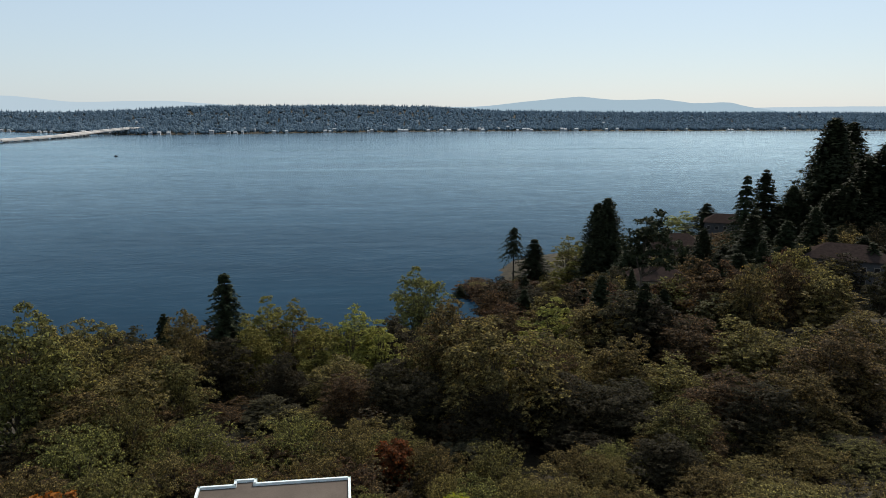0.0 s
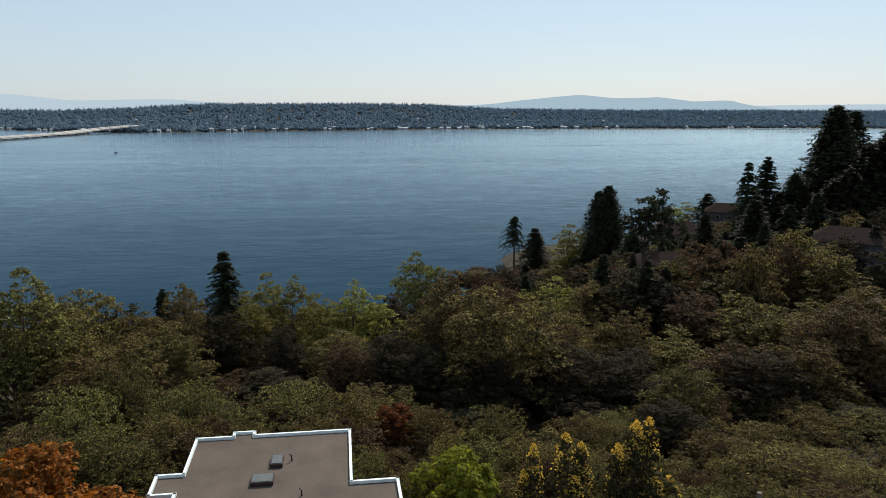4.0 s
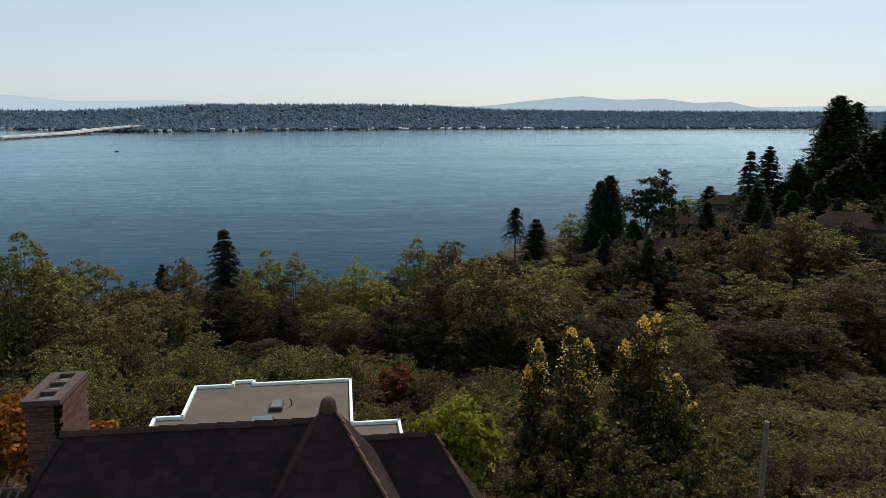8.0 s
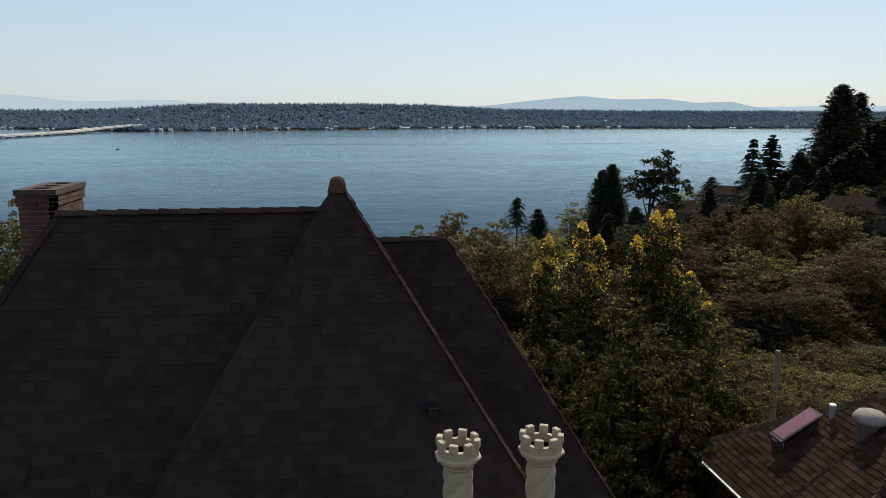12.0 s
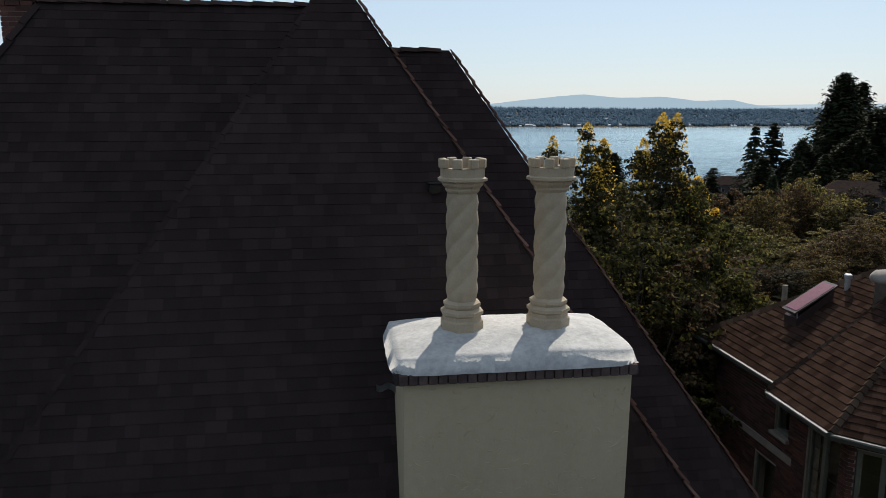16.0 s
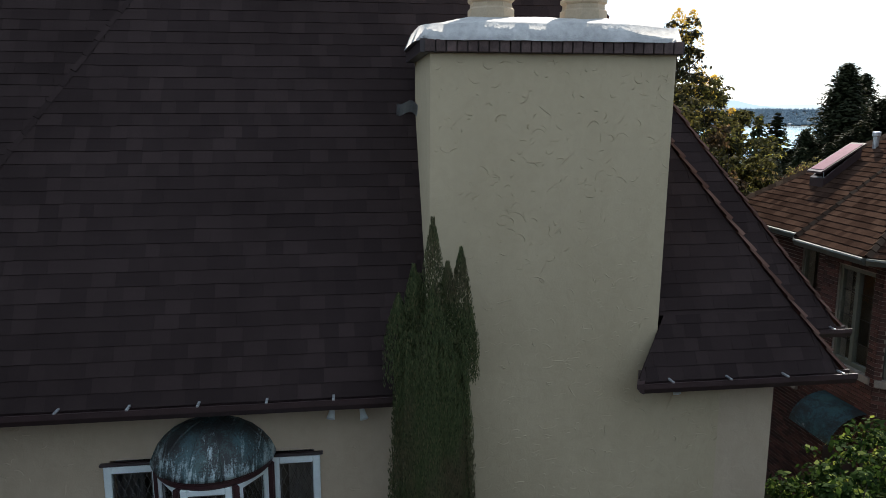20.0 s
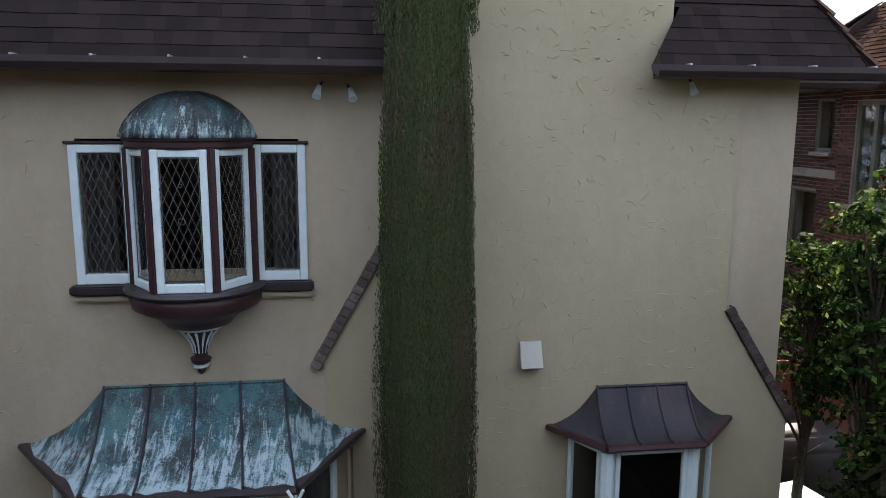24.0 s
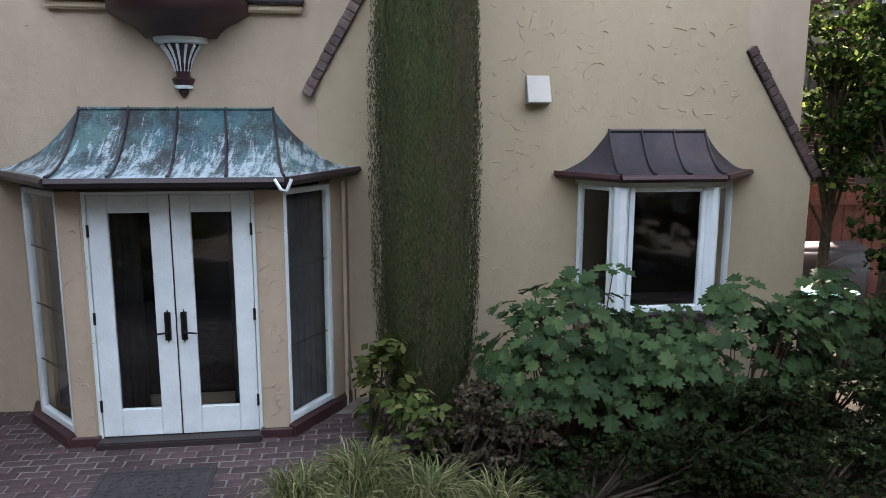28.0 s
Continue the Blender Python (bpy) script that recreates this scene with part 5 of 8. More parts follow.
def panel(a, b, z0, z1, frame_w, t, fmat, depth=0.06, glass=True, lead=None, name="window_frame", bars=0):
    """A framed pane from plan point a to b (x, y)."""
    a, b = Vector((*a, 0)), Vector((*b, 0))
    d = (b - a).normalized()
    L = (b - a).length
    m = Matrix.Translation(a) @ Matrix(((d.x, -d.y, 0, 0), (d.y, d.x, 0, 0), (0, 0, 1, 0), (0, 0, 0, 1)))
    f = None
    for i, (x0, x1, q0, q1) in enumerate(((0, frame_w, z0, z1), (L - frame_w, L, z0, z1), (frame_w, L - frame_w, z0, z0 + frame_w * 1.25), (frame_w, L - frame_w, z1 - frame_w, z1))):
        bm = rbox(x0 + 0.0005, x1 - 0.0005, 0, depth, q0, q1, 0.007, 1)
        bmesh.ops.transform(bm, matrix=m, verts=bm.verts[:])
        o = obj(("stile", "stile", "bottom_rail", "top_rail")[i], bm, fmat, t)
        f = f or o
    if glass:
        bm = bmesh.new()
        box(bm, frame_w, L - frame_w, depth * 0.45, depth * 0.45 + 0.006, z0 + frame_w, z1 - frame_w, m)
        g = obj("pane", bm, M_GLASS, t)
        g.visible_shadow = False
        for k in range(bars):
            zz = z0 + (z1 - z0) * (k + 1) / (bars + 1)
            bm = bmesh.new()
            box(bm, frame_w, L - frame_w, depth * 0.38, depth * 0.6, zz - 0.0028, zz + 0.0028, m)
            obj("glazing_bar", bm, M_DARKTRIM, t)
    if lead:
        w, h = lead
        bm = bmesh.new()
        X0, X1, Z0, Z1 = frame_w, L - frame_w, z0 + frame_w * 1.25, z1 - frame_w
        k = -60
        for sgn in (1, -1):
            k = -40
            while k < 60:
                # the line x = k*w + sgn*(z-Z0)*w/h, clipped to the pane
                pts = []
                base = X0 + k * w
                zs = [Z0, Z1] + [Z0 + sgn * (X - base) * h / w for X in (X0, X1)]
                for zz in zs:
                    xx = base + sgn * (zz - Z0) * w / h
                    if X0 - 1e-5 <= xx <= X1 + 1e-5 and Z0 - 1e-5 <= zz <= Z1 + 1e-5:
                        pts.append((xx, zz))
                pts = sorted(set((round(p, 4), round(q, 4)) for p, q in pts))
                if len(pts) >= 2 and (pts[0][0] != pts[-1][0]):
                    (xa, za), (xb, zb) = pts[0], pts[-1]
                    dx, dz = xb - xa, zb - za
                    ll = math.hypot(dx, dz)
                    nx, nz = -dz / ll * 0.0024, dx / ll * 0.0024
                    yy = depth * 0.40 - 0.002 * (sgn > 0)
                    v = [m @ Vector(p) for p in ((xa + nx, yy, za + nz), (xb + nx, yy, zb + nz), (xb - nx, yy, zb - nz), (xa - nx, yy, za - nz))]
                    bm.faces.new([bm.verts.new(p) for p in v])
                k += 1
        for zz in (Z0 + 0.012, Z1 - 0.012):
            box(bm, X0, X1, depth * 0.36, depth * 0.5, zz - 0.003, zz + 0.003, m)
        for xx in (X0 + 0.012, X1 - 0.012):
            box(bm, xx - 0.003, xx + 0.003, depth * 0.36, depth * 0.5, Z0, Z1, m)
        for q, rr in ((0.22, 0.016), (0.5, 0.03), (0.78, 0.016)):
            cx, cz = (X0 + X1) / 2, Z0 + (Z1 - Z0) * q
            tube(bm, [m @ Vector((cx + rr * math.cos(i * math.pi / 6), depth * 0.39, cz + rr * math.sin(i * math.pi / 6))) for i in range(13)], 0.0028, 4)
        obj("lead_lattice", bm, M_LEAD, t, "diamond lead lattice")
    return f


# ---- garden door bay ----
bay = thing("door_bay", "stucco bay with white french doors under a green copper roof", "bay", kind="")
FY = 5.80
for x0, x1 in ((-2.66, -2.47), (-1.13, -0.90)):
    obj("pier", rbox(x0, x1, FY, FY + 0.16, 0.0, 2.16, 0.015), M_STUCCO, bay)
trowel = [(-2.66, -2.47), (-1.13, -0.90)]
for i, (x0, x1) in enumerate(trowel):
    o = trowel_marks("trowel_texture", 40, (x0 + 0.03, x1 - 0.03, 0.15, 2.1), FY, 20 + i, M_STUCCO)
obj("header", rbox(-2.66, -0.90, FY - 0.01, FY + 0.16, 2.135, 2.24, 0.01), M_DARKTRIM, bay)
panel((-0.90, FY + 0.02), (-0.53, 6.37), 0.12, 2.14, 0.05, bay, M_WHITE, bars=2)
panel((-3.13, 6.37), (-2.66, FY + 0.02), 0.12, 2.14, 0.05, bay, M_WHITE, bars=3)
for a, b in (((-0.53, 6.37), (-0.34, WALL)), ((-3.26, WALL), (-3.13, 6.37))):
    bm = bmesh.new()
    a, b = Vector((*a, 0)), Vector((*b, 0))
    d = (b - a).normalized()
    n = Vector((-d.y, d.x, 0)) * 0.12
    prism(bm, [a, b, b + n, a + n], (0, 0, 2.2))
    obj("bay_wall", bm, M_STUCCO, bay)
for x in (-0.43, -0.375):
    obj("corner_bead", rbox(x, x + 0.03, 6.44 + (x + 0.43) * 2, 6.52 + (x + 0.43) * 2, 0.0, 2.15, 0.01), M_STUCCO, bay)
base = [(-3.26, WALL), (-3.17, 6.36), (-2.68, FY - 0.02), (-0.88, FY - 0.02), (-0.49, 6.36), (-0.34, WALL)]
for a, b in zip(base, base[1:]):
    bm = bmesh.new()
    a, b = Vector((*a, 0.0)), Vector((*b, 0.0))
    if a.y == b.y:
        for x0, x1 in ((-2.68, -2.45), (-1.15, -0.88)):
            obj("plinth", rbox(x0, x1, FY - 0.03, FY + 0.1, -0.05, 0.10, 0.008, 1), M_MAROON, bay)
        continue
    d = (b - a).normalized()
    n = Vector((-d.y, d.x, 0)) * 0.1
    prism(bm, [a - n * 0.3, b - n * 0.3, b + n, a + n], (0, 0, 0.115))
    obj("plinth", bm, M_MAROON, bay)
flared_roof(bay, [(-2.70, 6.655, 2.79), (-1.03, 6.655, 2.79)], [(-3.47, 6.655, 2.27), (-2.60, 5.50, 2.26), (-0.86, 5.50, 2.26), (-0.27, 6.655, 2.27)], 4, M_COPPER, M_DARKTRIM, fascia=0.07)
# white tie and hook at the bay's corner
bm = bmesh.new()
tube(bm, [(-0.93, 5.46, 2.25), (-0.88, 5.44, 2.17), (-0.84, 5.46, 2.16), (-0.80, 5.45, 2.25)], 0.014, 6)
obj("gutter_hook", bm, M_WHITE, bay, "white gutter hook")


def french_door(x0, x1, hinge_left):
    d = thing("french_door", "white painted glazed french door, closed", "door", "garden doors")
    s = 0.155
    z0, z1 = 0.075, 2.105
    y0, y1 = FY + 0.03, FY + 0.075
    for name, a, b, c, e in (("stile", x0, x0 + s, z0, z1), ("stile", x1 - s, x1, z0, z1), ("bottom_rail", x0 + s, x1 - s, z0, z0 + 0.235), ("top_rail", x0 + s, x1 - s, z1 - 0.145, z1)):
        obj(name, rbox(a + 0.0005, b - 0.0005, y0, y1, c, e, 0.006, 1), M_WHITE, d)
    bm = bmesh.new()
    box(bm, x0 + s, x1 - s, y0 + 0.02, y0 + 0.026, z0 + 0.235, z1 - 0.145)
    g = obj("pane", bm, M_GLASS, d)
    g.visible_shadow = False
    hx = x1 - 0.06 if hinge_left else x0 + 0.06
    h = obj("handle_plate", rbox(hx - 0.024, hx + 0.024, y0 - 0.014, y0, 0.88, 1.16, 0.022, 3), M_BLACK, d)
    bm = bmesh.new()
    sx = -1 if hinge_left else 1
    tube(bm, [(hx, y0 - 0.01, 0.975), (hx, y0 - 0.05, 0.975), (hx + sx * 0.04, y0 - 0.06, 0.972), (hx + sx * 0.11, y0 - 0.055, 0.962)], 0.008, 8)
    obj("lever", bm, M_BLACK, h)
    ex = x0 if hinge_left else x1
    for z in (0.35, 1.10, 1.82):
        bm = bmesh.new()
        lathe(bm, [(0.011, z - 0.05), (0.011, z + 0.05)], ex, y0 - 0.008, 10)
        obj("hinge", bm, M_BLACK, d)
    return d


french_door(-2.435, -1.805, True)
french_door(-1.795, -1.165, False)
df = thing("door_frame", "white painted door frame with dark threshold", "door frame")
for x0, x1 in ((-2.47, -2.44), (-1.16, -1.13)):
    obj("jamb", rbox(x0, x1, FY + 0.02, FY + 0.12, 0.05, 2.135, 0.004, 1), M_WHITE, df)
obj("head", rbox(-2.47, -1.13, FY + 0.022, FY + 0.12, 2.108, 2.134, 0.004, 1), M_WHITE, df)
obj("threshold", rbox(-2.47, -1.13, FY - 0.10, FY + 0.12, -0.02, 0.07, 0.012), M_DARKTRIM, df)
bm = bmesh.new()
box(bm, -1.803, -1.797, FY + 0.034, FY + 0.07, 0.075, 2.105)
obj("astragal", bm, M_BLACK, df)


def curtain(x0, y0, x1, y1, z0, z1, folds=7, cloth=M_CURTAIN):
    c = thing("curtain", "grey hanging curtain behind the glass", "curtain", "curtains in the bay")
    bm = bmesh.new()
    a, b = Vector((x0, y0, 0)), Vector((x1, y1, 0))
    d = (b - a).normalized()
    n = Vector((-d.y, d.x, 0))
    cols = []
    for i in range(folds * 6 + 1):
        t = i / (folds * 6)
        p = a.lerp(b, t) + n * 0.035 * math.sin(t * folds * 2 * math.pi)
        cols.append((bm.verts.new((p.x, p.y, z0)), bm.verts.new((p.x, p.y, z1))))
    for q, r in zip(cols, cols[1:]):
        bm.faces.new((q[0], r[0], r[1], q[1]))
    bmesh.ops.solidify(bm, geom=bm.faces[:], thickness=0.004)
    obj("cloth", bm, cloth, c, smooth=True)


curtain(-0.94, 5.96, -0.60, 6.44, 0.14, 2.1, 7)
curtain(-3.02, 6.55, -2.62, 6.05, 0.14, 2.1)
for x0, x1 in ((-2.82, -2.52), (-1.10, -0.84)):
    curtain(x0, 6.82, x1, 6.80, 3.87, 5.1, 5, M_SHEER)
curtain(-2.40, 6.08, -2.12, 6.12, 0.14, 2.1, 5)
curtain(-1.40, 6.12, -1.22, 6.08, 0.14, 2.1, 4)


# ---- bay window on the breast ----
bw = thing("bay_window", "white bay window under a dark copper roof", "bay window")
W0, WA, WB, W1 = (1.81, BREAST), (2.09, 6.15), (3.01, 6.15), (3.45, BREAST)
Z0, Z1 = 0.91, 2.10
panel((W0[0] + 0.02, W0[1] - 0.03), (WA[0] - 0.05, WA[1] + 0.06), Z0, Z1, 0.045, bw, M_WHITE)
panel((WA[0] + 0.10, WA[1]), (WB[0] - 0.07, WB[1]), Z0, Z1, 0.05, bw, M_WHITE)
panel((WB[0] + 0.05, WB[1] + 0.06), (W1[0] - 0.02, W1[1] - 0.03), Z0, Z1, 0.045, bw, M_WHITE)
for x, y, r in ((2.105, 6.165, 0.075), (2.995, 6.165, 0.065)):
    bm = bmesh.new()
    lathe(bm, [(r, Z0), (r, Z1)], x, y, flat=8)
    obj("corner_post", bm, M_WHITE, bw)
for pts, name, mt, za, zb in (([(1.75, BREAST + 0.02), (2.05, 6.10), (3.05, 6.10), (3.51, BREAST + 0.02)], "sill", M_DARKTRIM, 0.84, 0.905), ([(1.81, BREAST + 0.02), (2.09, 6.16), (3.01, 6.16), (3.45, BREAST + 0.02)], "apron", M_STONE, 0.71, 0.84), ([(1.87, BREAST + 0.02), (2.15, 6.25), (2.95, 6.25), (3.40, BREAST + 0.02)], "apron", M_STUCCO_CH, 0.2, 0.71)):
    bm = bmesh.new()
    prism(bm, [(*p, za) for p in pts], (0, 0, zb - za))
    obj(name, bm, mt, bw)
# added dark board that hides the pale wall top inside the panes
obj("window_board", rbox(1.87, 3.41, BREAST + 0.025, WALL + 0.30, 0.884, 0.908, 0.005, 1), M_DARKTRIM, bw)
bm = bmesh.new()
prism(bm, [(*p, Z1) for p in (W0, WA, WB, W1)], (0, 0, 0.06))
obj("head_board", bm, M_WHITE, bw)
flared_roof(bw, [(2.13, BREAST - 0.01, 2.60), (3.10, BREAST - 0.01, 2.60)], [(1.62, BREAST - 0.01, 2.22), (2.05, 6.03, 2.21), (3.04, 6.03, 2.21), (3.60, BREAST - 0.01, 2.22)], 3, M_COPPER_DK, M_MAROON, fascia=0.06)

# white vent hood on the breast
vh = thing("wall_vent", "small white square vent hood on the stucco", "vent")
bm = bmesh.new()
prism(bm, [(1.30, BREAST, 3.11), (1.30, BREAST - 0.02, 3.11), (1.30, BREAST - 0.13, 2.86), (1.30, BREAST, 2.84)], (0.225, 0, 0))
bmesh.ops.bevel(bm, geom=bm.edges[:], offset=0.006, segments=1, affect='EDGES')
obj("hood", bm, M_VENT, vh)


# ---- leaded oriel window ----
orl = thing("oriel_window", "curved leaded oriel window with copper dome and carved drop", "oriel window")
OX, OY, OR = -1.80, 6.62, 0.555
for a, b in (((-2.86, WALL - 0.035), (-2.33, WALL - 0.035)), ((-1.25, WALL - 0.035), (-0.77, WALL - 0.035))):
    w = thing("casement_window", "white framed window with diamond lead lattice", "window", "casements beside the oriel")
    panel(a, b, 3.79, 5.07, 0.075, w, M_WHITE, lead=(0.072, 0.165), depth=0.07)
    obj("drip_mould", rbox(a[0] - 0.03, b[0] + 0.03, WALL - 0.05, WALL + 0.02, 5.075, 5.10, 0.006, 1), M_DARKTRIM, w)
    obj("window_sill", rbox(a[0] - 0.05, b[0] + 0.05, WALL - 0.12, WALL + 0.02, 3.70, 3.785, 0.015), M_DARKTRIM, w)
    obj("under_sill", rbox(a[0] - 0.03, b[0] + 0.03, WALL - 0.07, WALL + 0.02, 3.63, 3.70, 0.015), M_STUCCO_CH, w)


def arc(deg, r=OR):
    a = radians(deg)
    return (OX + r * math.sin(a), OY - r * math.cos(a))


panel(arc(-25), arc(25), 3.80, 5.04, 0.065, orl, M_WHITE, lead=(0.072, 0.165), depth=0.05)
for lo, hi in ((-80, -33), (33, 80)):
    panel(arc(lo, OR * 0.97), arc(hi, OR * 0.97), 3.80, 5.04, 0.06, orl, M_WHITE, lead=(0.072, 0.165), depth=0.05)
for deg in (-87, -29, 29, 87):
    x, y = arc(deg, OR + 0.005)
    bm = rbox(-0.03, 0.03, -0.02, 0.06, 3.79, 5.05, 0.012)
    bmesh.ops.transform(bm, matrix=Matrix.Translation((x, y, 0)) @ Matrix.Rotation(radians(deg), 4, 'Z'), verts=bm.verts[:])
    obj("mullion", bm, M_MAROON, orl)


def half_lathe(profile, n=28):
    """Half a turned body that stands out of the wall."""
    bm = bmesh.new()
    rings = [[bm.verts.new((OX + r * math.sin(math.pi * (i / n - 0.5)), OY + 0.05 - (r + 0.02) * math.cos(math.pi * (i / n - 0.5)), z)) for i in range(n + 1)] for r, z in profile]
    for a, b in zip(rings, rings[1:]):
        for i in range(n):
            bm.faces.new((a[i], a[i + 1], b[i + 1], b[i]))
    bm.faces.new(rings[0][::-1])
    bm.faces.new(rings[-1])
    return bm


obj("head_ring", half_lathe([(0.55, 5.04), (0.565, 5.06), (0.565, 5.10), (0.585, 5.115), (0.585, 5.14), (0.54, 5.14)]), M_MAROON, orl)
obj("dome", half_lathe([(0.60, 5.135), (0.585, 5.18), (0.545, 5.265), (0.475, 5.355), (0.375, 5.44), (0.245, 5.505), (0.10, 5.54), (0.03, 5.545)]), M_COPPER_DOME, orl, "verdigris copper dome", smooth=True)
for deg in (-75, -45, -15, 15, 45, 75):
    bm = bmesh.new()
    tube(bm, [(OX + r * math.sin(radians(deg)), OY + 0.045 - (r + 0.02) * math.cos(radians(deg)), z) for r, z in ((0.603, 5.14), (0.588, 5.18), (0.548, 5.265), (0.478, 5.355), (0.378, 5.44), (0.248, 5.505), (0.10, 5.54))], 0.009, 5)
    obj("dome_rib", bm, M_COPPER_DOME, orl)
obj("bow_sill", half_lathe([(0.57, 3.74), (0.63, 3.745), (0.65, 3.77), (0.63, 3.80), (0.55, 3.80)]), M_DARKTRIM, orl)
obj("corbel", half_lathe([(0.10, 3.40), (0.30, 3.40), (0.34, 3.45), (0.40, 3.50), (0.50, 3.55), (0.585, 3.60), (0.60, 3.66), (0.60, 3.745)]), M_MAROON, orl, "dark maroon moulded corbel", smooth=True)
obj("drop_ledge", half_lathe([(0.15, 3.345), (0.225, 3.36), (0.235, 3.40), (0.1, 3.40)]), M_WHITE, orl, "white moulded ledge")
obj("drop", half_lathe([(0.05, 2.99), (0.085, 3.01), (0.10, 3.05), (0.06, 3.075), (0.062, 3.12), (0.085, 3.20), (0.125, 3.28), (0.17, 3.345)]), M_MAROON, orl)
for deg in (-75, -50, -25, 0, 25, 50, 75):
    bm = bmesh.new()
    tube(bm, [(OX + r * math.sin(radians(deg)), OY + 0.045 - (r + 0.02) * math.cos(radians(deg)), z) for r, z in ((0.068, 3.115), (0.09, 3.20), (0.13, 3.28), (0.175, 3.335))], [0.006, 0.009, 0.012, 0.014], 5)
    obj("flute", bm, M_WHITE, orl)
obj("drop_ring", half_lathe([(0.05, 2.965), (0.078, 2.97), (0.082, 2.995), (0.05, 3.0)]), M_WHITE, orl)
obj("finial", half_lathe([(0.005, 2.885), (0.03, 2.91), (0.045, 2.94), (0.035, 2.965)]), M_MAROON, orl)


# flood lamps under the eaves
def flood_lamp(x, z, dx):
    f = thing("flood_lamp", "small white flood lamp under the eaves", "lamp", "flood lamps")
    bm = bmesh.new()
    tube(bm, [(x, WALL, z + 0.09), (x + dx * 0.2, WALL - 0.07, z + 0.07), (x + dx * 0.5, WALL - 0.10, z + 0.03)], 0.014, 6)
    obj("arm", bm, M_DARKTRIM, f)
    bm = bmesh.new()
    tube(bm, [(x + dx * 0.5, WALL - 0.09, z + 0.05), (x + dx * 0.8, WALL - 0.13, z - 0.01), (x + dx, WALL - 0.16, z - 0.05)], [0.021, 0.032, 0.044], 12)
    obj("lamp_head", bm, M_WHITE, f)


flood_lamp(-0.60, 5.55, -0.05)
flood_lamp(-0.37, 5.53, 0.05)
flood_lamp(2.95, 5.62, 0.0)

# rooms behind the windows, their dimness put into a near-black colour
for x0, x1, z0, z1, lab in ((-4.8, 0.40, -0.02, 2.9, "plain room shell behind the garden doors, dimness in its colour"), (-4.8, 0.40, 3.0, 5.7, "plain upper room shell, dimness in its colour"), (0.5, 3.75, 0.2, 2.9, "plain room shell behind the bay window, dimness in its colour")):
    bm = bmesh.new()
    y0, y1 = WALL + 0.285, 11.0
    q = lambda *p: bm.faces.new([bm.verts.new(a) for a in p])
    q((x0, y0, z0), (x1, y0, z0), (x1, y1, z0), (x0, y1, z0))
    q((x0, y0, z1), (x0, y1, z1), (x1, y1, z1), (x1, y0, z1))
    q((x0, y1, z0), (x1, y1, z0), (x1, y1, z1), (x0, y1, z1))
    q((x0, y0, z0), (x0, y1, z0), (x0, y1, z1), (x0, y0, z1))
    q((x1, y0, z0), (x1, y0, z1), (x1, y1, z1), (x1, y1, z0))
    tagged(obj("inner_room", bm, M_UNLIT_ROOM, fix=False), lab, "room", kind="structure")


# ---- brick chimney on the main ridge ----
def brick_stack(name, label, x0, x1, y0, y1, z0, z1, flues, parent=None):
    t = thing(name, label, "chimney")
    bm = bmesh.new()
    box(bm, x0 + 0.012, x1 - 0.012, y0 + 0.012, y1 - 0.012, z0, z1 - 0.08)
    obj("core", bm, M_MORTAR, t)
    k, z = 0, z0
    tall = 0.076
    while z < z1 - 0.09:
        off = 0.11 if k % 2 else 0.0
        grow = 0.02 if z > z1 - 0.30 else 0.0
        for ax in (0, 1):
            a0, a1 = (x0 - grow, x1 + grow) if ax == 0 else (y0 - grow, y1 + grow)
            p = a0 - off
            while p < a1 - 0.02:
                q0, q1 = max(p, a0), min(p + 0.21, a1)
                p += 0.22
                if q1 - q0 < 0.04:
                    continue
                if ax == 0:
                    b1 = (q0, q1, y0 - grow, y0 + 0.1, z, z + tall - 0.012)
                else:
                    b1 = (x1 + grow - 0.1, x1 + grow, q0, q1, z + 0.001, z + tall - 0.011)
                bm = bmesh.new()
                box(bm, *b1)
                obj("brick", bm, M_BRICK, t)
        z += tall
        k += 1
    bm = bmesh.new()
    gx = [x0 - 0.04, x0 + 0.14, x1 - 0.14, x1 + 0.04]
    cap0, cap1 = z1 - 0.09, z1
    ys_ = [y0 - 0.04]
    for f in range(flues):
        c = y0 + (y1 - y0) * (f + 0.5) / flues
        ys_ += [c - 0.16, c + 0.16]
    ys_.append(y1 + 0.04)
    box(bm, gx[0], gx[1], ys_[0], ys_[-1], cap0, cap1)
    box(bm, gx[2], gx[3], ys_[0], ys_[-1], cap0, cap1)
    for i in range(0, len(ys_) - 1, 2):
        box(bm, gx[1], gx[2], ys_[i], ys_[i + 1], cap0, cap1)
    obj("cap", bm, M_OLDBRICK, t, "weathered concrete cap with flue openings")
    return t


brick_stack("brick_chimney", "tall red brick chimney with concrete cap", -5.28, -4.72, 11.97, 13.33, 11.2, 13.52, 3)


# ---- the brick house next door ----
nb = thing("brick_house", "red-brown brick house with cedar shake hip roof", "house")
NE = 6.08
SL = 0.75


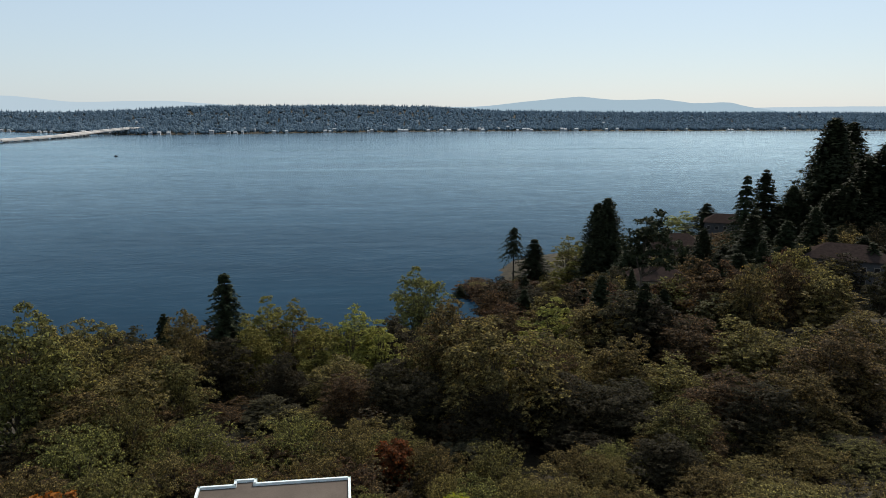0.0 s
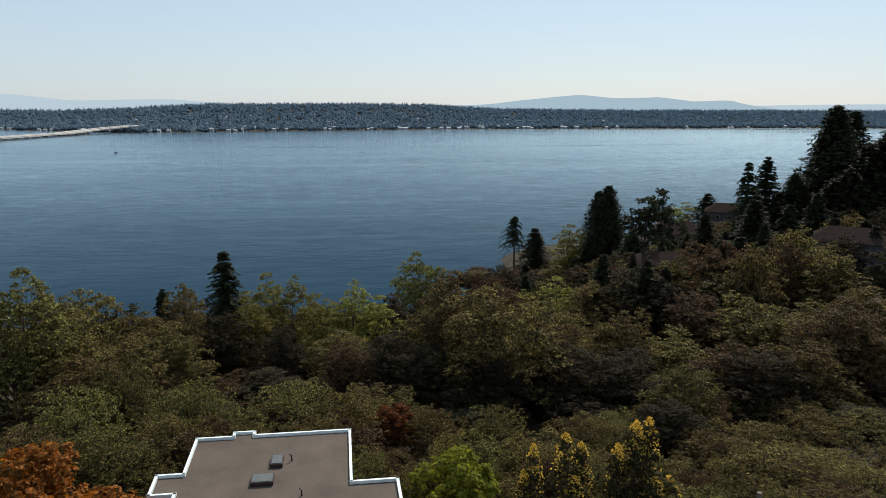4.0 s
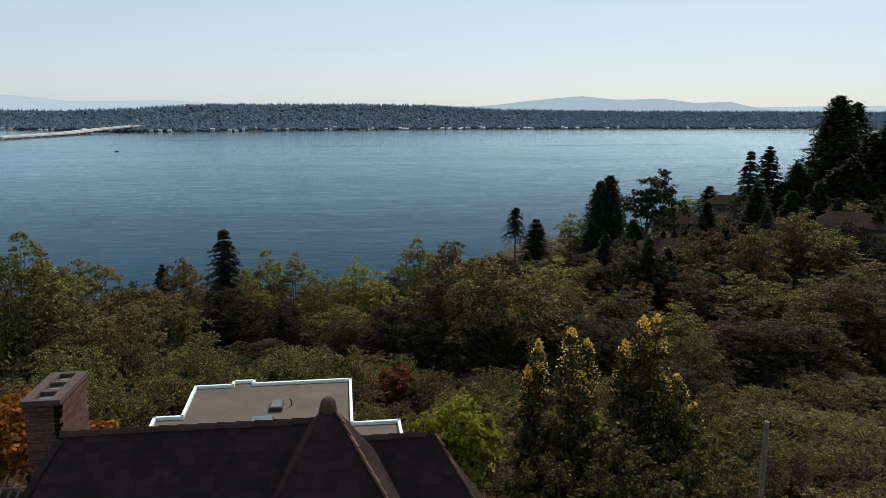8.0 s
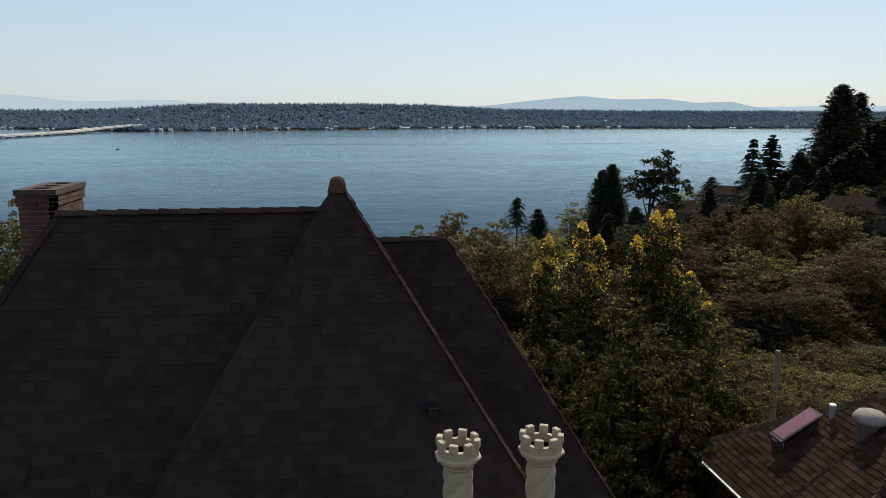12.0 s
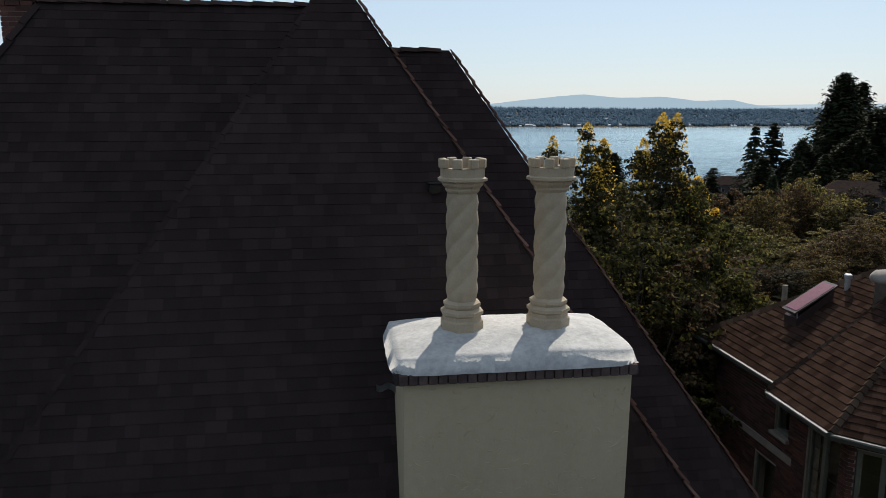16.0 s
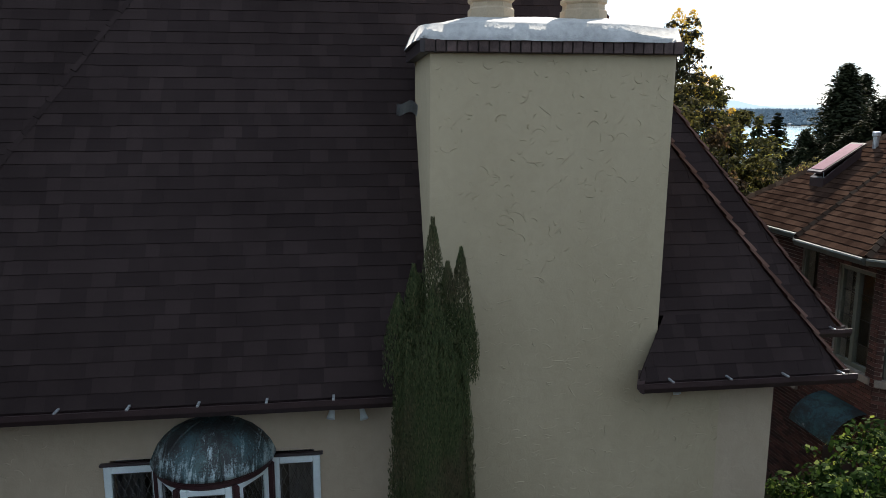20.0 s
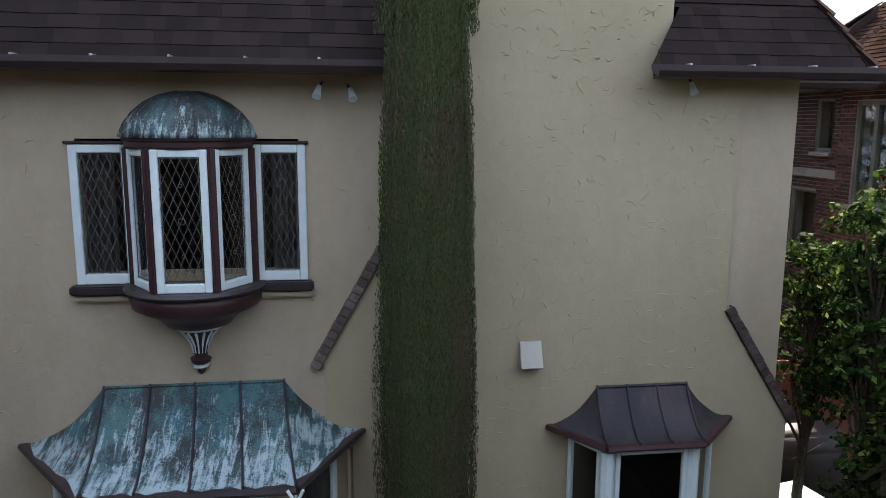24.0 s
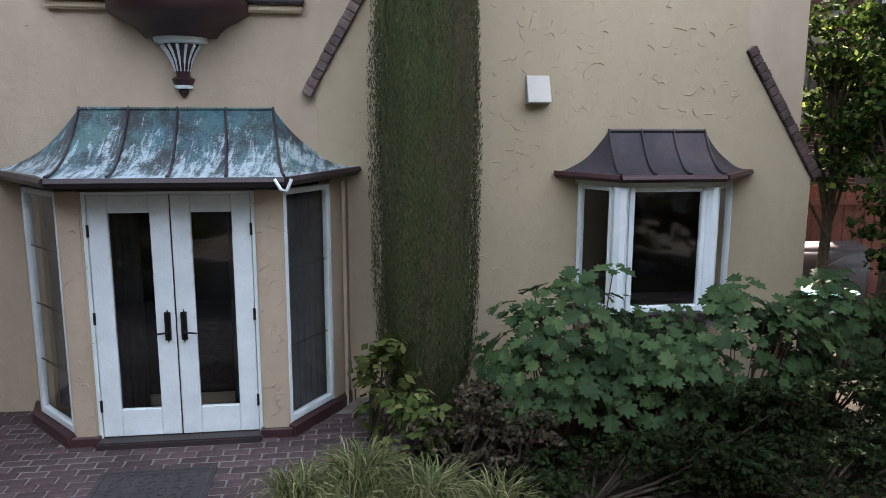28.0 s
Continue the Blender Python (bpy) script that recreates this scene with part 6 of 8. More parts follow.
def brick_wall(a, b, z0, z1, holes, parent, loose=0, seed=1, thick=0.3, material=M_BRICK):
    """Courses of bricks from plan point a to b, outward to the right of a to b; holes: (along0, along1, z0, z1)."""
    a, b = Vector((*a, 0)), Vector((*b, 0))
    d = (b - a).normalized()
    L = (b - a).length
    n = Vector((d.y, -d.x, 0))
    m = Matrix(((d.x, -n.x, 0, a.x), (d.y, -n.y, 0, a.y), (0, 0, 1, 0), (0, 0, 0, 1)))
    gx = sorted({0.0, L, *[h[0] for h in holes], *[h[1] for h in holes]})
    gz = sorted({z0, z1, *[h[2] for h in holes], *[h[3] for h in holes]})
    bm = bmesh.new()
    for i in range(len(gx) - 1):
        for k in range(len(gz) - 1):
            if not any(h[0] <= gx[i] and gx[i + 1] <= h[1] and h[2] <= gz[k] and gz[k + 1] <= h[3] for h in holes):
                box(bm, gx[i], gx[i + 1], 0.0, thick, gz[k], gz[k + 1], m)
    obj("wall_core", bm, M_MORTAR, parent)
    r = random.Random(seed)
    verts, faces, made, k, z = [], [], 0, 0, z0
    F = [(0, 1, 5, 4), (1, 2, 6, 5), (3, 0, 4, 7), (4, 5, 6, 7), (0, 3, 2, 1)]
    while z < z1 - 0.05:
        x = -0.11 if k % 2 else 0.0
        while x < L:
            p, q = max(x, 0), min(x + 0.205, L)
            x += 0.217
            for h in holes:
                if h[2] < z + 0.06 and z < h[3]:
                    if p < h[0] < q:
                        q = h[0]
                    elif p < h[1] < q:
                        p = h[1]
                    elif h[0] <= p and q <= h[1]:
                        q = p
            if q - p < 0.03:
                continue
            o = -0.012 - r.uniform(0, 0.004)
            c = [m @ Vector(v) for v in ((p, o, z), (q, o, z), (q, 0.002, z), (p, 0.002, z), (p, o, z + 0.062), (q, o, z + 0.062), (q, 0.002, z + 0.062), (p, 0.002, z + 0.062))]
            c = [tuple(v) for v in c]
            if made < loose and z > 2.6:
                raw("brick", c, F, material, parent)
                made += 1
            else:
                bse = len(verts)
                verts += c
                faces += [tuple(bse + i for i in f) for f in F]
        z += 0.075
        k += 1
    tagged(raw("brickwork", verts, faces, material_island_brick, parent), kind="stuff")
    return m


kb = Mat("brick_mixed")
material_island_brick = kb.done(kb.hsv(kb.ramp(kb.island(), (0.0, (0.030, 0.016, 0.014)), (0.5, (0.056, 0.026, 0.022)), (1.0, (0.092, 0.040, 0.033))), 0.5, kb.spread(kb.noise(40.0, 4), 0.7, 1.3)), 0.85, 0, kb.noise(70.0, 3), 0.005, 0.6, 0.25)
M_OLIVETRIM = weathered("olive_grey_paint", (0.075, 0.082, 0.066), (0.110, 0.118, 0.098), 5, 60, 0.5, 0, 0.002)

# recessed side wall and the canted bay in front of it
brick_wall((9.15, 16.3), (9.15, 12.75), -0.8, 5.95, [(1.9, 2.75, 2.75, 3.95), (2.55, 3.1, 4.75, 5.8)], nb, 150, 1)
brick_wall((9.15, 12.75), (8.75, 12.45), -0.8, 5.95, [], nb, 40, 2)
brick_wall((8.75, 12.45), (8.75, 10.85), -0.8, 5.95, [(0.42, 1.4, 3.85, 5.7)], nb, 110, 3)
brick_wall((8.75, 10.85), (9.55, 10.1), -0.8, 5.95, [(0.12, 0.98, 3.85, 5.7)], nb, 0, 4)
brick_wall((9.55, 10.1), (15.0, 10.1), -0.8, 5.95, [(0.3, 1.3, 3.85, 5.7)], nb, 0, 5)
for pts in ([(9.15, 16.3), (15.0, 16.3)], [(15.0, 16.3), (15.0, 10.1)]):
    bm = bmesh.new()
    (x0, y0), (x1, y1) = pts
    box(bm, min(x0, x1), max(x0, x1) + 0.1, min(y0, y1), max(y0, y1) + 0.1, -1, 5.95)
    obj("wall", bm, material_island_brick, nb)


def lattice_window(a, b, z0, z1):
    w = thing("leaded_window", "tall dark leaded window in an olive-grey frame", "window", "brick house windows")
    panel(a, b, z0, z1, 0.075, w, M_OLIVETRIM, depth=0.09, bars=3)
    a2, b2 = Vector((*a, 0)), Vector((*b, 0))
    mid = a2.lerp(b2, 0.5)
    d = (b2 - a2).normalized()
    n = Vector((d.y, -d.x, 0))
    bm = bmesh.new()
    box(bm, -0.045, 0.045, -0.012, 0.08, z0 + 0.07, z1 - 0.07, Matrix(((d.x, -n.x, 0, mid.x), (d.y, -n.y, 0, mid.y), (0, 0, 1, 0), (0, 0, 0, 1))))
    obj("middle_post", bm, M_OLIVETRIM, w)
    bm = bmesh.new()
    L = (b2 - a2).length
    box(bm, -L / 2 - 0.12, L / 2 + 0.12, -0.09, 0.1, z0 - 0.13, z0 - 0.005, Matrix(((d.x, -n.x, 0, mid.x), (d.y, -n.y, 0, mid.y), (0, 0, 1, 0), (0, 0, 0, 1))))
    obj("window_sill", bm, M_STONE, w)


lattice_window((8.79, 12.03), (8.79, 11.05), 3.85, 5.70)
lattice_window((8.79 + 0.08, 10.78), (9.50, 10.2), 3.85, 5.70)
lattice_window((9.85, 10.14), (10.85, 10.14), 3.85, 5.70)
sw = thing("narrow_window", "narrow olive-grey framed window in brick", "window")
panel((9.19, 13.75), (9.19, 13.2), 4.75, 5.80, 0.06, sw, M_OLIVETRIM, depth=0.09)
obj("window_sill", rbox(9.05, 9.25, 13.15, 13.80, 4.66, 4.74, 0.01, 1), M_STONE, sw)
lw = thing("stair_window", "dark window under a pale stone lintel", "window")
panel((9.19, 14.4), (9.19, 13.55), 2.75, 3.95, 0.05, lw, M_OLIVETRIM, depth=0.09)
obj("lintel", rbox(9.11, 9.25, 12.80, 16.2, 4.22, 4.40, 0.01, 1), M_STONE, lw)
obj("window_sill", rbox(9.07, 9.25, 13.5, 14.45, 2.62, 2.74, 0.01, 1), M_STONE, lw)
bm = bmesh.new()
prism(bm, [(9.45, 10.5, 2.2), (14.8, 10.5, 2.2), (14.8, 16.0, 2.2), (9.45, 16.0, 2.2)], (0, 0, 0.02))
obj("inner_floor", bm, M_UNLIT_ROOM, nb)
# solid near-black block, added to keep the windows dark
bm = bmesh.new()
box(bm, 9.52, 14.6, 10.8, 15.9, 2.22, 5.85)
obj("inner_walls", bm, M_UNLIT_ROOM, nb)

# little copper hood over the side door
hood = thing("door_hood", "small green copper hood over the side door", "door hood")
bm = bmesh.new()
for i in range(9):
    t = i / 8
    for j in range(2):
        bm.verts.new((8.78 - 0.75 * math.sin(t * 1.45), 12.1 - 1.2 * j, 2.55 + 0.62 * math.cos(t * 1.45)))
bm.verts.ensure_lookup_table()
for i in range(8):
    bm.faces.new([bm.verts[k] for k in (2 * i, 2 * i + 1, 2 * i + 3, 2 * i + 2)])
bmesh.ops.solidify(bm, geom=bm.faces[:], thickness=0.03)
obj("sheet", bm, M_COPPER, hood)
obj("side_door", rbox(8.70, 8.74, 11.05, 11.95, 0.0, 2.1, 0.01, 1), M_DARKTRIM, hood, "dark side door")

# shake roofs
EA = [(8.78, 16.75), (8.78, 13.05), (8.34, 12.75), (8.30, 10.75), (9.25, 9.72), (15.2, 9.72)]
RZ = NE + SL * 4.1
faces_nb = {
    "west": [(8.78, 16.75, NE), (8.78, 12.9, NE), (12.9, 12.9, RZ), (12.9, 12.95, RZ)],
    "north": [(15.2, 16.75, NE), (8.78, 16.75, NE), (12.9, 12.95, RZ), (15.2, 12.95, RZ)],
    "bay_side": [(8.34, 12.85, NE), (8.30, 10.75, NE), (11.75, 12.3, NE + SL * 3.3), (11.9, 12.95, NE + SL * 3.3)],
    "bay_cant": [(8.30, 10.75, NE), (9.25, 9.72, NE), (11.75, 12.3, NE + SL * 3.3)],
    "front": [(9.25, 9.72, NE), (15.2, 9.72, NE), (15.2, 12.3, NE + SL * 3.3), (11.75, 12.3, NE + SL * 3.3)],
    "top": [(11.75, 12.3, NE + SL * 3.3), (15.2, 12.3, NE + SL * 3.3), (15.2, 12.95, RZ), (12.9, 12.95, RZ)],
    "fill": [(11.75, 12.3, NE + SL * 3.3), (12.9, 12.95, RZ), (11.9, 12.95, NE + SL * 3.3)],
}
for k, pts in faces_nb.items():
    bm = bmesh.new()
    vs = [bm.verts.new(p) for p in pts]
    bm.faces.new(vs)
    bmesh.ops.recalc_face_normals(bm, faces=bm.faces[:])
    bm.faces.ensure_lookup_table()
    if bm.faces[0].normal.z < 0:
        bmesh.ops.reverse_faces(bm, faces=bm.faces[:])
    bmesh.ops.solidify(bm, geom=bm.faces[:], thickness=0.06)
    obj("roof_deck", bm, M_SHAKE, nb)
shingles("west_shake_cover", faces_nb["west"], nb, M_SHAKE, 0.155, (0.12, 0.21), 0.020, 0, 11, 0.005)
shingles("north_shake_cover", faces_nb["north"], nb, M_SHAKE, 0.155, (0.12, 0.21), 0.020, 0, 12, 0.005)
shingles("bay_shake_cover", faces_nb["bay_side"], nb, M_SHAKE, 0.155, (0.12, 0.21), 0.020, 0, 13, 0.005)
shingles("cant_shake_cover", faces_nb["bay_cant"], nb, M_SHAKE, 0.155, (0.12, 0.21), 0.020, 0, 14, 0.005)
shingles("front_shake_cover", faces_nb["front"], nb, M_SHAKE, 0.155, (0.12, 0.21), 0.020, 0, 15, 0.005)
M_SHAKECAP = shingle_mat("shake_cap", (0.034, 0.023, 0.017), (0.055, 0.038, 0.028), (0.075, 0.053, 0.038))
for a, b in (((8.36, 12.8, NE + 0.03), (11.9, 12.95, NE + SL * 3.35)), ((8.30, 10.75, NE), (11.75, 12.3, NE + SL * 3.3)), ((9.25, 9.72, NE), (11.75, 12.3, NE + SL * 3.3)), ((8.78, 16.75, NE), (12.9, 12.95, RZ))):
    hip_caps(a, b, nb, M_SHAKECAP, 0.17, 0.13, 15)
M_NBGUT = weathered("pale_gutter", (0.075, 0.082, 0.076), (0.130, 0.138, 0.128), 4, 60, 0.35, 0.3, 0.001)
for (xa, ya), (xb, yb) in zip(EA, EA[1:]):
    bm = bmesh.new()
    a, b = Vector((xa, ya, NE - 0.02)), Vector((xb, yb, NE - 0.02))
    d = (b - a).normalized()
    out = Vector((d.y, -d.x, 0))
    if out.x > 0.3:
        out = -out
    prism(bm, [a + out * 0.02, a + out * 0.11, a + out * 0.12 + Vector((0, 0, -0.03)), a + out * 0.07 + Vector((0, 0, -0.12)), a - out * 0.02 + Vector((0, 0, -0.12))], b - a)
    obj("gutter", bm, M_NBGUT, nb)
bm = bmesh.new()
prism(bm, [(x + (0.02 if x < 9 else 0), y, NE - 0.13) for x, y in EA] + [(15.2, 16.75, NE - 0.13)], (0, 0, 0.05))
obj("soffit", bm, M_OLIVETRIM, nb)

# open roof light, vent pipe and round vent on the shakes
rl = thing("roof_light", "roof light propped open, showing a pinkish pane", "skylight")
zr = lambda x: NE + SL * (x - 8.78)
for x0, x1, y0, y1 in ((9.85, 10.70, 14.32, 14.36), (9.85, 10.70, 14.74, 14.78), (9.85, 9.90, 14.36, 14.74), (10.65, 10.70, 14.36, 14.74)):
    bm = bmesh.new()
    prism(bm, [(x0, y0, zr(x0) - 0.05), (x1, y0, zr(x1) - 0.05), (x1, y0, zr(x1) + 0.20), (x0, y0, zr(x0) + 0.20)], (0, y1 - y0, 0))
    obj("curb", bm, M_GUTTER, rl)
M_PINK = weathered("pink_blind", (0.14, 0.058, 0.085), (0.21, 0.090, 0.125), 3, 30, 0.6, 0, 0.001, 0.1)
slab = lambda x0, x1, y0, y1, lo, hi, th: [(x0, y0, zr(x0) + lo), (x1, y0, zr(x1) + hi), (x1, y0, zr(x1) + hi + th), (x0, y0, zr(x0) + lo + th)]
bm = bmesh.new()
prism(bm, slab(9.78, 10.78, 14.30, 14.80, 0.36, 0.22, 0.04), (0, 0.50, 0))
obj("sash", bm, M_GUTTER, rl)
bm = bmesh.new()
prism(bm, slab(9.84, 10.72, 14.34, 14.76, 0.396, 0.272, 0.008), (0, 0.42, 0))
obj("pane", bm, M_PINK, rl, "pinkish pane")
bm = bmesh.new()
tube(bm, [(9.88, 14.34, zr(9.88) + 0.15), (9.85, 14.33, zr(9.85) + 0.36)], 0.012, 6)
obj("prop", bm, M_ZINC, rl)
vp = thing("vent_pipe", "grey metal roof vent pipe", "vent pipe")
bm = bmesh.new()
lathe(bm, [(0.06, 7.5), (0.06, 7.98), (0.085, 7.99), (0.085, 8.07), (0.06, 8.09)], 11.0, 14.3, 14)
obj("pipe", bm, M_ZINC, vp)
tb = thing("round_vent", "round pale metal roof vent", "roof vent")
bm = bmesh.new()
lathe(bm, [(0.22, 7.6), (0.22, 8.14), (0.30, 8.16), (0.34, 8.22), (0.33, 8.30), (0.26, 8.39), (0.10, 8.43)], 11.0, 13.1, 20)
obj("cowl", bm, M_STONE, tb, smooth=True)

# ---- flat-roofed house below the slope ----
fh = thing("flat_roof_house", "low house with brown flat roof and white roof edge", "house")
outline = [(0.45, 47.2), (-5.9, 47.2), (-5.9, 47.8), (-7.2, 47.8), (-7.2, 47.15), (-9.55, 47.15), (-9.45, 42.25), (-11.0, 42.25), (-10.9, 39.9), (-9.5, 39.9), (-9.5, 34.9), (3.15, 34.9), (3.12, 39.95), (0.42, 39.95)]
bm = bmesh.new()
prism(bm, [(x, y, 0.52) for x, y in outline], (0, 0, 0.04))
obj("roof_felt", bm, M_FLATROOF, fh)
for (xa, ya), (xb, yb) in zip(outline, outline[1:] + outline[:1]):
    bm = bmesh.new()
    a, b = Vector((xa, ya, 0.45)), Vector((xb, yb, 0.45))
    d = (b - a).normalized() * 0.1
    n = Vector((d.y, -d.x, 0)).normalized() * 0.085
    prism(bm, [a - d - n, b + d - n, b + d + n, a - d + n], (0, 0, 0.30))
    obj("roof_edge", bm, M_WHITE, fh)
    bm = bmesh.new()
    prism(bm, [a + n * 0.2 - Vector((0, 0, 9)), b + n * 0.2 - Vector((0, 0, 9)), b - n * 2 - Vector((0, 0, 9)), a - n * 2 - Vector((0, 0, 9))], (0, 0, 8.99))
    obj("wall", bm, M_STUCCO, fh)
for x, y, w, d in ((-4.07, 43.2, 0.75, 1.3), (-4.74, 40.9, 1.3, 1.1), (-1.99, 37.5, 1.4, 0.9)):
    s = thing("flat_skylight", "raised skylight on the flat roof", "skylight", "skylights on the flat roof")
    obj("curb", rbox(x - w / 2, x + w / 2, y - d / 2, y + d / 2, 0.55, 0.82, 0.02, 1), M_GUTTER, s)
    obj("pane", rbox(x - w / 2 + 0.07, x + w / 2 - 0.07, y - d / 2 + 0.07, y + d / 2 - 0.07, 0.815, 0.85, 0.01, 1), M_NBGUT, s)
for x, y in ((-3.2, 43.4), (-2.4, 39.0)):
    s = thing("roof_pipe", "thin dark pipe on the flat roof", "vent pipe", "pipes on the flat roof")
    bm = bmesh.new()
    tube(bm, [(x, y, 0.55), (x, y, 0.95), (x - 0.12, y, 1.02)], 0.05, 8)
    obj("pipe", bm, M_GUTTER, s)


# ---- houses among the trees on the spur ----
def slope_house(x, y, z, w, d, h, turn, mat_wall, mat_roof, label, storeys=2):
    t = thing("slope_house", label, "house", "houses on the spur", at=(x, y, z))
    t.rotation_euler = (0, 0, radians(turn))
    bm = bmesh.new()
    box(bm, -w / 2, w / 2, -d / 2, d / 2, -4, h)
    obj("wall", bm, mat_wall, t)
    bm = bmesh.new()
    hip_solid(bm, [(-w / 2 - 0.6, -d / 2 - 0.6), (w / 2 + 0.6, -d / 2 - 0.6), (w / 2 + 0.6, d / 2 + 0.6), (-w / 2 - 0.6, d / 2 + 0.6)], [(-w / 4, 0, h + d * 0.28), (w / 4, 0, h + d * 0.28)], h)
    obj("roof", bm, mat_roof, t)
    for s in range(storeys):
        n = max(2, int(w / 2.4))
        for i in range(n):
            xx = -w / 2 + w * (i + 0.5) / n
            zz = h - 1.9 - s * 2.8
            f = obj("window", rbox(xx - 0.62, xx + 0.62, -d / 2 - 0.06, -d / 2 + 0.02, zz - 0.75, zz + 0.75, 0.02, 1), M_STONE, t)
            obj("pane", rbox(xx - 0.5, xx + 0.5, -d / 2 - 0.075, -d / 2 - 0.062, zz - 0.62, zz + 0.62, 0.005, 1), M_BLACK, f)
    return t


M_TAN = weathered("tan_render", (0.085, 0.060, 0.048), (0.13, 0.092, 0.074), 1, 12, 0.9, 0, 0.01, 0.2)
M_GREYWALL = weathered("grey_siding", (0.045, 0.045, 0.048), (0.08, 0.08, 0.083), 1, 12, 0.8, 0, 0.01, 0.2)
M_TILE = weathered("brown_roof", (0.024, 0.018, 0.016), (0.044, 0.032, 0.028), 1.5, 10, 0.97, 0, 0.02, 0.0)
slope_house(104, 215, -20.0, 15, 11, 5.5, -20, M_TAN, M_TILE, "tan house with brown hip roof among dark trees")
slope_house(140, 250, -19.5, 14, 10, 6.0, -30, M_GREYWALL, M_TILE, "grey house with brown roof behind firs")
slope_house(110, 145, -11.0, 15, 10, 5.5, -38, M_GREYWALL, M_TILE, "shaded grey house with white windows among trees")
slope_house(76, 165, -17.5, 13, 9, 4.0, -15, M_STONE, M_TILE, "low pale house hidden among trees", 1)

# utility pole
up = thing("utility_pole", "pale weathered wooden pole among shrubs", "pole", at=(19.8, 30.0, float(height(19.8, 30.0))))
bm = bmesh.new()
tube(bm, [(0, 0, -0.5), (0, 0, 3.9 - float(height(19.8, 30.0)))], [0.16, 0.12], 12)
M_POLE = weathered("grey_wood", (0.11, 0.090, 0.068), (0.20, 0.168, 0.130), 2, 30, 0.9, 0, 0.004, 0.15)
obj("post", bm, M_POLE, up)
# leaning side rail of the terrace left of the main roof
tr = thing("roof_trellis", "old slatted wooden trellis beside the chimney", "trellis")
for i in range(7):
    bm = bmesh.new()
    tube(bm, [(-6.9 + i * 0.16, 12.6, 10.5), (-6.55 + i * 0.16, 13.3, 11.6)], 0.022, 5)
    obj("slat", bm, M_POLE, tr)
for k in (0.15, 0.8):
    bm = bmesh.new()
    tube(bm, [(-6.9 + 0.35 * k, 12.6 + 0.7 * k, 10.5 + 1.1 * k), (-5.9 + 0.35 * k, 12.6 + 0.7 * k, 10.5 + 1.1 * k)], 0.022, 5)
    obj("rail", bm, M_POLE, tr)


# ---- garden ----
M_PAVER = weathered("paver_brick", (0.046, 0.030, 0.031), (0.088, 0.058, 0.058), 8, 60, 0.8, 0, 0.006, 0.3, vary=0.3)
M_JOINT = weathered("sandy_joint", (0.13, 0.12, 0.105), (0.22, 0.20, 0.175), 6, 60, 0.95, 0, 0.004, 0.1)
M_RUBBER = weathered("worn_rubber", (0.026, 0.023, 0.024), (0.046, 0.040, 0.041), 8, 60, 0.8, 0, 0.002)
M_UNSEEN_GROUND = weathered("dark_unseen_ground", (0.035, 0.035, 0.034), (0.065, 0.064, 0.060), 0.6, 8, 0.9, 0, 0.01, 0.2)
bm = bmesh.new()
box(bm, -5.5, 0.1, 2.0, WALL, -0.10, 0.015)
tagged(obj("pavement", bm, M_JOINT), "worn brick paving in front of the doors", "paving", kind="structure")
pav = bpy.data.objects["pavement"]
mesh_p = None
n = 0
for j in range(35):
    y = 6.614 - j * 0.108
    for i in range(26):
        x = -5.35 + i * 0.212 + (0.106 if j % 2 else 0)
        if x > -0.02 or (x > -0.75 and y < 5.2) or (-2.75 < x < -0.85 and y > 5.76) or (x > -3.1 and y > 6.2) or n >= 540:
            continue
        if mesh_p is None:
            pb = rbox(-0.1, 0.1, -0.0485, 0.0485, -0.03, 0.022, 0.008, 1)
            o = obj("paver", pb, M_PAVER, pav)
            mesh_p = o.data
        else:
            o = new("paver", mesh_p)
            o.parent = pav
        o.location = (x, y, 0.0 + rc.uniform(-0.004, 0.004))
        o.rotation_euler = (rc.uniform(-0.012, 0.012), rc.uniform(-0.012, 0.012), rc.uniform(-0.012, 0.012))
        n += 1
bm = bmesh.new()
box(bm, 0.1, 5.2, 2.0, BREAST + 0.2, -0.12, 0.03)
tagged(obj("flower_bed", bm, M_SOIL), "dark garden bed below the wall", "garden bed", kind="structure")
# unseen forecourt, added and coloured dark so that the panes reflect little
bm = bmesh.new()
box(bm, -14, 16, -6.5, 2.0, -0.14, 0.012)
tagged(obj("forecourt", bm, M_UNSEEN_GROUND), "dark ground out of view before the house, added for pane reflections", "paving", kind="structure")

mat_ob = thing("door_mat", "black rubber door mat with scrolled pattern on the paving", "door mat")
obj("mat_base", rbox(-2.28, -1.42, 4.66, 5.26, 0.026, 0.040, 0.008, 1), M_RUBBER, mat_ob)
for (x0, x1, y0, y1) in ((-2.26, -1.44, 4.68, 4.71), (-2.26, -1.44, 5.21, 5.24), (-2.26, -2.23, 4.71, 5.21), (-1.47, -1.44, 4.71, 5.21), (-2.20, -1.50, 4.74, 4.755), (-2.20, -1.50, 5.165, 5.18)):
    obj("border", rbox(x0, x1, y0, y1, 0.036, 0.048, 0.004, 1), M_RUBBER, mat_ob)
for i in range(7):
    for j in range(4):
        bm = bmesh.new()
        cx, cy = -2.13 + i * 0.093, 4.80 + j * 0.106
        tube(bm, [(cx + 0.034 * math.cos(a), cy + 0.034 * math.sin(a), 0.042) for a in [k * 0.75 + (i + j) for k in range(7)]], 0.006, 5)
        obj("scroll", bm, M_RUBBER, mat_ob)


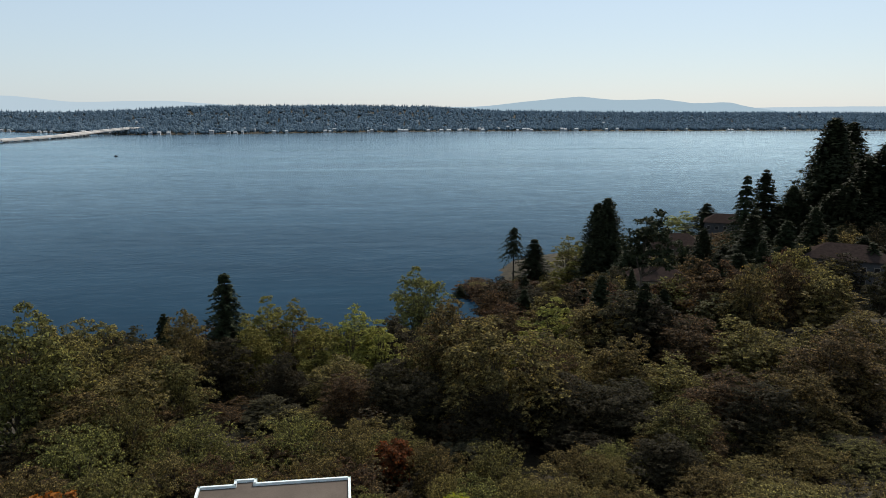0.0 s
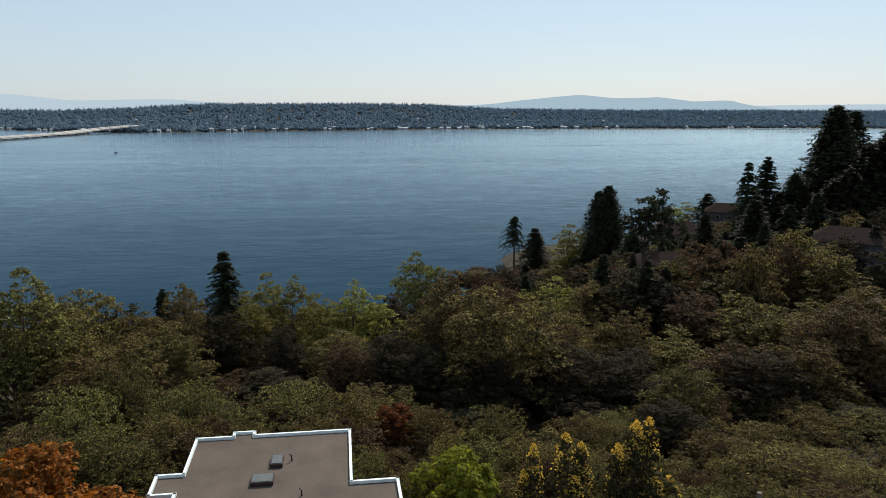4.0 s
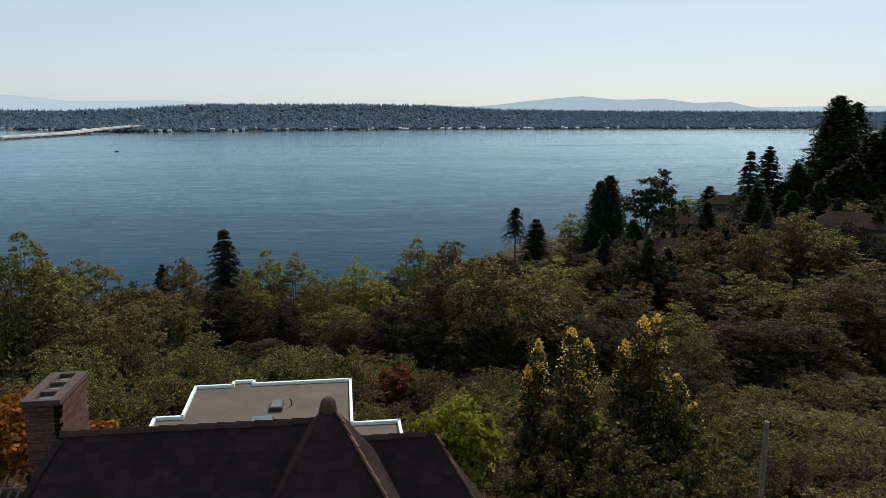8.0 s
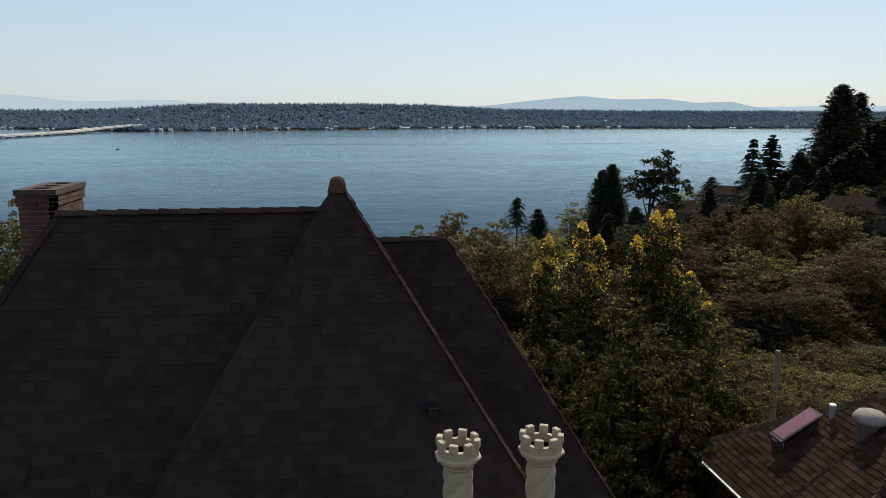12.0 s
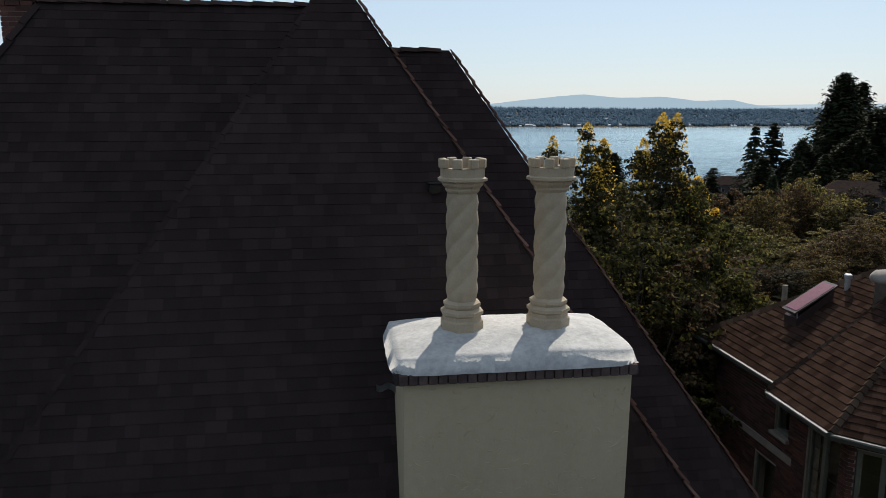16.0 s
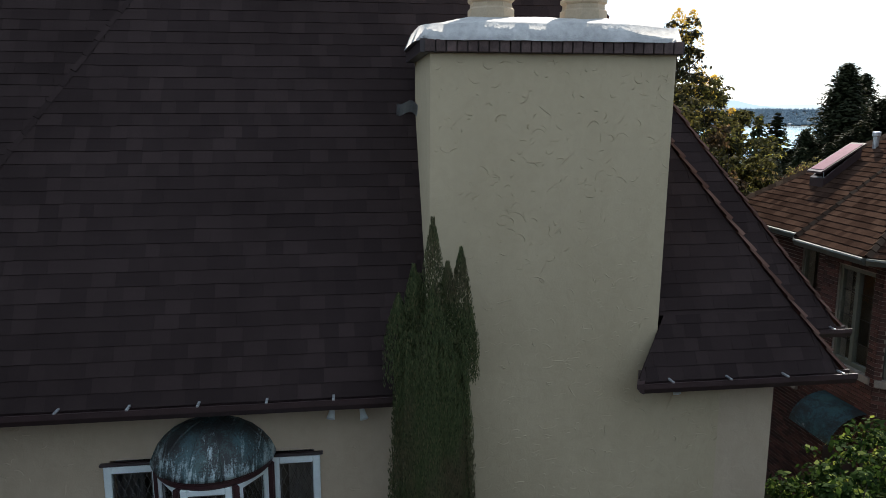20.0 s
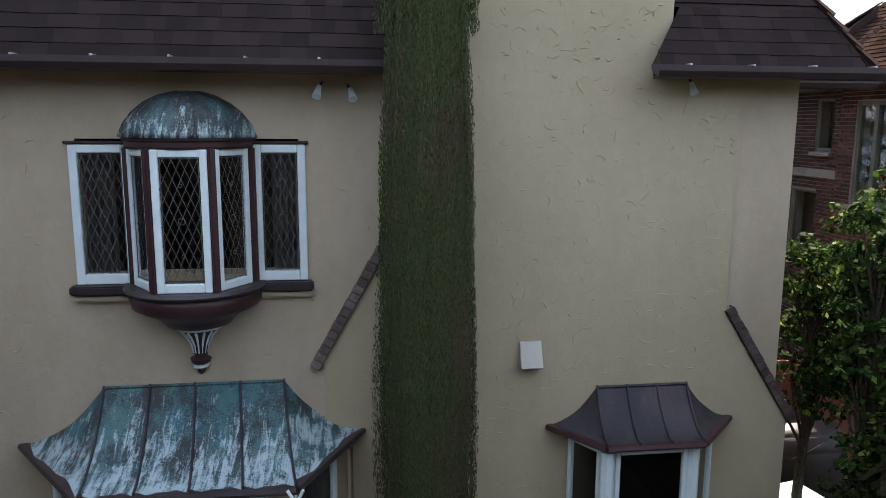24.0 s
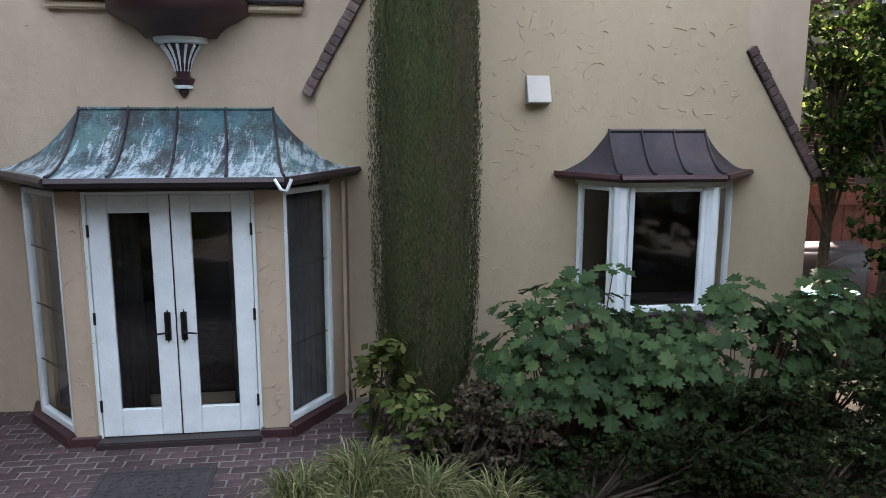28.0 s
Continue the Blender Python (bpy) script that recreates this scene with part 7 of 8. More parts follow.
# clipped cypress against the breast
def cypress():
    t = thing("cypress", "tall narrow clipped cypress against the stucco", "cypress", at=(0, 0, 0))
    rg = np.random.default_rng(4)
    cx, cy = 0.30, 6.02
    prof = lambda z: np.interp(z, (0.2, 0.6, 1.2, 3.0, 5.0, 6.3, 6.9, 7.4), (0.34, 0.43, 0.47, 0.48, 0.43, 0.35, 0.27, 0.14))
    tips = [(0.31, 6.02, 7.55, 0.15), (0.56, 5.98, 7.28, 0.14), (0.14, 6.05, 7.12, 0.15), (0.44, 6.0, 7.15, 0.16), (0.0, 6.05, 6.85, 0.16), (0.62, 6.02, 6.8, 0.12), (0.3, 5.85, 7.0, 0.17), (0.2, 6.2, 7.0, 0.16)]
    bm = bmesh.new()
    lathe(bm, [(float(prof(z)) * 0.79, z) for z in np.linspace(0.2, 6.3, 14)], cx, cy, 18)
    obj("inner_mass", bm, L_CYP, t)
    bm = bmesh.new()
    tube(bm, [(cx, cy, -0.1), (cx, cy, 6.5)], [0.09, 0.03], 8)
    obj("trunk", bm, M_BARK, t)
    n = 120000
    z = rg.uniform(0.15, 6.55, n)
    a = rg.uniform(0, 2 * math.pi, n)
    r = prof(z) * (0.84 + 0.13 * rg.random(n) ** 0.8) * (0.97 + 0.055 * np.sin(a * 6 + 1.4 * np.sin(z * 0.9)) + 0.05 * np.sin(a * 11 - z * 0.7 + np.sin(z * 2.1)) + 0.03 * np.sin(a * 23 + z * 1.1))
    c = np.stack([cx + r * np.cos(a), cy + r * np.sin(a), z], 1)
    out = np.stack([np.cos(a), np.sin(a), np.zeros(n)], 1)
    for tx, ty, tz, tr_ in tips:
        m = 4200
        h = rg.random(m) ** 0.7
        zz = 6.0 + (tz - 6.0) * h
        aa = rg.uniform(0, 2 * math.pi, m)
        rr = (tr_ + 0.05) * np.clip((1 - h) ** 0.7 * 1.05, 0.08, 0.68) * rg.uniform(0.6, 1.1, m)
        c = np.concatenate([c, np.stack([tx + rr * np.cos(aa), ty + rr * np.sin(aa), zz], 1)])
        out = np.concatenate([out, np.stack([np.cos(aa), np.sin(aa), np.zeros(m)], 1)])
    n = len(c)
    up = np.array((0, 0, 1.0)) + out * rg.uniform(0.0, 0.22, n)[:, None] + rg.normal(size=(n, 3)) * 0.12
    up /= np.linalg.norm(up, axis=1)[:, None]
    side = np.cross(up, out + rg.normal(size=(n, 3)) * 0.5)
    side /= np.linalg.norm(side, axis=1)[:, None]
    ln = rg.uniform(0.022, 0.055, n)[:, None]
    w = rg.uniform(0.003, 0.006, n)[:, None]
    quads("sprays", np.stack([c - up * ln * 0.5, c + side * w, c + up * ln * 0.5, c - side * w], 1), L_CYP, t)


def cypress_mat():
    k = Mat("cypress_green")
    col = k.ramp(k.island(), (0.0, (0.040, 0.056, 0.026)), (0.8, (0.098, 0.116, 0.050)), (1.0, (0.135, 0.125, 0.060)))
    dry = k.ramp(k.noise(1.0, 5, 0.65, co=k.stretch(1.5, 1.5, 0.55)), (0.50, (0, 0, 0)), (0.66, (0.8, 0.8, 0.8)))
    col = k.mix(dry, col, k.ramp(k.island(), (0.0, (0.070, 0.052, 0.034)), (1.0, (0.150, 0.112, 0.072))))
    k.done(col, 0.8, spec=0.05)
    tr_ = k.node("ShaderNodeBsdfTranslucent")
    k.link(col, tr_.inputs["Color"])
    mx = k.node("ShaderNodeMixShader")
    mx.inputs[0].default_value = 0.2
    k.link(k.b.outputs[0], mx.inputs[1])
    k.link(tr_.outputs[0], mx.inputs[2])
    k.link(mx.outputs[0], k.t.nodes["Material Output"].inputs["Surface"])
    return k.m


L_CYP = cypress_mat()
cypress()


# big-lobed hydrangea leaves, each one a piece
def lobed_leaf_mesh():
    half = [(0.0, 0.0), (0.07, 0.05), (0.13, 0.14), (0.36, 0.22), (0.32, 0.29), (0.21, 0.36), (0.43, 0.50), (0.47, 0.60), (0.25, 0.60), (0.33, 0.80), (0.27, 0.86), (0.13, 0.80), (0.0, 1.0)]
    bm = bmesh.new()
    def z(x, y):
        return 0.22 * abs(x) - 0.30 * y * y + 0.05 * math.sin(y * 9) * abs(x)
    mid = [bm.verts.new((0, y, z(0, y))) for y in (0.0, 0.2, 0.4, 0.6, 0.8, 1.0)]
    near = lambda y: min(range(6), key=lambda k: abs(k * 0.2 - y))
    for s in (1, -1):
        pts = [bm.verts.new((s * x, y, z(x, y))) for x, y in half[1:-1]]
        chain = [mid[0]] + pts + [mid[5]]
        ys_ = [p[1] for p in half]
        for i in range(len(chain) - 1):
            a, b = near(ys_[i]), near(ys_[i + 1])
            tri = [chain[i], chain[i + 1], mid[b]]
            if len(set(tri)) == 3:
                bm.faces.new(tri if s > 0 else tri[::-1])
            if a != b:
                tri = [chain[i], mid[b], mid[a]]
                if len(set(tri)) == 3:
                    bm.faces.new(tri if s > 0 else tri[::-1])
    me = bpy.data.meshes.new("leaf")
    bm.to_mesh(me)
    bm.free()
    return me


def hyd_material():
    k = Mat("hydrangea_leaf")
    col = k.ramp(k.each(), (0.0, (0.022, 0.046, 0.017)), (0.75, (0.042, 0.080, 0.028)), (1.0, (0.070, 0.115, 0.040)))
    col = k.hsv(col, 0.5, k.spread(k.noise(3.0, 3), 0.75, 1.25))
    k.done(col, 0.55, 0, k.noise(14.0, 2), 0.01, 0.3, 0.12)
    tr_ = k.node("ShaderNodeBsdfTranslucent")
    k.link(col, tr_.inputs["Color"])
    mx = k.node("ShaderNodeMixShader")
    mx.inputs[0].default_value = 0.3
    k.link(k.b.outputs[0], mx.inputs[1])
    k.link(tr_.outputs[0], mx.inputs[2])
    k.link(mx.outputs[0], k.t.nodes["Material Output"].inputs["Surface"])
    return k.m


LEAF = lobed_leaf_mesh()
LEAF.materials.append(hyd_material())


def hydrangea(x, y, w, d, h, n, seed):
    """Stems that end in rosettes of big leaves."""
    t = thing("hydrangea", "oak-leaved hydrangea shrub with large lobed green leaves", "shrub", "shrubs below the bay window", at=(x, y, 0))
    r = random.Random(seed)
    made = 0
    while made < n:
        a, b = r.uniform(0, 2 * math.pi), r.uniform(0.0, 1.0)
        lump = 1 + 0.14 * math.sin(3 * a + seed) + 0.08 * math.sin(7 * b + 2 * a)
        q = math.sqrt(max(0, 1 - b * b))
        k = r.uniform(0.72, 1.0) * lump
        tip = Vector((w / 2 * math.cos(a) * q * k, d / 2 * math.sin(a) * q * k, h * (0.42 + 0.58 * b * k)))
        if r.random() < 0.45:
            bm = bmesh.new()
            tube(bm, [(tip.x * 0.15, tip.y * 0.15, 0), (tip.x * 0.7, tip.y * 0.7, tip.z * 0.55), tip], [0.011, 0.008, 0.004], 5)
            obj("stem", bm, M_STEM, t)
        axis = (Vector((math.cos(a) * q, math.sin(a) * q, 0)) * 0.75 + Vector((0, -0.25, 0.75)) + Vector((r.uniform(-0.25, 0.25), r.uniform(-0.25, 0.25), 0))).normalized()
        u = axis.orthogonal().normalized()
        v = axis.cross(u)
        s0, m, turn = r.uniform(0.12, 0.19), r.choice((4, 5, 6)), r.uniform(0, 6)
        for i in range(m):
            g = turn + i * 2.4
            s = s0 * (1.0 if i < 3 else r.uniform(0.5, 0.85))
            out = u * math.cos(g) + v * math.sin(g)
            tilt = r.uniform(-0.15, 0.35) + (0.25 if i >= 3 else 0)
            yv = (out * math.cos(tilt) + axis * math.sin(tilt)).normalized()
            zv = (axis * math.cos(tilt) - out * math.sin(tilt) + Vector((r.uniform(-0.2, 0.2), r.uniform(-0.2, 0.2), 0))).normalized()
            xv = yv.cross(zv).normalized()
            zv = xv.cross(yv)
            c = tip + out * 0.03
            o = new("leaf", LEAF)
            o.parent = t
            o.matrix_local = Matrix(((xv.x * s, yv.x * s, zv.x * s, c.x), (xv.y * s, yv.y * s, zv.y * s, c.y), (xv.z * s, yv.z * s, zv.z * s, c.z), (0, 0, 0, 1)))
            made += 1
    return t


M_STEM = weathered("red_stem", (0.07, 0.030, 0.022), (0.13, 0.060, 0.042), 8, 60, 0.7, 0, 0.002)
hydrangea(1.45, 5.35, 1.8, 1.15, 1.42, 300, 1)
hydrangea(2.9, 5.35, 1.6, 1.1, 1.33, 300, 2)
hydrangea(3.85, 5.55, 1.2, 1.0, 1.35, 260, 5)
hydrangea(2.05, 5.1, 1.4, 0.8, 0.98, 270, 12)
hydrangea(1.2, 5.15, 1.2, 0.8, 1.05, 260, 14)
hydrangea(2.15, 5.55, 1.3, 0.7, 1.08, 240, 15)


def small_shrub(name, label, x, y, w, d, h, leaves, size, material, seed, count=14, category="shrub", base=0.05, trunk=0.02):
    rg = np.random.default_rng(seed)
    t = thing(name, label, category, at=(x, y, 0))
    lobes = crown_lobes(rg, 1.0, 1.0, base, count, 0.2)
    lobes = [(a * w, b * d, c * h, e * w, f * d, g * h) for a, b, c, e, f, g in lobes]
    for q in lobes:
        bm = bmesh.new()
        tube(bm, [(0, 0, -0.02), (q[0] * 0.6, q[1] * 0.6, q[2] * 0.5), (q[0], q[1], q[2])], [trunk, trunk * 0.6, trunk * 0.25], 5)
        obj("stem", bm, M_BARK, t)
    quads("leaves", lobed(rg, lobes, leaves, size, 0.5, 0.5), material, t)
    return t


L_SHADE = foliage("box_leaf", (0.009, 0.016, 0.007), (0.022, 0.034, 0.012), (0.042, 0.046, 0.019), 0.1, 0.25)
L_PINKISH = foliage("barberry_leaf", (0.026, 0.023, 0.016), (0.070, 0.058, 0.038), (0.120, 0.082, 0.062), 0.2, 0.3)
# laurel green, its few brightest leaves coloured as sun highlights
L_BRIGHT = foliage("laurel_leaf", (0.009, 0.019, 0.006), (0.034, 0.056, 0.014), (0.200, 0.230, 0.060), 0.16, 0.34)
L_VAR = foliage("variegated_leaf", (0.044, 0.070, 0.021), (0.090, 0.124, 0.037), (0.180, 0.190, 0.070), 0.3, 0.35)
small_shrub("low_shrub", "low dark evergreen shrub in the bed", 2.0, 4.80, 2.0, 1.0, 0.74, 8500, 0.022, L_SHADE, 2)
small_shrub("low_shrub", "low dark evergreen shrub in the bed", 3.4, 4.80, 2.0, 1.1, 0.80, 8500, 0.022, L_SHADE, 3)
small_shrub("low_shrub", "low dark evergreen shrub in the bed", 1.3, 4.40, 1.7, 0.8, 0.46, 5500, 0.020, L_SHADE, 6)
small_shrub("low_shrub", "low dark evergreen shrub in the bed", 2.9, 4.25, 2.0, 0.8, 0.48, 6000, 0.020, L_SHADE, 7)
small_shrub("barberry", "thin pinkish-brown barberry bush", 0.42, 4.95, 0.95, 0.7, 0.66, 3800, 0.022, L_PINKISH, 4)
small_shrub("barberry", "thin pinkish-brown barberry bush", 0.82, 4.75, 0.75, 0.6, 0.5, 2600, 0.022, L_PINKISH, 8)
small_shrub("variegated_shrub", "light variegated shrub beside the doors", -0.22, 5.55, 0.62, 0.5, 0.86, 330, 0.050, L_VAR, 5)
small_shrub("variegated_shrub", "light variegated shrub beside the doors", 0.02, 5.15, 0.5, 0.45, 0.55, 420, 0.05, L_VAR, 9)
small_shrub("low_shrub", "low shrub by the corner, sun highlights in its leaf colour", 4.55, 5.3, 0.8, 0.8, 0.75, 2600, 0.03, L_BRIGHT, 10)
small_shrub("low_shrub", "dark clipped bush beside the bay", -4.4, 5.9, 0.8, 0.7, 0.55, 3000, 0.025, L_SHADE, 11)


def grass_clump(x, y, n, reach, seed, label="arching pale striped ornamental grass"):
    t = thing("grass_clump", label, "grass", "grass clumps", at=(x, y, 0))
    r = random.Random(seed)
    for k in range(8 * (n // 8)):
        if k % (n // 8) == 0:
            verts, faces = [], []
        a = (k // (n // 8) + r.uniform(-0.3, 1.3)) * math.pi / 4
        ln = reach * r.uniform(0.55, 1.15)
        hgt = r.uniform(0.24, 0.46)
        x0, y0 = r.uniform(-0.09, 0.09), r.uniform(-0.07, 0.07)
        w = r.uniform(0.004, 0.008)
        b = len(verts)
        for i in range(6):
            u = i / 5
            px, py = x0 + math.cos(a) * ln * u, y0 + math.sin(a) * ln * u
            pz = hgt * math.sin(min(1, u * 1.15) * 2.3) / 0.92 * (1 - 0.35 * u)
            ww = w * (1 - u) + 0.0008
            verts += [(px - math.sin(a) * ww, py + math.cos(a) * ww, pz), (px + math.sin(a) * ww, py - math.cos(a) * ww, pz)]
        for i in range(5):
            faces.append((b + 2 * i, b + 2 * i + 1, b + 2 * i + 3, b + 2 * i + 2))
        if k % (n // 8) == n // 8 - 1:
            raw("tuft", verts, faces, L_GRASS, t)


L_GRASS = foliage("striped_grass", (0.050, 0.065, 0.024), (0.120, 0.130, 0.055), (0.280, 0.270, 0.140), 0.25, 0.35)
grass_clump(-0.32, 4.55, 620, 0.55, 1)
grass_clump(-0.75, 4.35, 300, 0.4, 2)
grass_clump(0.12, 4.25, 420, 0.5, 3)
grass_clump(-0.35, 4.15, 420, 0.5, 4)
grass_clump(0.55, 4.05, 200, 0.45, 6)


# leafy tree by the house corner
def laurel(x, y, w, d, z0, z1, n, size, seed, material):
    rg = np.random.default_rng(seed)
    t = thing("laurel_tree", "leafy laurel by the house corner, sun highlights in its leaf colour", "tree", at=(x, y, 0))
    lobes = [(rg.uniform(-w, w) * 0.36, rg.uniform(-d, d) * 0.36, z0 + (z1 - z0) * (i + 0.5) / 26, w * rg.uniform(0.15, 0.27), d * rg.uniform(0.15, 0.27), 0.4) for i in range(26)]
    bm = bmesh.new()
    tube(bm, [(0, 0, -0.1), (0.1, 0, z0 + 0.5), (0, 0.1, z1 - 0.3)], [0.07, 0.05, 0.015], 7)
    for q in lobes:
        tube(bm, [(0.05, 0, max(0.5, q[2] - 0.8)), (q[0] * 0.6, q[1] * 0.6, q[2] - 0.15), (q[0], q[1], q[2] + 0.25)], [0.022, 0.014, 0.004], 5)
    obj("trunk", bm, M_BARK, t)
    quads("leaves", lobed(rg, lobes, n, size, 0.25, 0.35), material, t)


laurel(5.75, 7.2, 1.9, 1.4, 2.2, 4.35, 8600, 0.042, 3, L_BRIGHT)
laurel(4.75, 5.55, 1.1, 1.0, 0.4, 2.3, 4600, 0.040, 4, L_BRIGHT)
laurel(4.95, 6.35, 0.8, 0.9, 2.3, 4.2, 3800, 0.040, 7, L_BRIGHT)
laurel(4.95, 7.35, 1.1, 1.1, 2.0, 3.7, 2600, 0.042, 6, L_BRIGHT)
laurel(7.2, 7.9, 1.8, 1.6, 1.2, 4.2, 9500, 0.044, 5, L_BRIGHT)

# wooden fence and bins between the houses
fence = thing("wooden_fence", "red-brown vertical board fence between the houses", "fence")
M_REDWOOD = weathered("red_cedar", (0.11, 0.038, 0.025), (0.20, 0.074, 0.046), 3, 30, 0.8, 0, 0.006, 0.25)
for i in range(28):
    x = 4.3 + i * 0.165
    obj("board", rbox(x, x + 0.15, 9.5, 9.525, -0.1, 1.78 + rc.uniform(-0.015, 0.015), 0.004, 1), M_REDWOOD, fence)
for z in (0.35, 1.5):
    obj("rail", rbox(4.3, 8.9, 9.46, 9.5, z, z + 0.09, 0.004, 1), M_REDWOOD, fence)


def wheelie_bin(x, y, turn, body, lid, label):
    t = thing("wheelie_bin", label, "bin", "bins", at=(x, y, 0.02))
    t.rotation_euler = (0, 0, radians(turn))
    t.scale = (0.95, 0.9, 0.72)
    bm = bmesh.new()
    a = [bm.verts.new(p) for p in ((-0.24, -0.24, 0.06), (0.24, -0.24, 0.06), (0.24, 0.24, 0.06), (-0.24, 0.24, 0.06))]
    b = [bm.verts.new(p) for p in ((-0.30, -0.33, 1.0), (0.30, -0.33, 1.0), (0.30, 0.33, 1.0), (-0.30, 0.33, 1.0))]
    bm.faces.new(a[::-1])
    bm.faces.new(b)
    for i in range(4):
        bm.faces.new((a[i], a[(i + 1) % 4], b[(i + 1) % 4], b[i]))
    bmesh.ops.bevel(bm, geom=bm.edges[:], offset=0.03, segments=2, affect='EDGES')
    obj("body", bm, body, t)
    obj("lid", rbox(-0.32, 0.32, -0.37, 0.36, 1.0, 1.07, 0.03), lid, t)
    bm = bmesh.new()
    tube(bm, [(-0.25, 0.38, 0.98), (0.25, 0.38, 0.98)], 0.02, 8)
    obj("handle", bm, body, t)
    for s in (-0.26, 0.26):
        bm = bmesh.new()
        tube(bm, [(s - 0.03, 0.26, 0.11), (s + 0.03, 0.26, 0.11)], 0.11, 14)
        obj("wheel", bm, M_BLACK, t)
    for k, (x0, x1, z) in enumerate(((-0.14, -0.04, 0.74), (-0.02, 0.03, 0.74), (-0.14, 0.06, 0.68))):
        obj("print_bar", rbox(x0, x1, -0.318 + (0.74 - z) * 0.1, -0.308 + (0.74 - z) * 0.1, z, z + (0.05 if k < 2 else 0.02), 0.001, 1), M_WHITE, t)


M_BINGREEN = weathered("bin_green", (0.012, 0.040, 0.026), (0.020, 0.058, 0.038), 6, 60, 0.45, 0, 0.001)
M_LIDAQUA = weathered("bin_lid_aqua", (0.22, 0.48, 0.42), (0.34, 0.60, 0.53), 6, 60, 0.4, 0, 0.001)
M_BINBROWN = weathered("bin_brown", (0.050, 0.036, 0.034), (0.080, 0.058, 0.054), 6, 60, 0.5, 0, 0.001)
wheelie_bin(5.02, 7.42, 12, M_BINGREEN, M_LIDAQUA, "dark green wheeled bin with aqua lid")

# barbecue under a brown cover before the fence
bbq = thing("covered_barbecue", "barbecue under a dark brown fitted cover by the fence", "barbecue", at=(5.75, 8.75, 0.02))
bm = bmesh.new()
prism(bm, [(-0.72, -0.30, 0.03), (-0.72, -0.33, 0.78), (-0.66, -0.22, 1.02), (-0.62, 0.12, 1.08), (-0.66, 0.30, 0.95), (-0.72, 0.32, 0.03)], (1.42, 0, 0))
bmesh.ops.bevel(bm, geom=bm.edges[:], offset=0.05, segments=3, affect='EDGES')
obj("cover", bm, M_BINBROWN, bbq, smooth=True)
bm = bmesh.new()
tube(bm, [(-0.40 + 0.05 * math.cos(k * math.pi / 8), -0.285 + 0.035 * math.sin(k * math.pi / 8), 0.905 + 0.05 * math.sin(k * math.pi / 8)) for k in range(15)], 0.008, 5)
obj("printed_ring", bm, M_STONE, bbq)
bm = bmesh.new()
tube(bm, [(-0.15, -0.345, 0.74), (0.02, -0.345, 0.80), (0.35, -0.30, 0.93)], 0.007, 5)
obj("piping", bm, M_STONE, bbq)

# low hedge and trees behind the forecourt, seen only in the panes; trees at the sides are added out of view to shade
# the walls
for i, (x, y, s) in enumerate(((-9, -8, 8.5), (-5, -8.5, 9.5), (-0.5, -9.5, 9.0), (4, -8.5, 9.5), (9, -8, 8.5), (-14, -6, 8.0), (15, -5, 8.0), (-2.8, -6.0, 5.0), (2.8, -5.5, 5.0), (6.5, -5.0, 5.0), (-6.5, -5.0, 5.0), (-12, -12, 9), (13, -11, 9), (-9.2, 2.4, 8.0), (-10.5, 6.0, 6.5), (-6.6, 4.0, 4.6), (-6.2, 2.2, 5.0), (-5.3, 5.0, 2.8), (7.2, 3.6, 5.4), (7.6, 4.9, 3.6), (-6.2, 3.7, 4.2), (-5.1, 1.9, 3.6), (-7.4, 3.4, 6.0), (6.6, 2.3, 3.8))):
    tr_ = broadleaf("garden_tree", "leafy green tree out of view, for pane reflections and wall shade", 200 + i, s, s * 1.1, 1.0, 30, 8500, 0.085 + 0.010 * s, L_SHADED, 0.16)
    tr_.location = (x, y, 0)

for i, (x, y) in enumerate(((0.9, 0.6), (2.6, 0.9), (4.3, 0.5), (6.0, 1.0), (-3.2, 0.3), (-5.0, 0.6))):
    tr_ = broadleaf("low_hedge_bush", "low leafy bush beside the forecourt", 230 + i, 2.2, 1.4, 0.15, 22, 3000, 0.05, L_GREEN, 0.14, category="shrub", trunk=0.03)
    tr_.location = (x, y, 0)

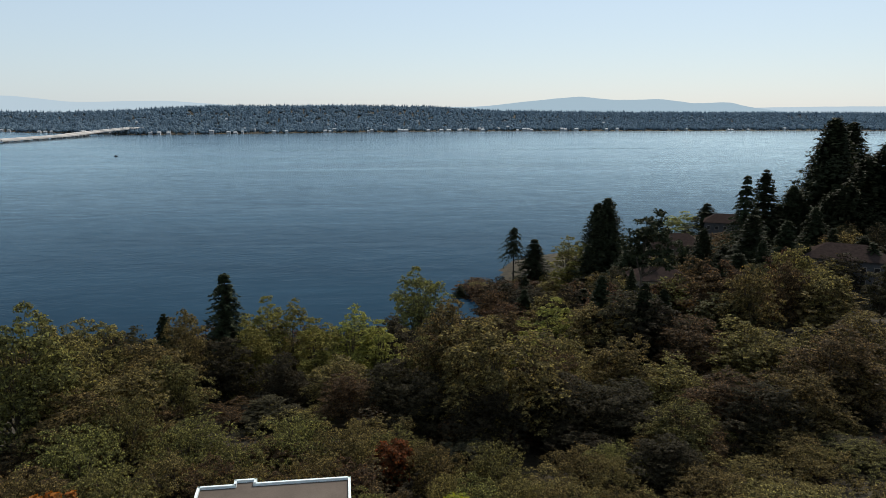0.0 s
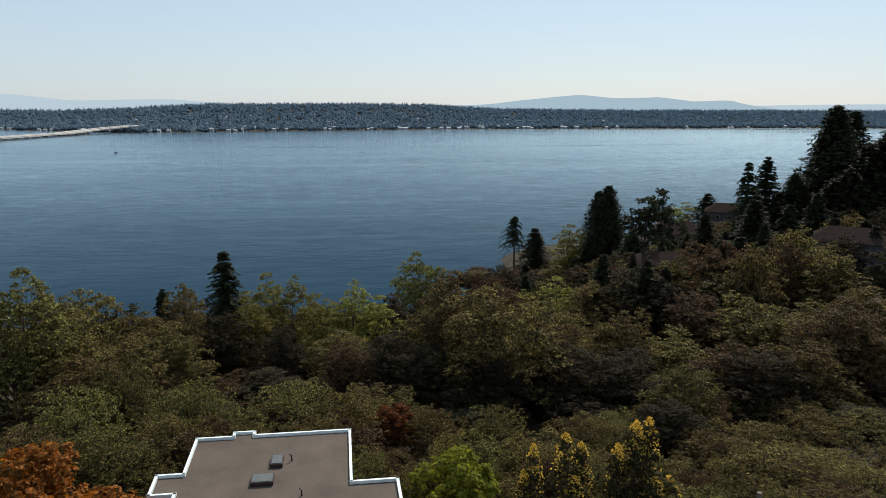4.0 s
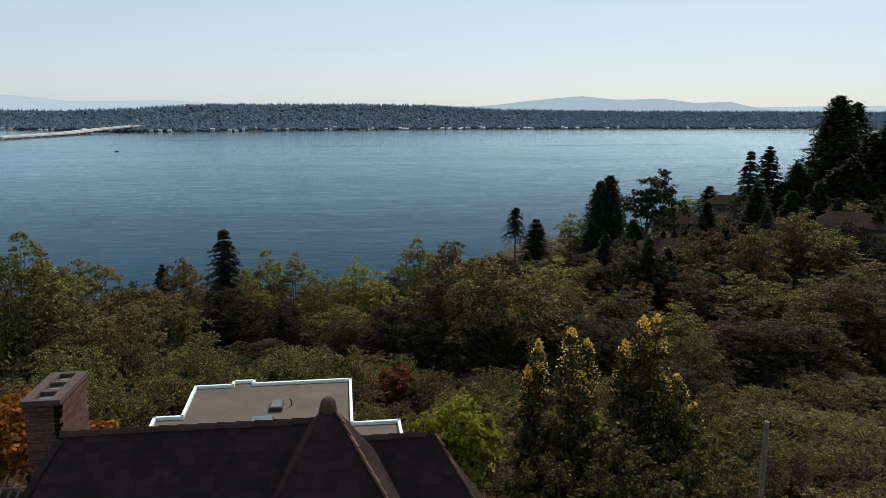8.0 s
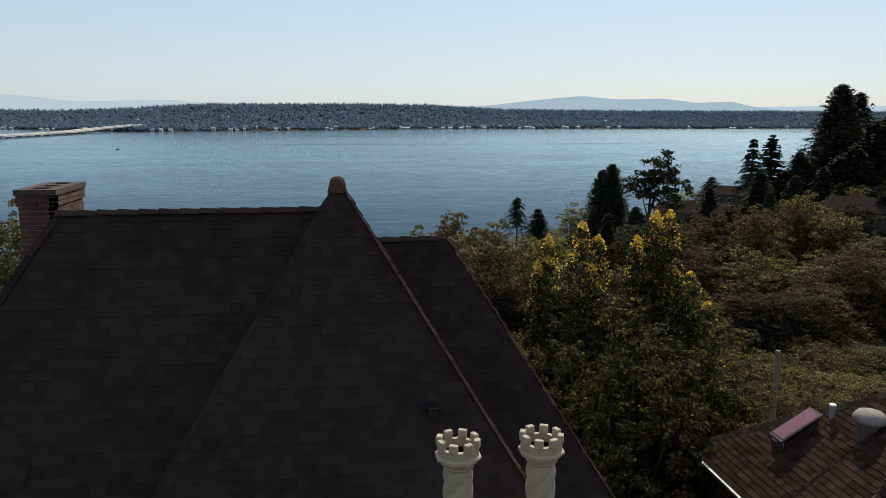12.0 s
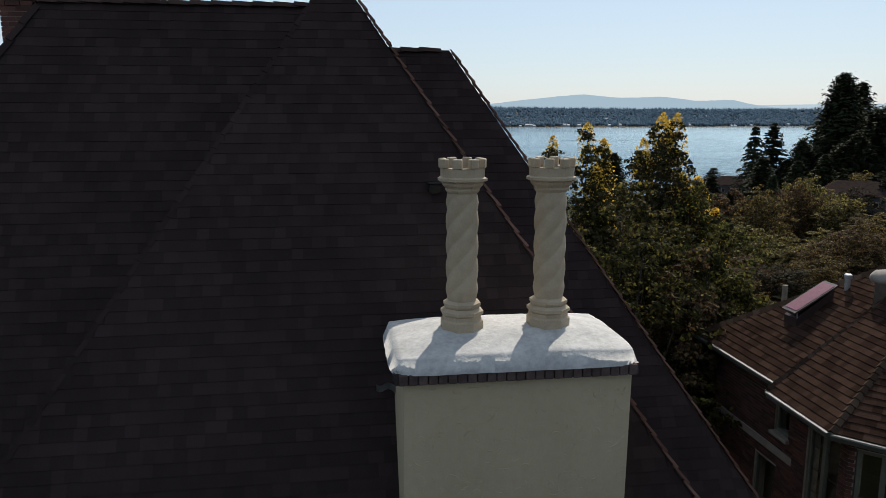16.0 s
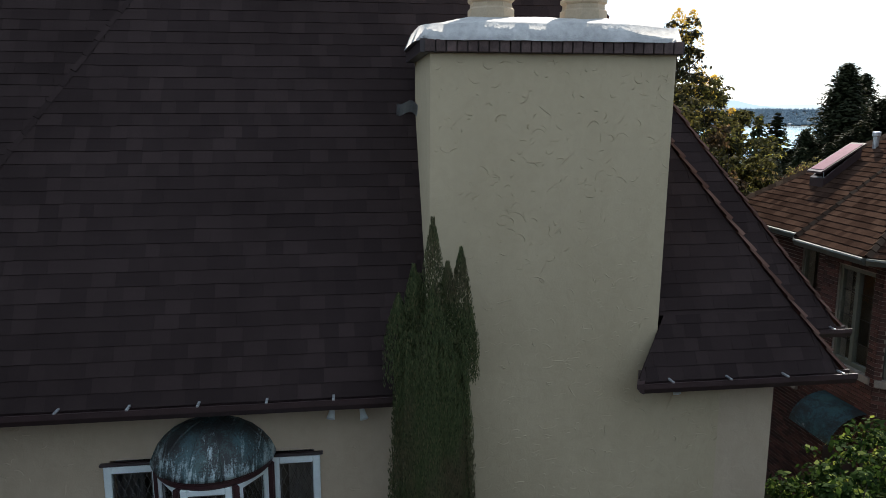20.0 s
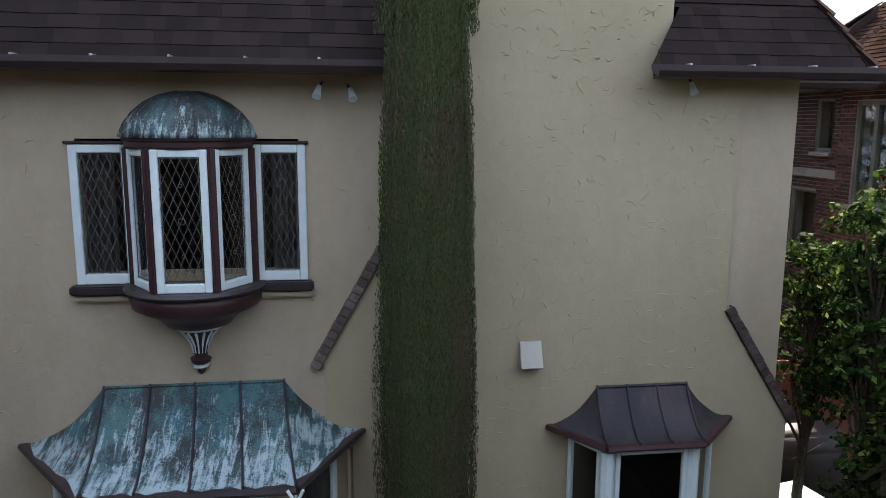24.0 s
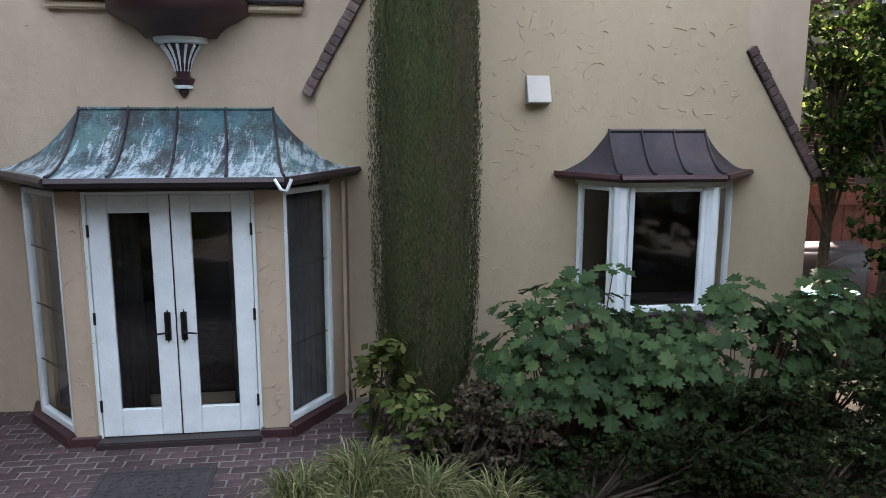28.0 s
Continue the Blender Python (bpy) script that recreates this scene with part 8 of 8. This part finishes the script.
# ---- near trees beyond the house ----
def golden_tree(x, y, spires, seed):
    """A tree of several upright spires (dx, dy, top, radius), golden at their tips."""
    g = float(height(x, y))
    t = thing("golden_tree", "upright tree with golden leaves at its tips", "tree", "golden trees", at=(x, y, g))
    rg = np.random.default_rng(seed)
    bm = bmesh.new()
    tube(bm, [(0, 0, -0.5), (0, 0, 3), (0, 0, 7)], [0.2, 0.16, 0.06], 7)
    leaves, gold = [], []
    for dx, dy, top, rad in spires:
        tall = top - g
        tube(bm, [(0, 0, 1.5), (dx * 0.8, dy * 0.8, tall * 0.5), (dx, dy, tall - 0.3)], [0.08, 0.05, 0.01], 5)
        lobes = []
        for i in range(26):
            q = (i + 0.5) / 26
            a = i * 2.4 + rg.uniform(-0.4, 0.4)
            rr = rad * (1 - q) ** 0.55 * rg.uniform(0.55, 1.1)
            zz = tall * (0.12 + 0.86 * q)
            s = rad * (0.30 + 0.36 * (1 - q))
            lobes.append((dx + rr * math.cos(a), dy + rr * math.sin(a), zz, s, s, s * 1.5))
        leaves.append(lobed(rg, lobes, 15000, 0.065, 0.5))
        n = 420
        h = rg.random(n) ** 0.55
        rr = rad * 0.75 * np.sqrt(1 - h) * rg.uniform(0.5, 1.15, n)
        a = rg.uniform(0, 2 * math.pi, n)
        c = np.stack([dx + rr * np.cos(a), dy + rr * np.sin(a), tall - 2.0 + 2.25 * h], 1)
        gold.append(leaf_quads(c, rg.normal(size=c.shape) + np.array((0, 0, 0.4)), 0.043, rg))
    obj("trunk", bm, M_BARK, t)
    quads("crown", np.concatenate(leaves), L_DEEP, t)
    quads("golden_foliage", np.concatenate(gold), L_GOLD, t)
    return t


golden_tree(7.3, 22.0, ((-1.3, 0, 9.9, 0.5), (-0.9, 0.2, 10.7, 0.6), (0.15, 0, 11.1, 0.8), (0.8, 0.3, 10.6, 0.7), (0.3, -0.5, 9.8, 0.9)), 301)
golden_tree(10.2, 22.0, ((-0.9, 0, 10.6, 0.7), (-0.3, 0, 11.4, 0.8), (0.25, 0.2, 11.4, 0.7), (0.9, -0.2, 9.4, 0.9), (1.5, -0.3, 8.4, 0.8), (0.2, -0.6, 9.6, 1.0)), 302)
for x, y, top, w, sd, m in ((6.9, 17.8, 10.6, 6.6, 311, L_YARD), (8.7, 17.3, 8.8, 3.6, 312, L_BROWN), (9.9, 18.4, 8.8, 3.8, 313, L_YARD), (11.3, 19.0, 6.6, 3.4, 314, L_YARD), (10.4, 20.8, 10.2, 5.4, 315, L_YARD), (7.4, 20.9, 9.0, 4.6, 316, L_YARD), (13.4, 23.5, 7.2, 4.6, 317, L_OLIVE)):
    g = float(height(x, y))
    t = broadleaf("yard_tree", "dense bronze-green tree close behind the house", sd, w, top - g, 1.0, 100, 30000, 0.064, m, 0.10, trunk=0.16)
    t.location = (x, y, g)
for x, y, top, w, sd, m, lab, sz in ((7.0, 45.0, -0.6, 6.5, 321, L_LIME, "bright yellow-green tree beside the flat roof", 0.16), (-19.5, 45.5, 1.2, 6.5, 322, L_ORANGE, "orange autumn tree beside the flat roof", 0.17), (-12.6, 37.5, 2.4, 5.6, 323, L_ORANGE, "orange-brown autumn tree by the flat roof", 0.16), (4.6, 37.5, -1.2, 2.8, 324, L_RED, "dark orange-red shrub beside the flat roof", 0.1), (4.6, 63.5, -4.5, 4.6, 325, L_RED, "small orange-red autumn bush on the slope", 0.16)):
    g = float(height(x, y))
    t = broadleaf("autumn_tree", lab, sd, w, top - g, 0.8, 44, 7000, sz, m, 0.15, trunk=0.12)
    t.location = (x, y, g)
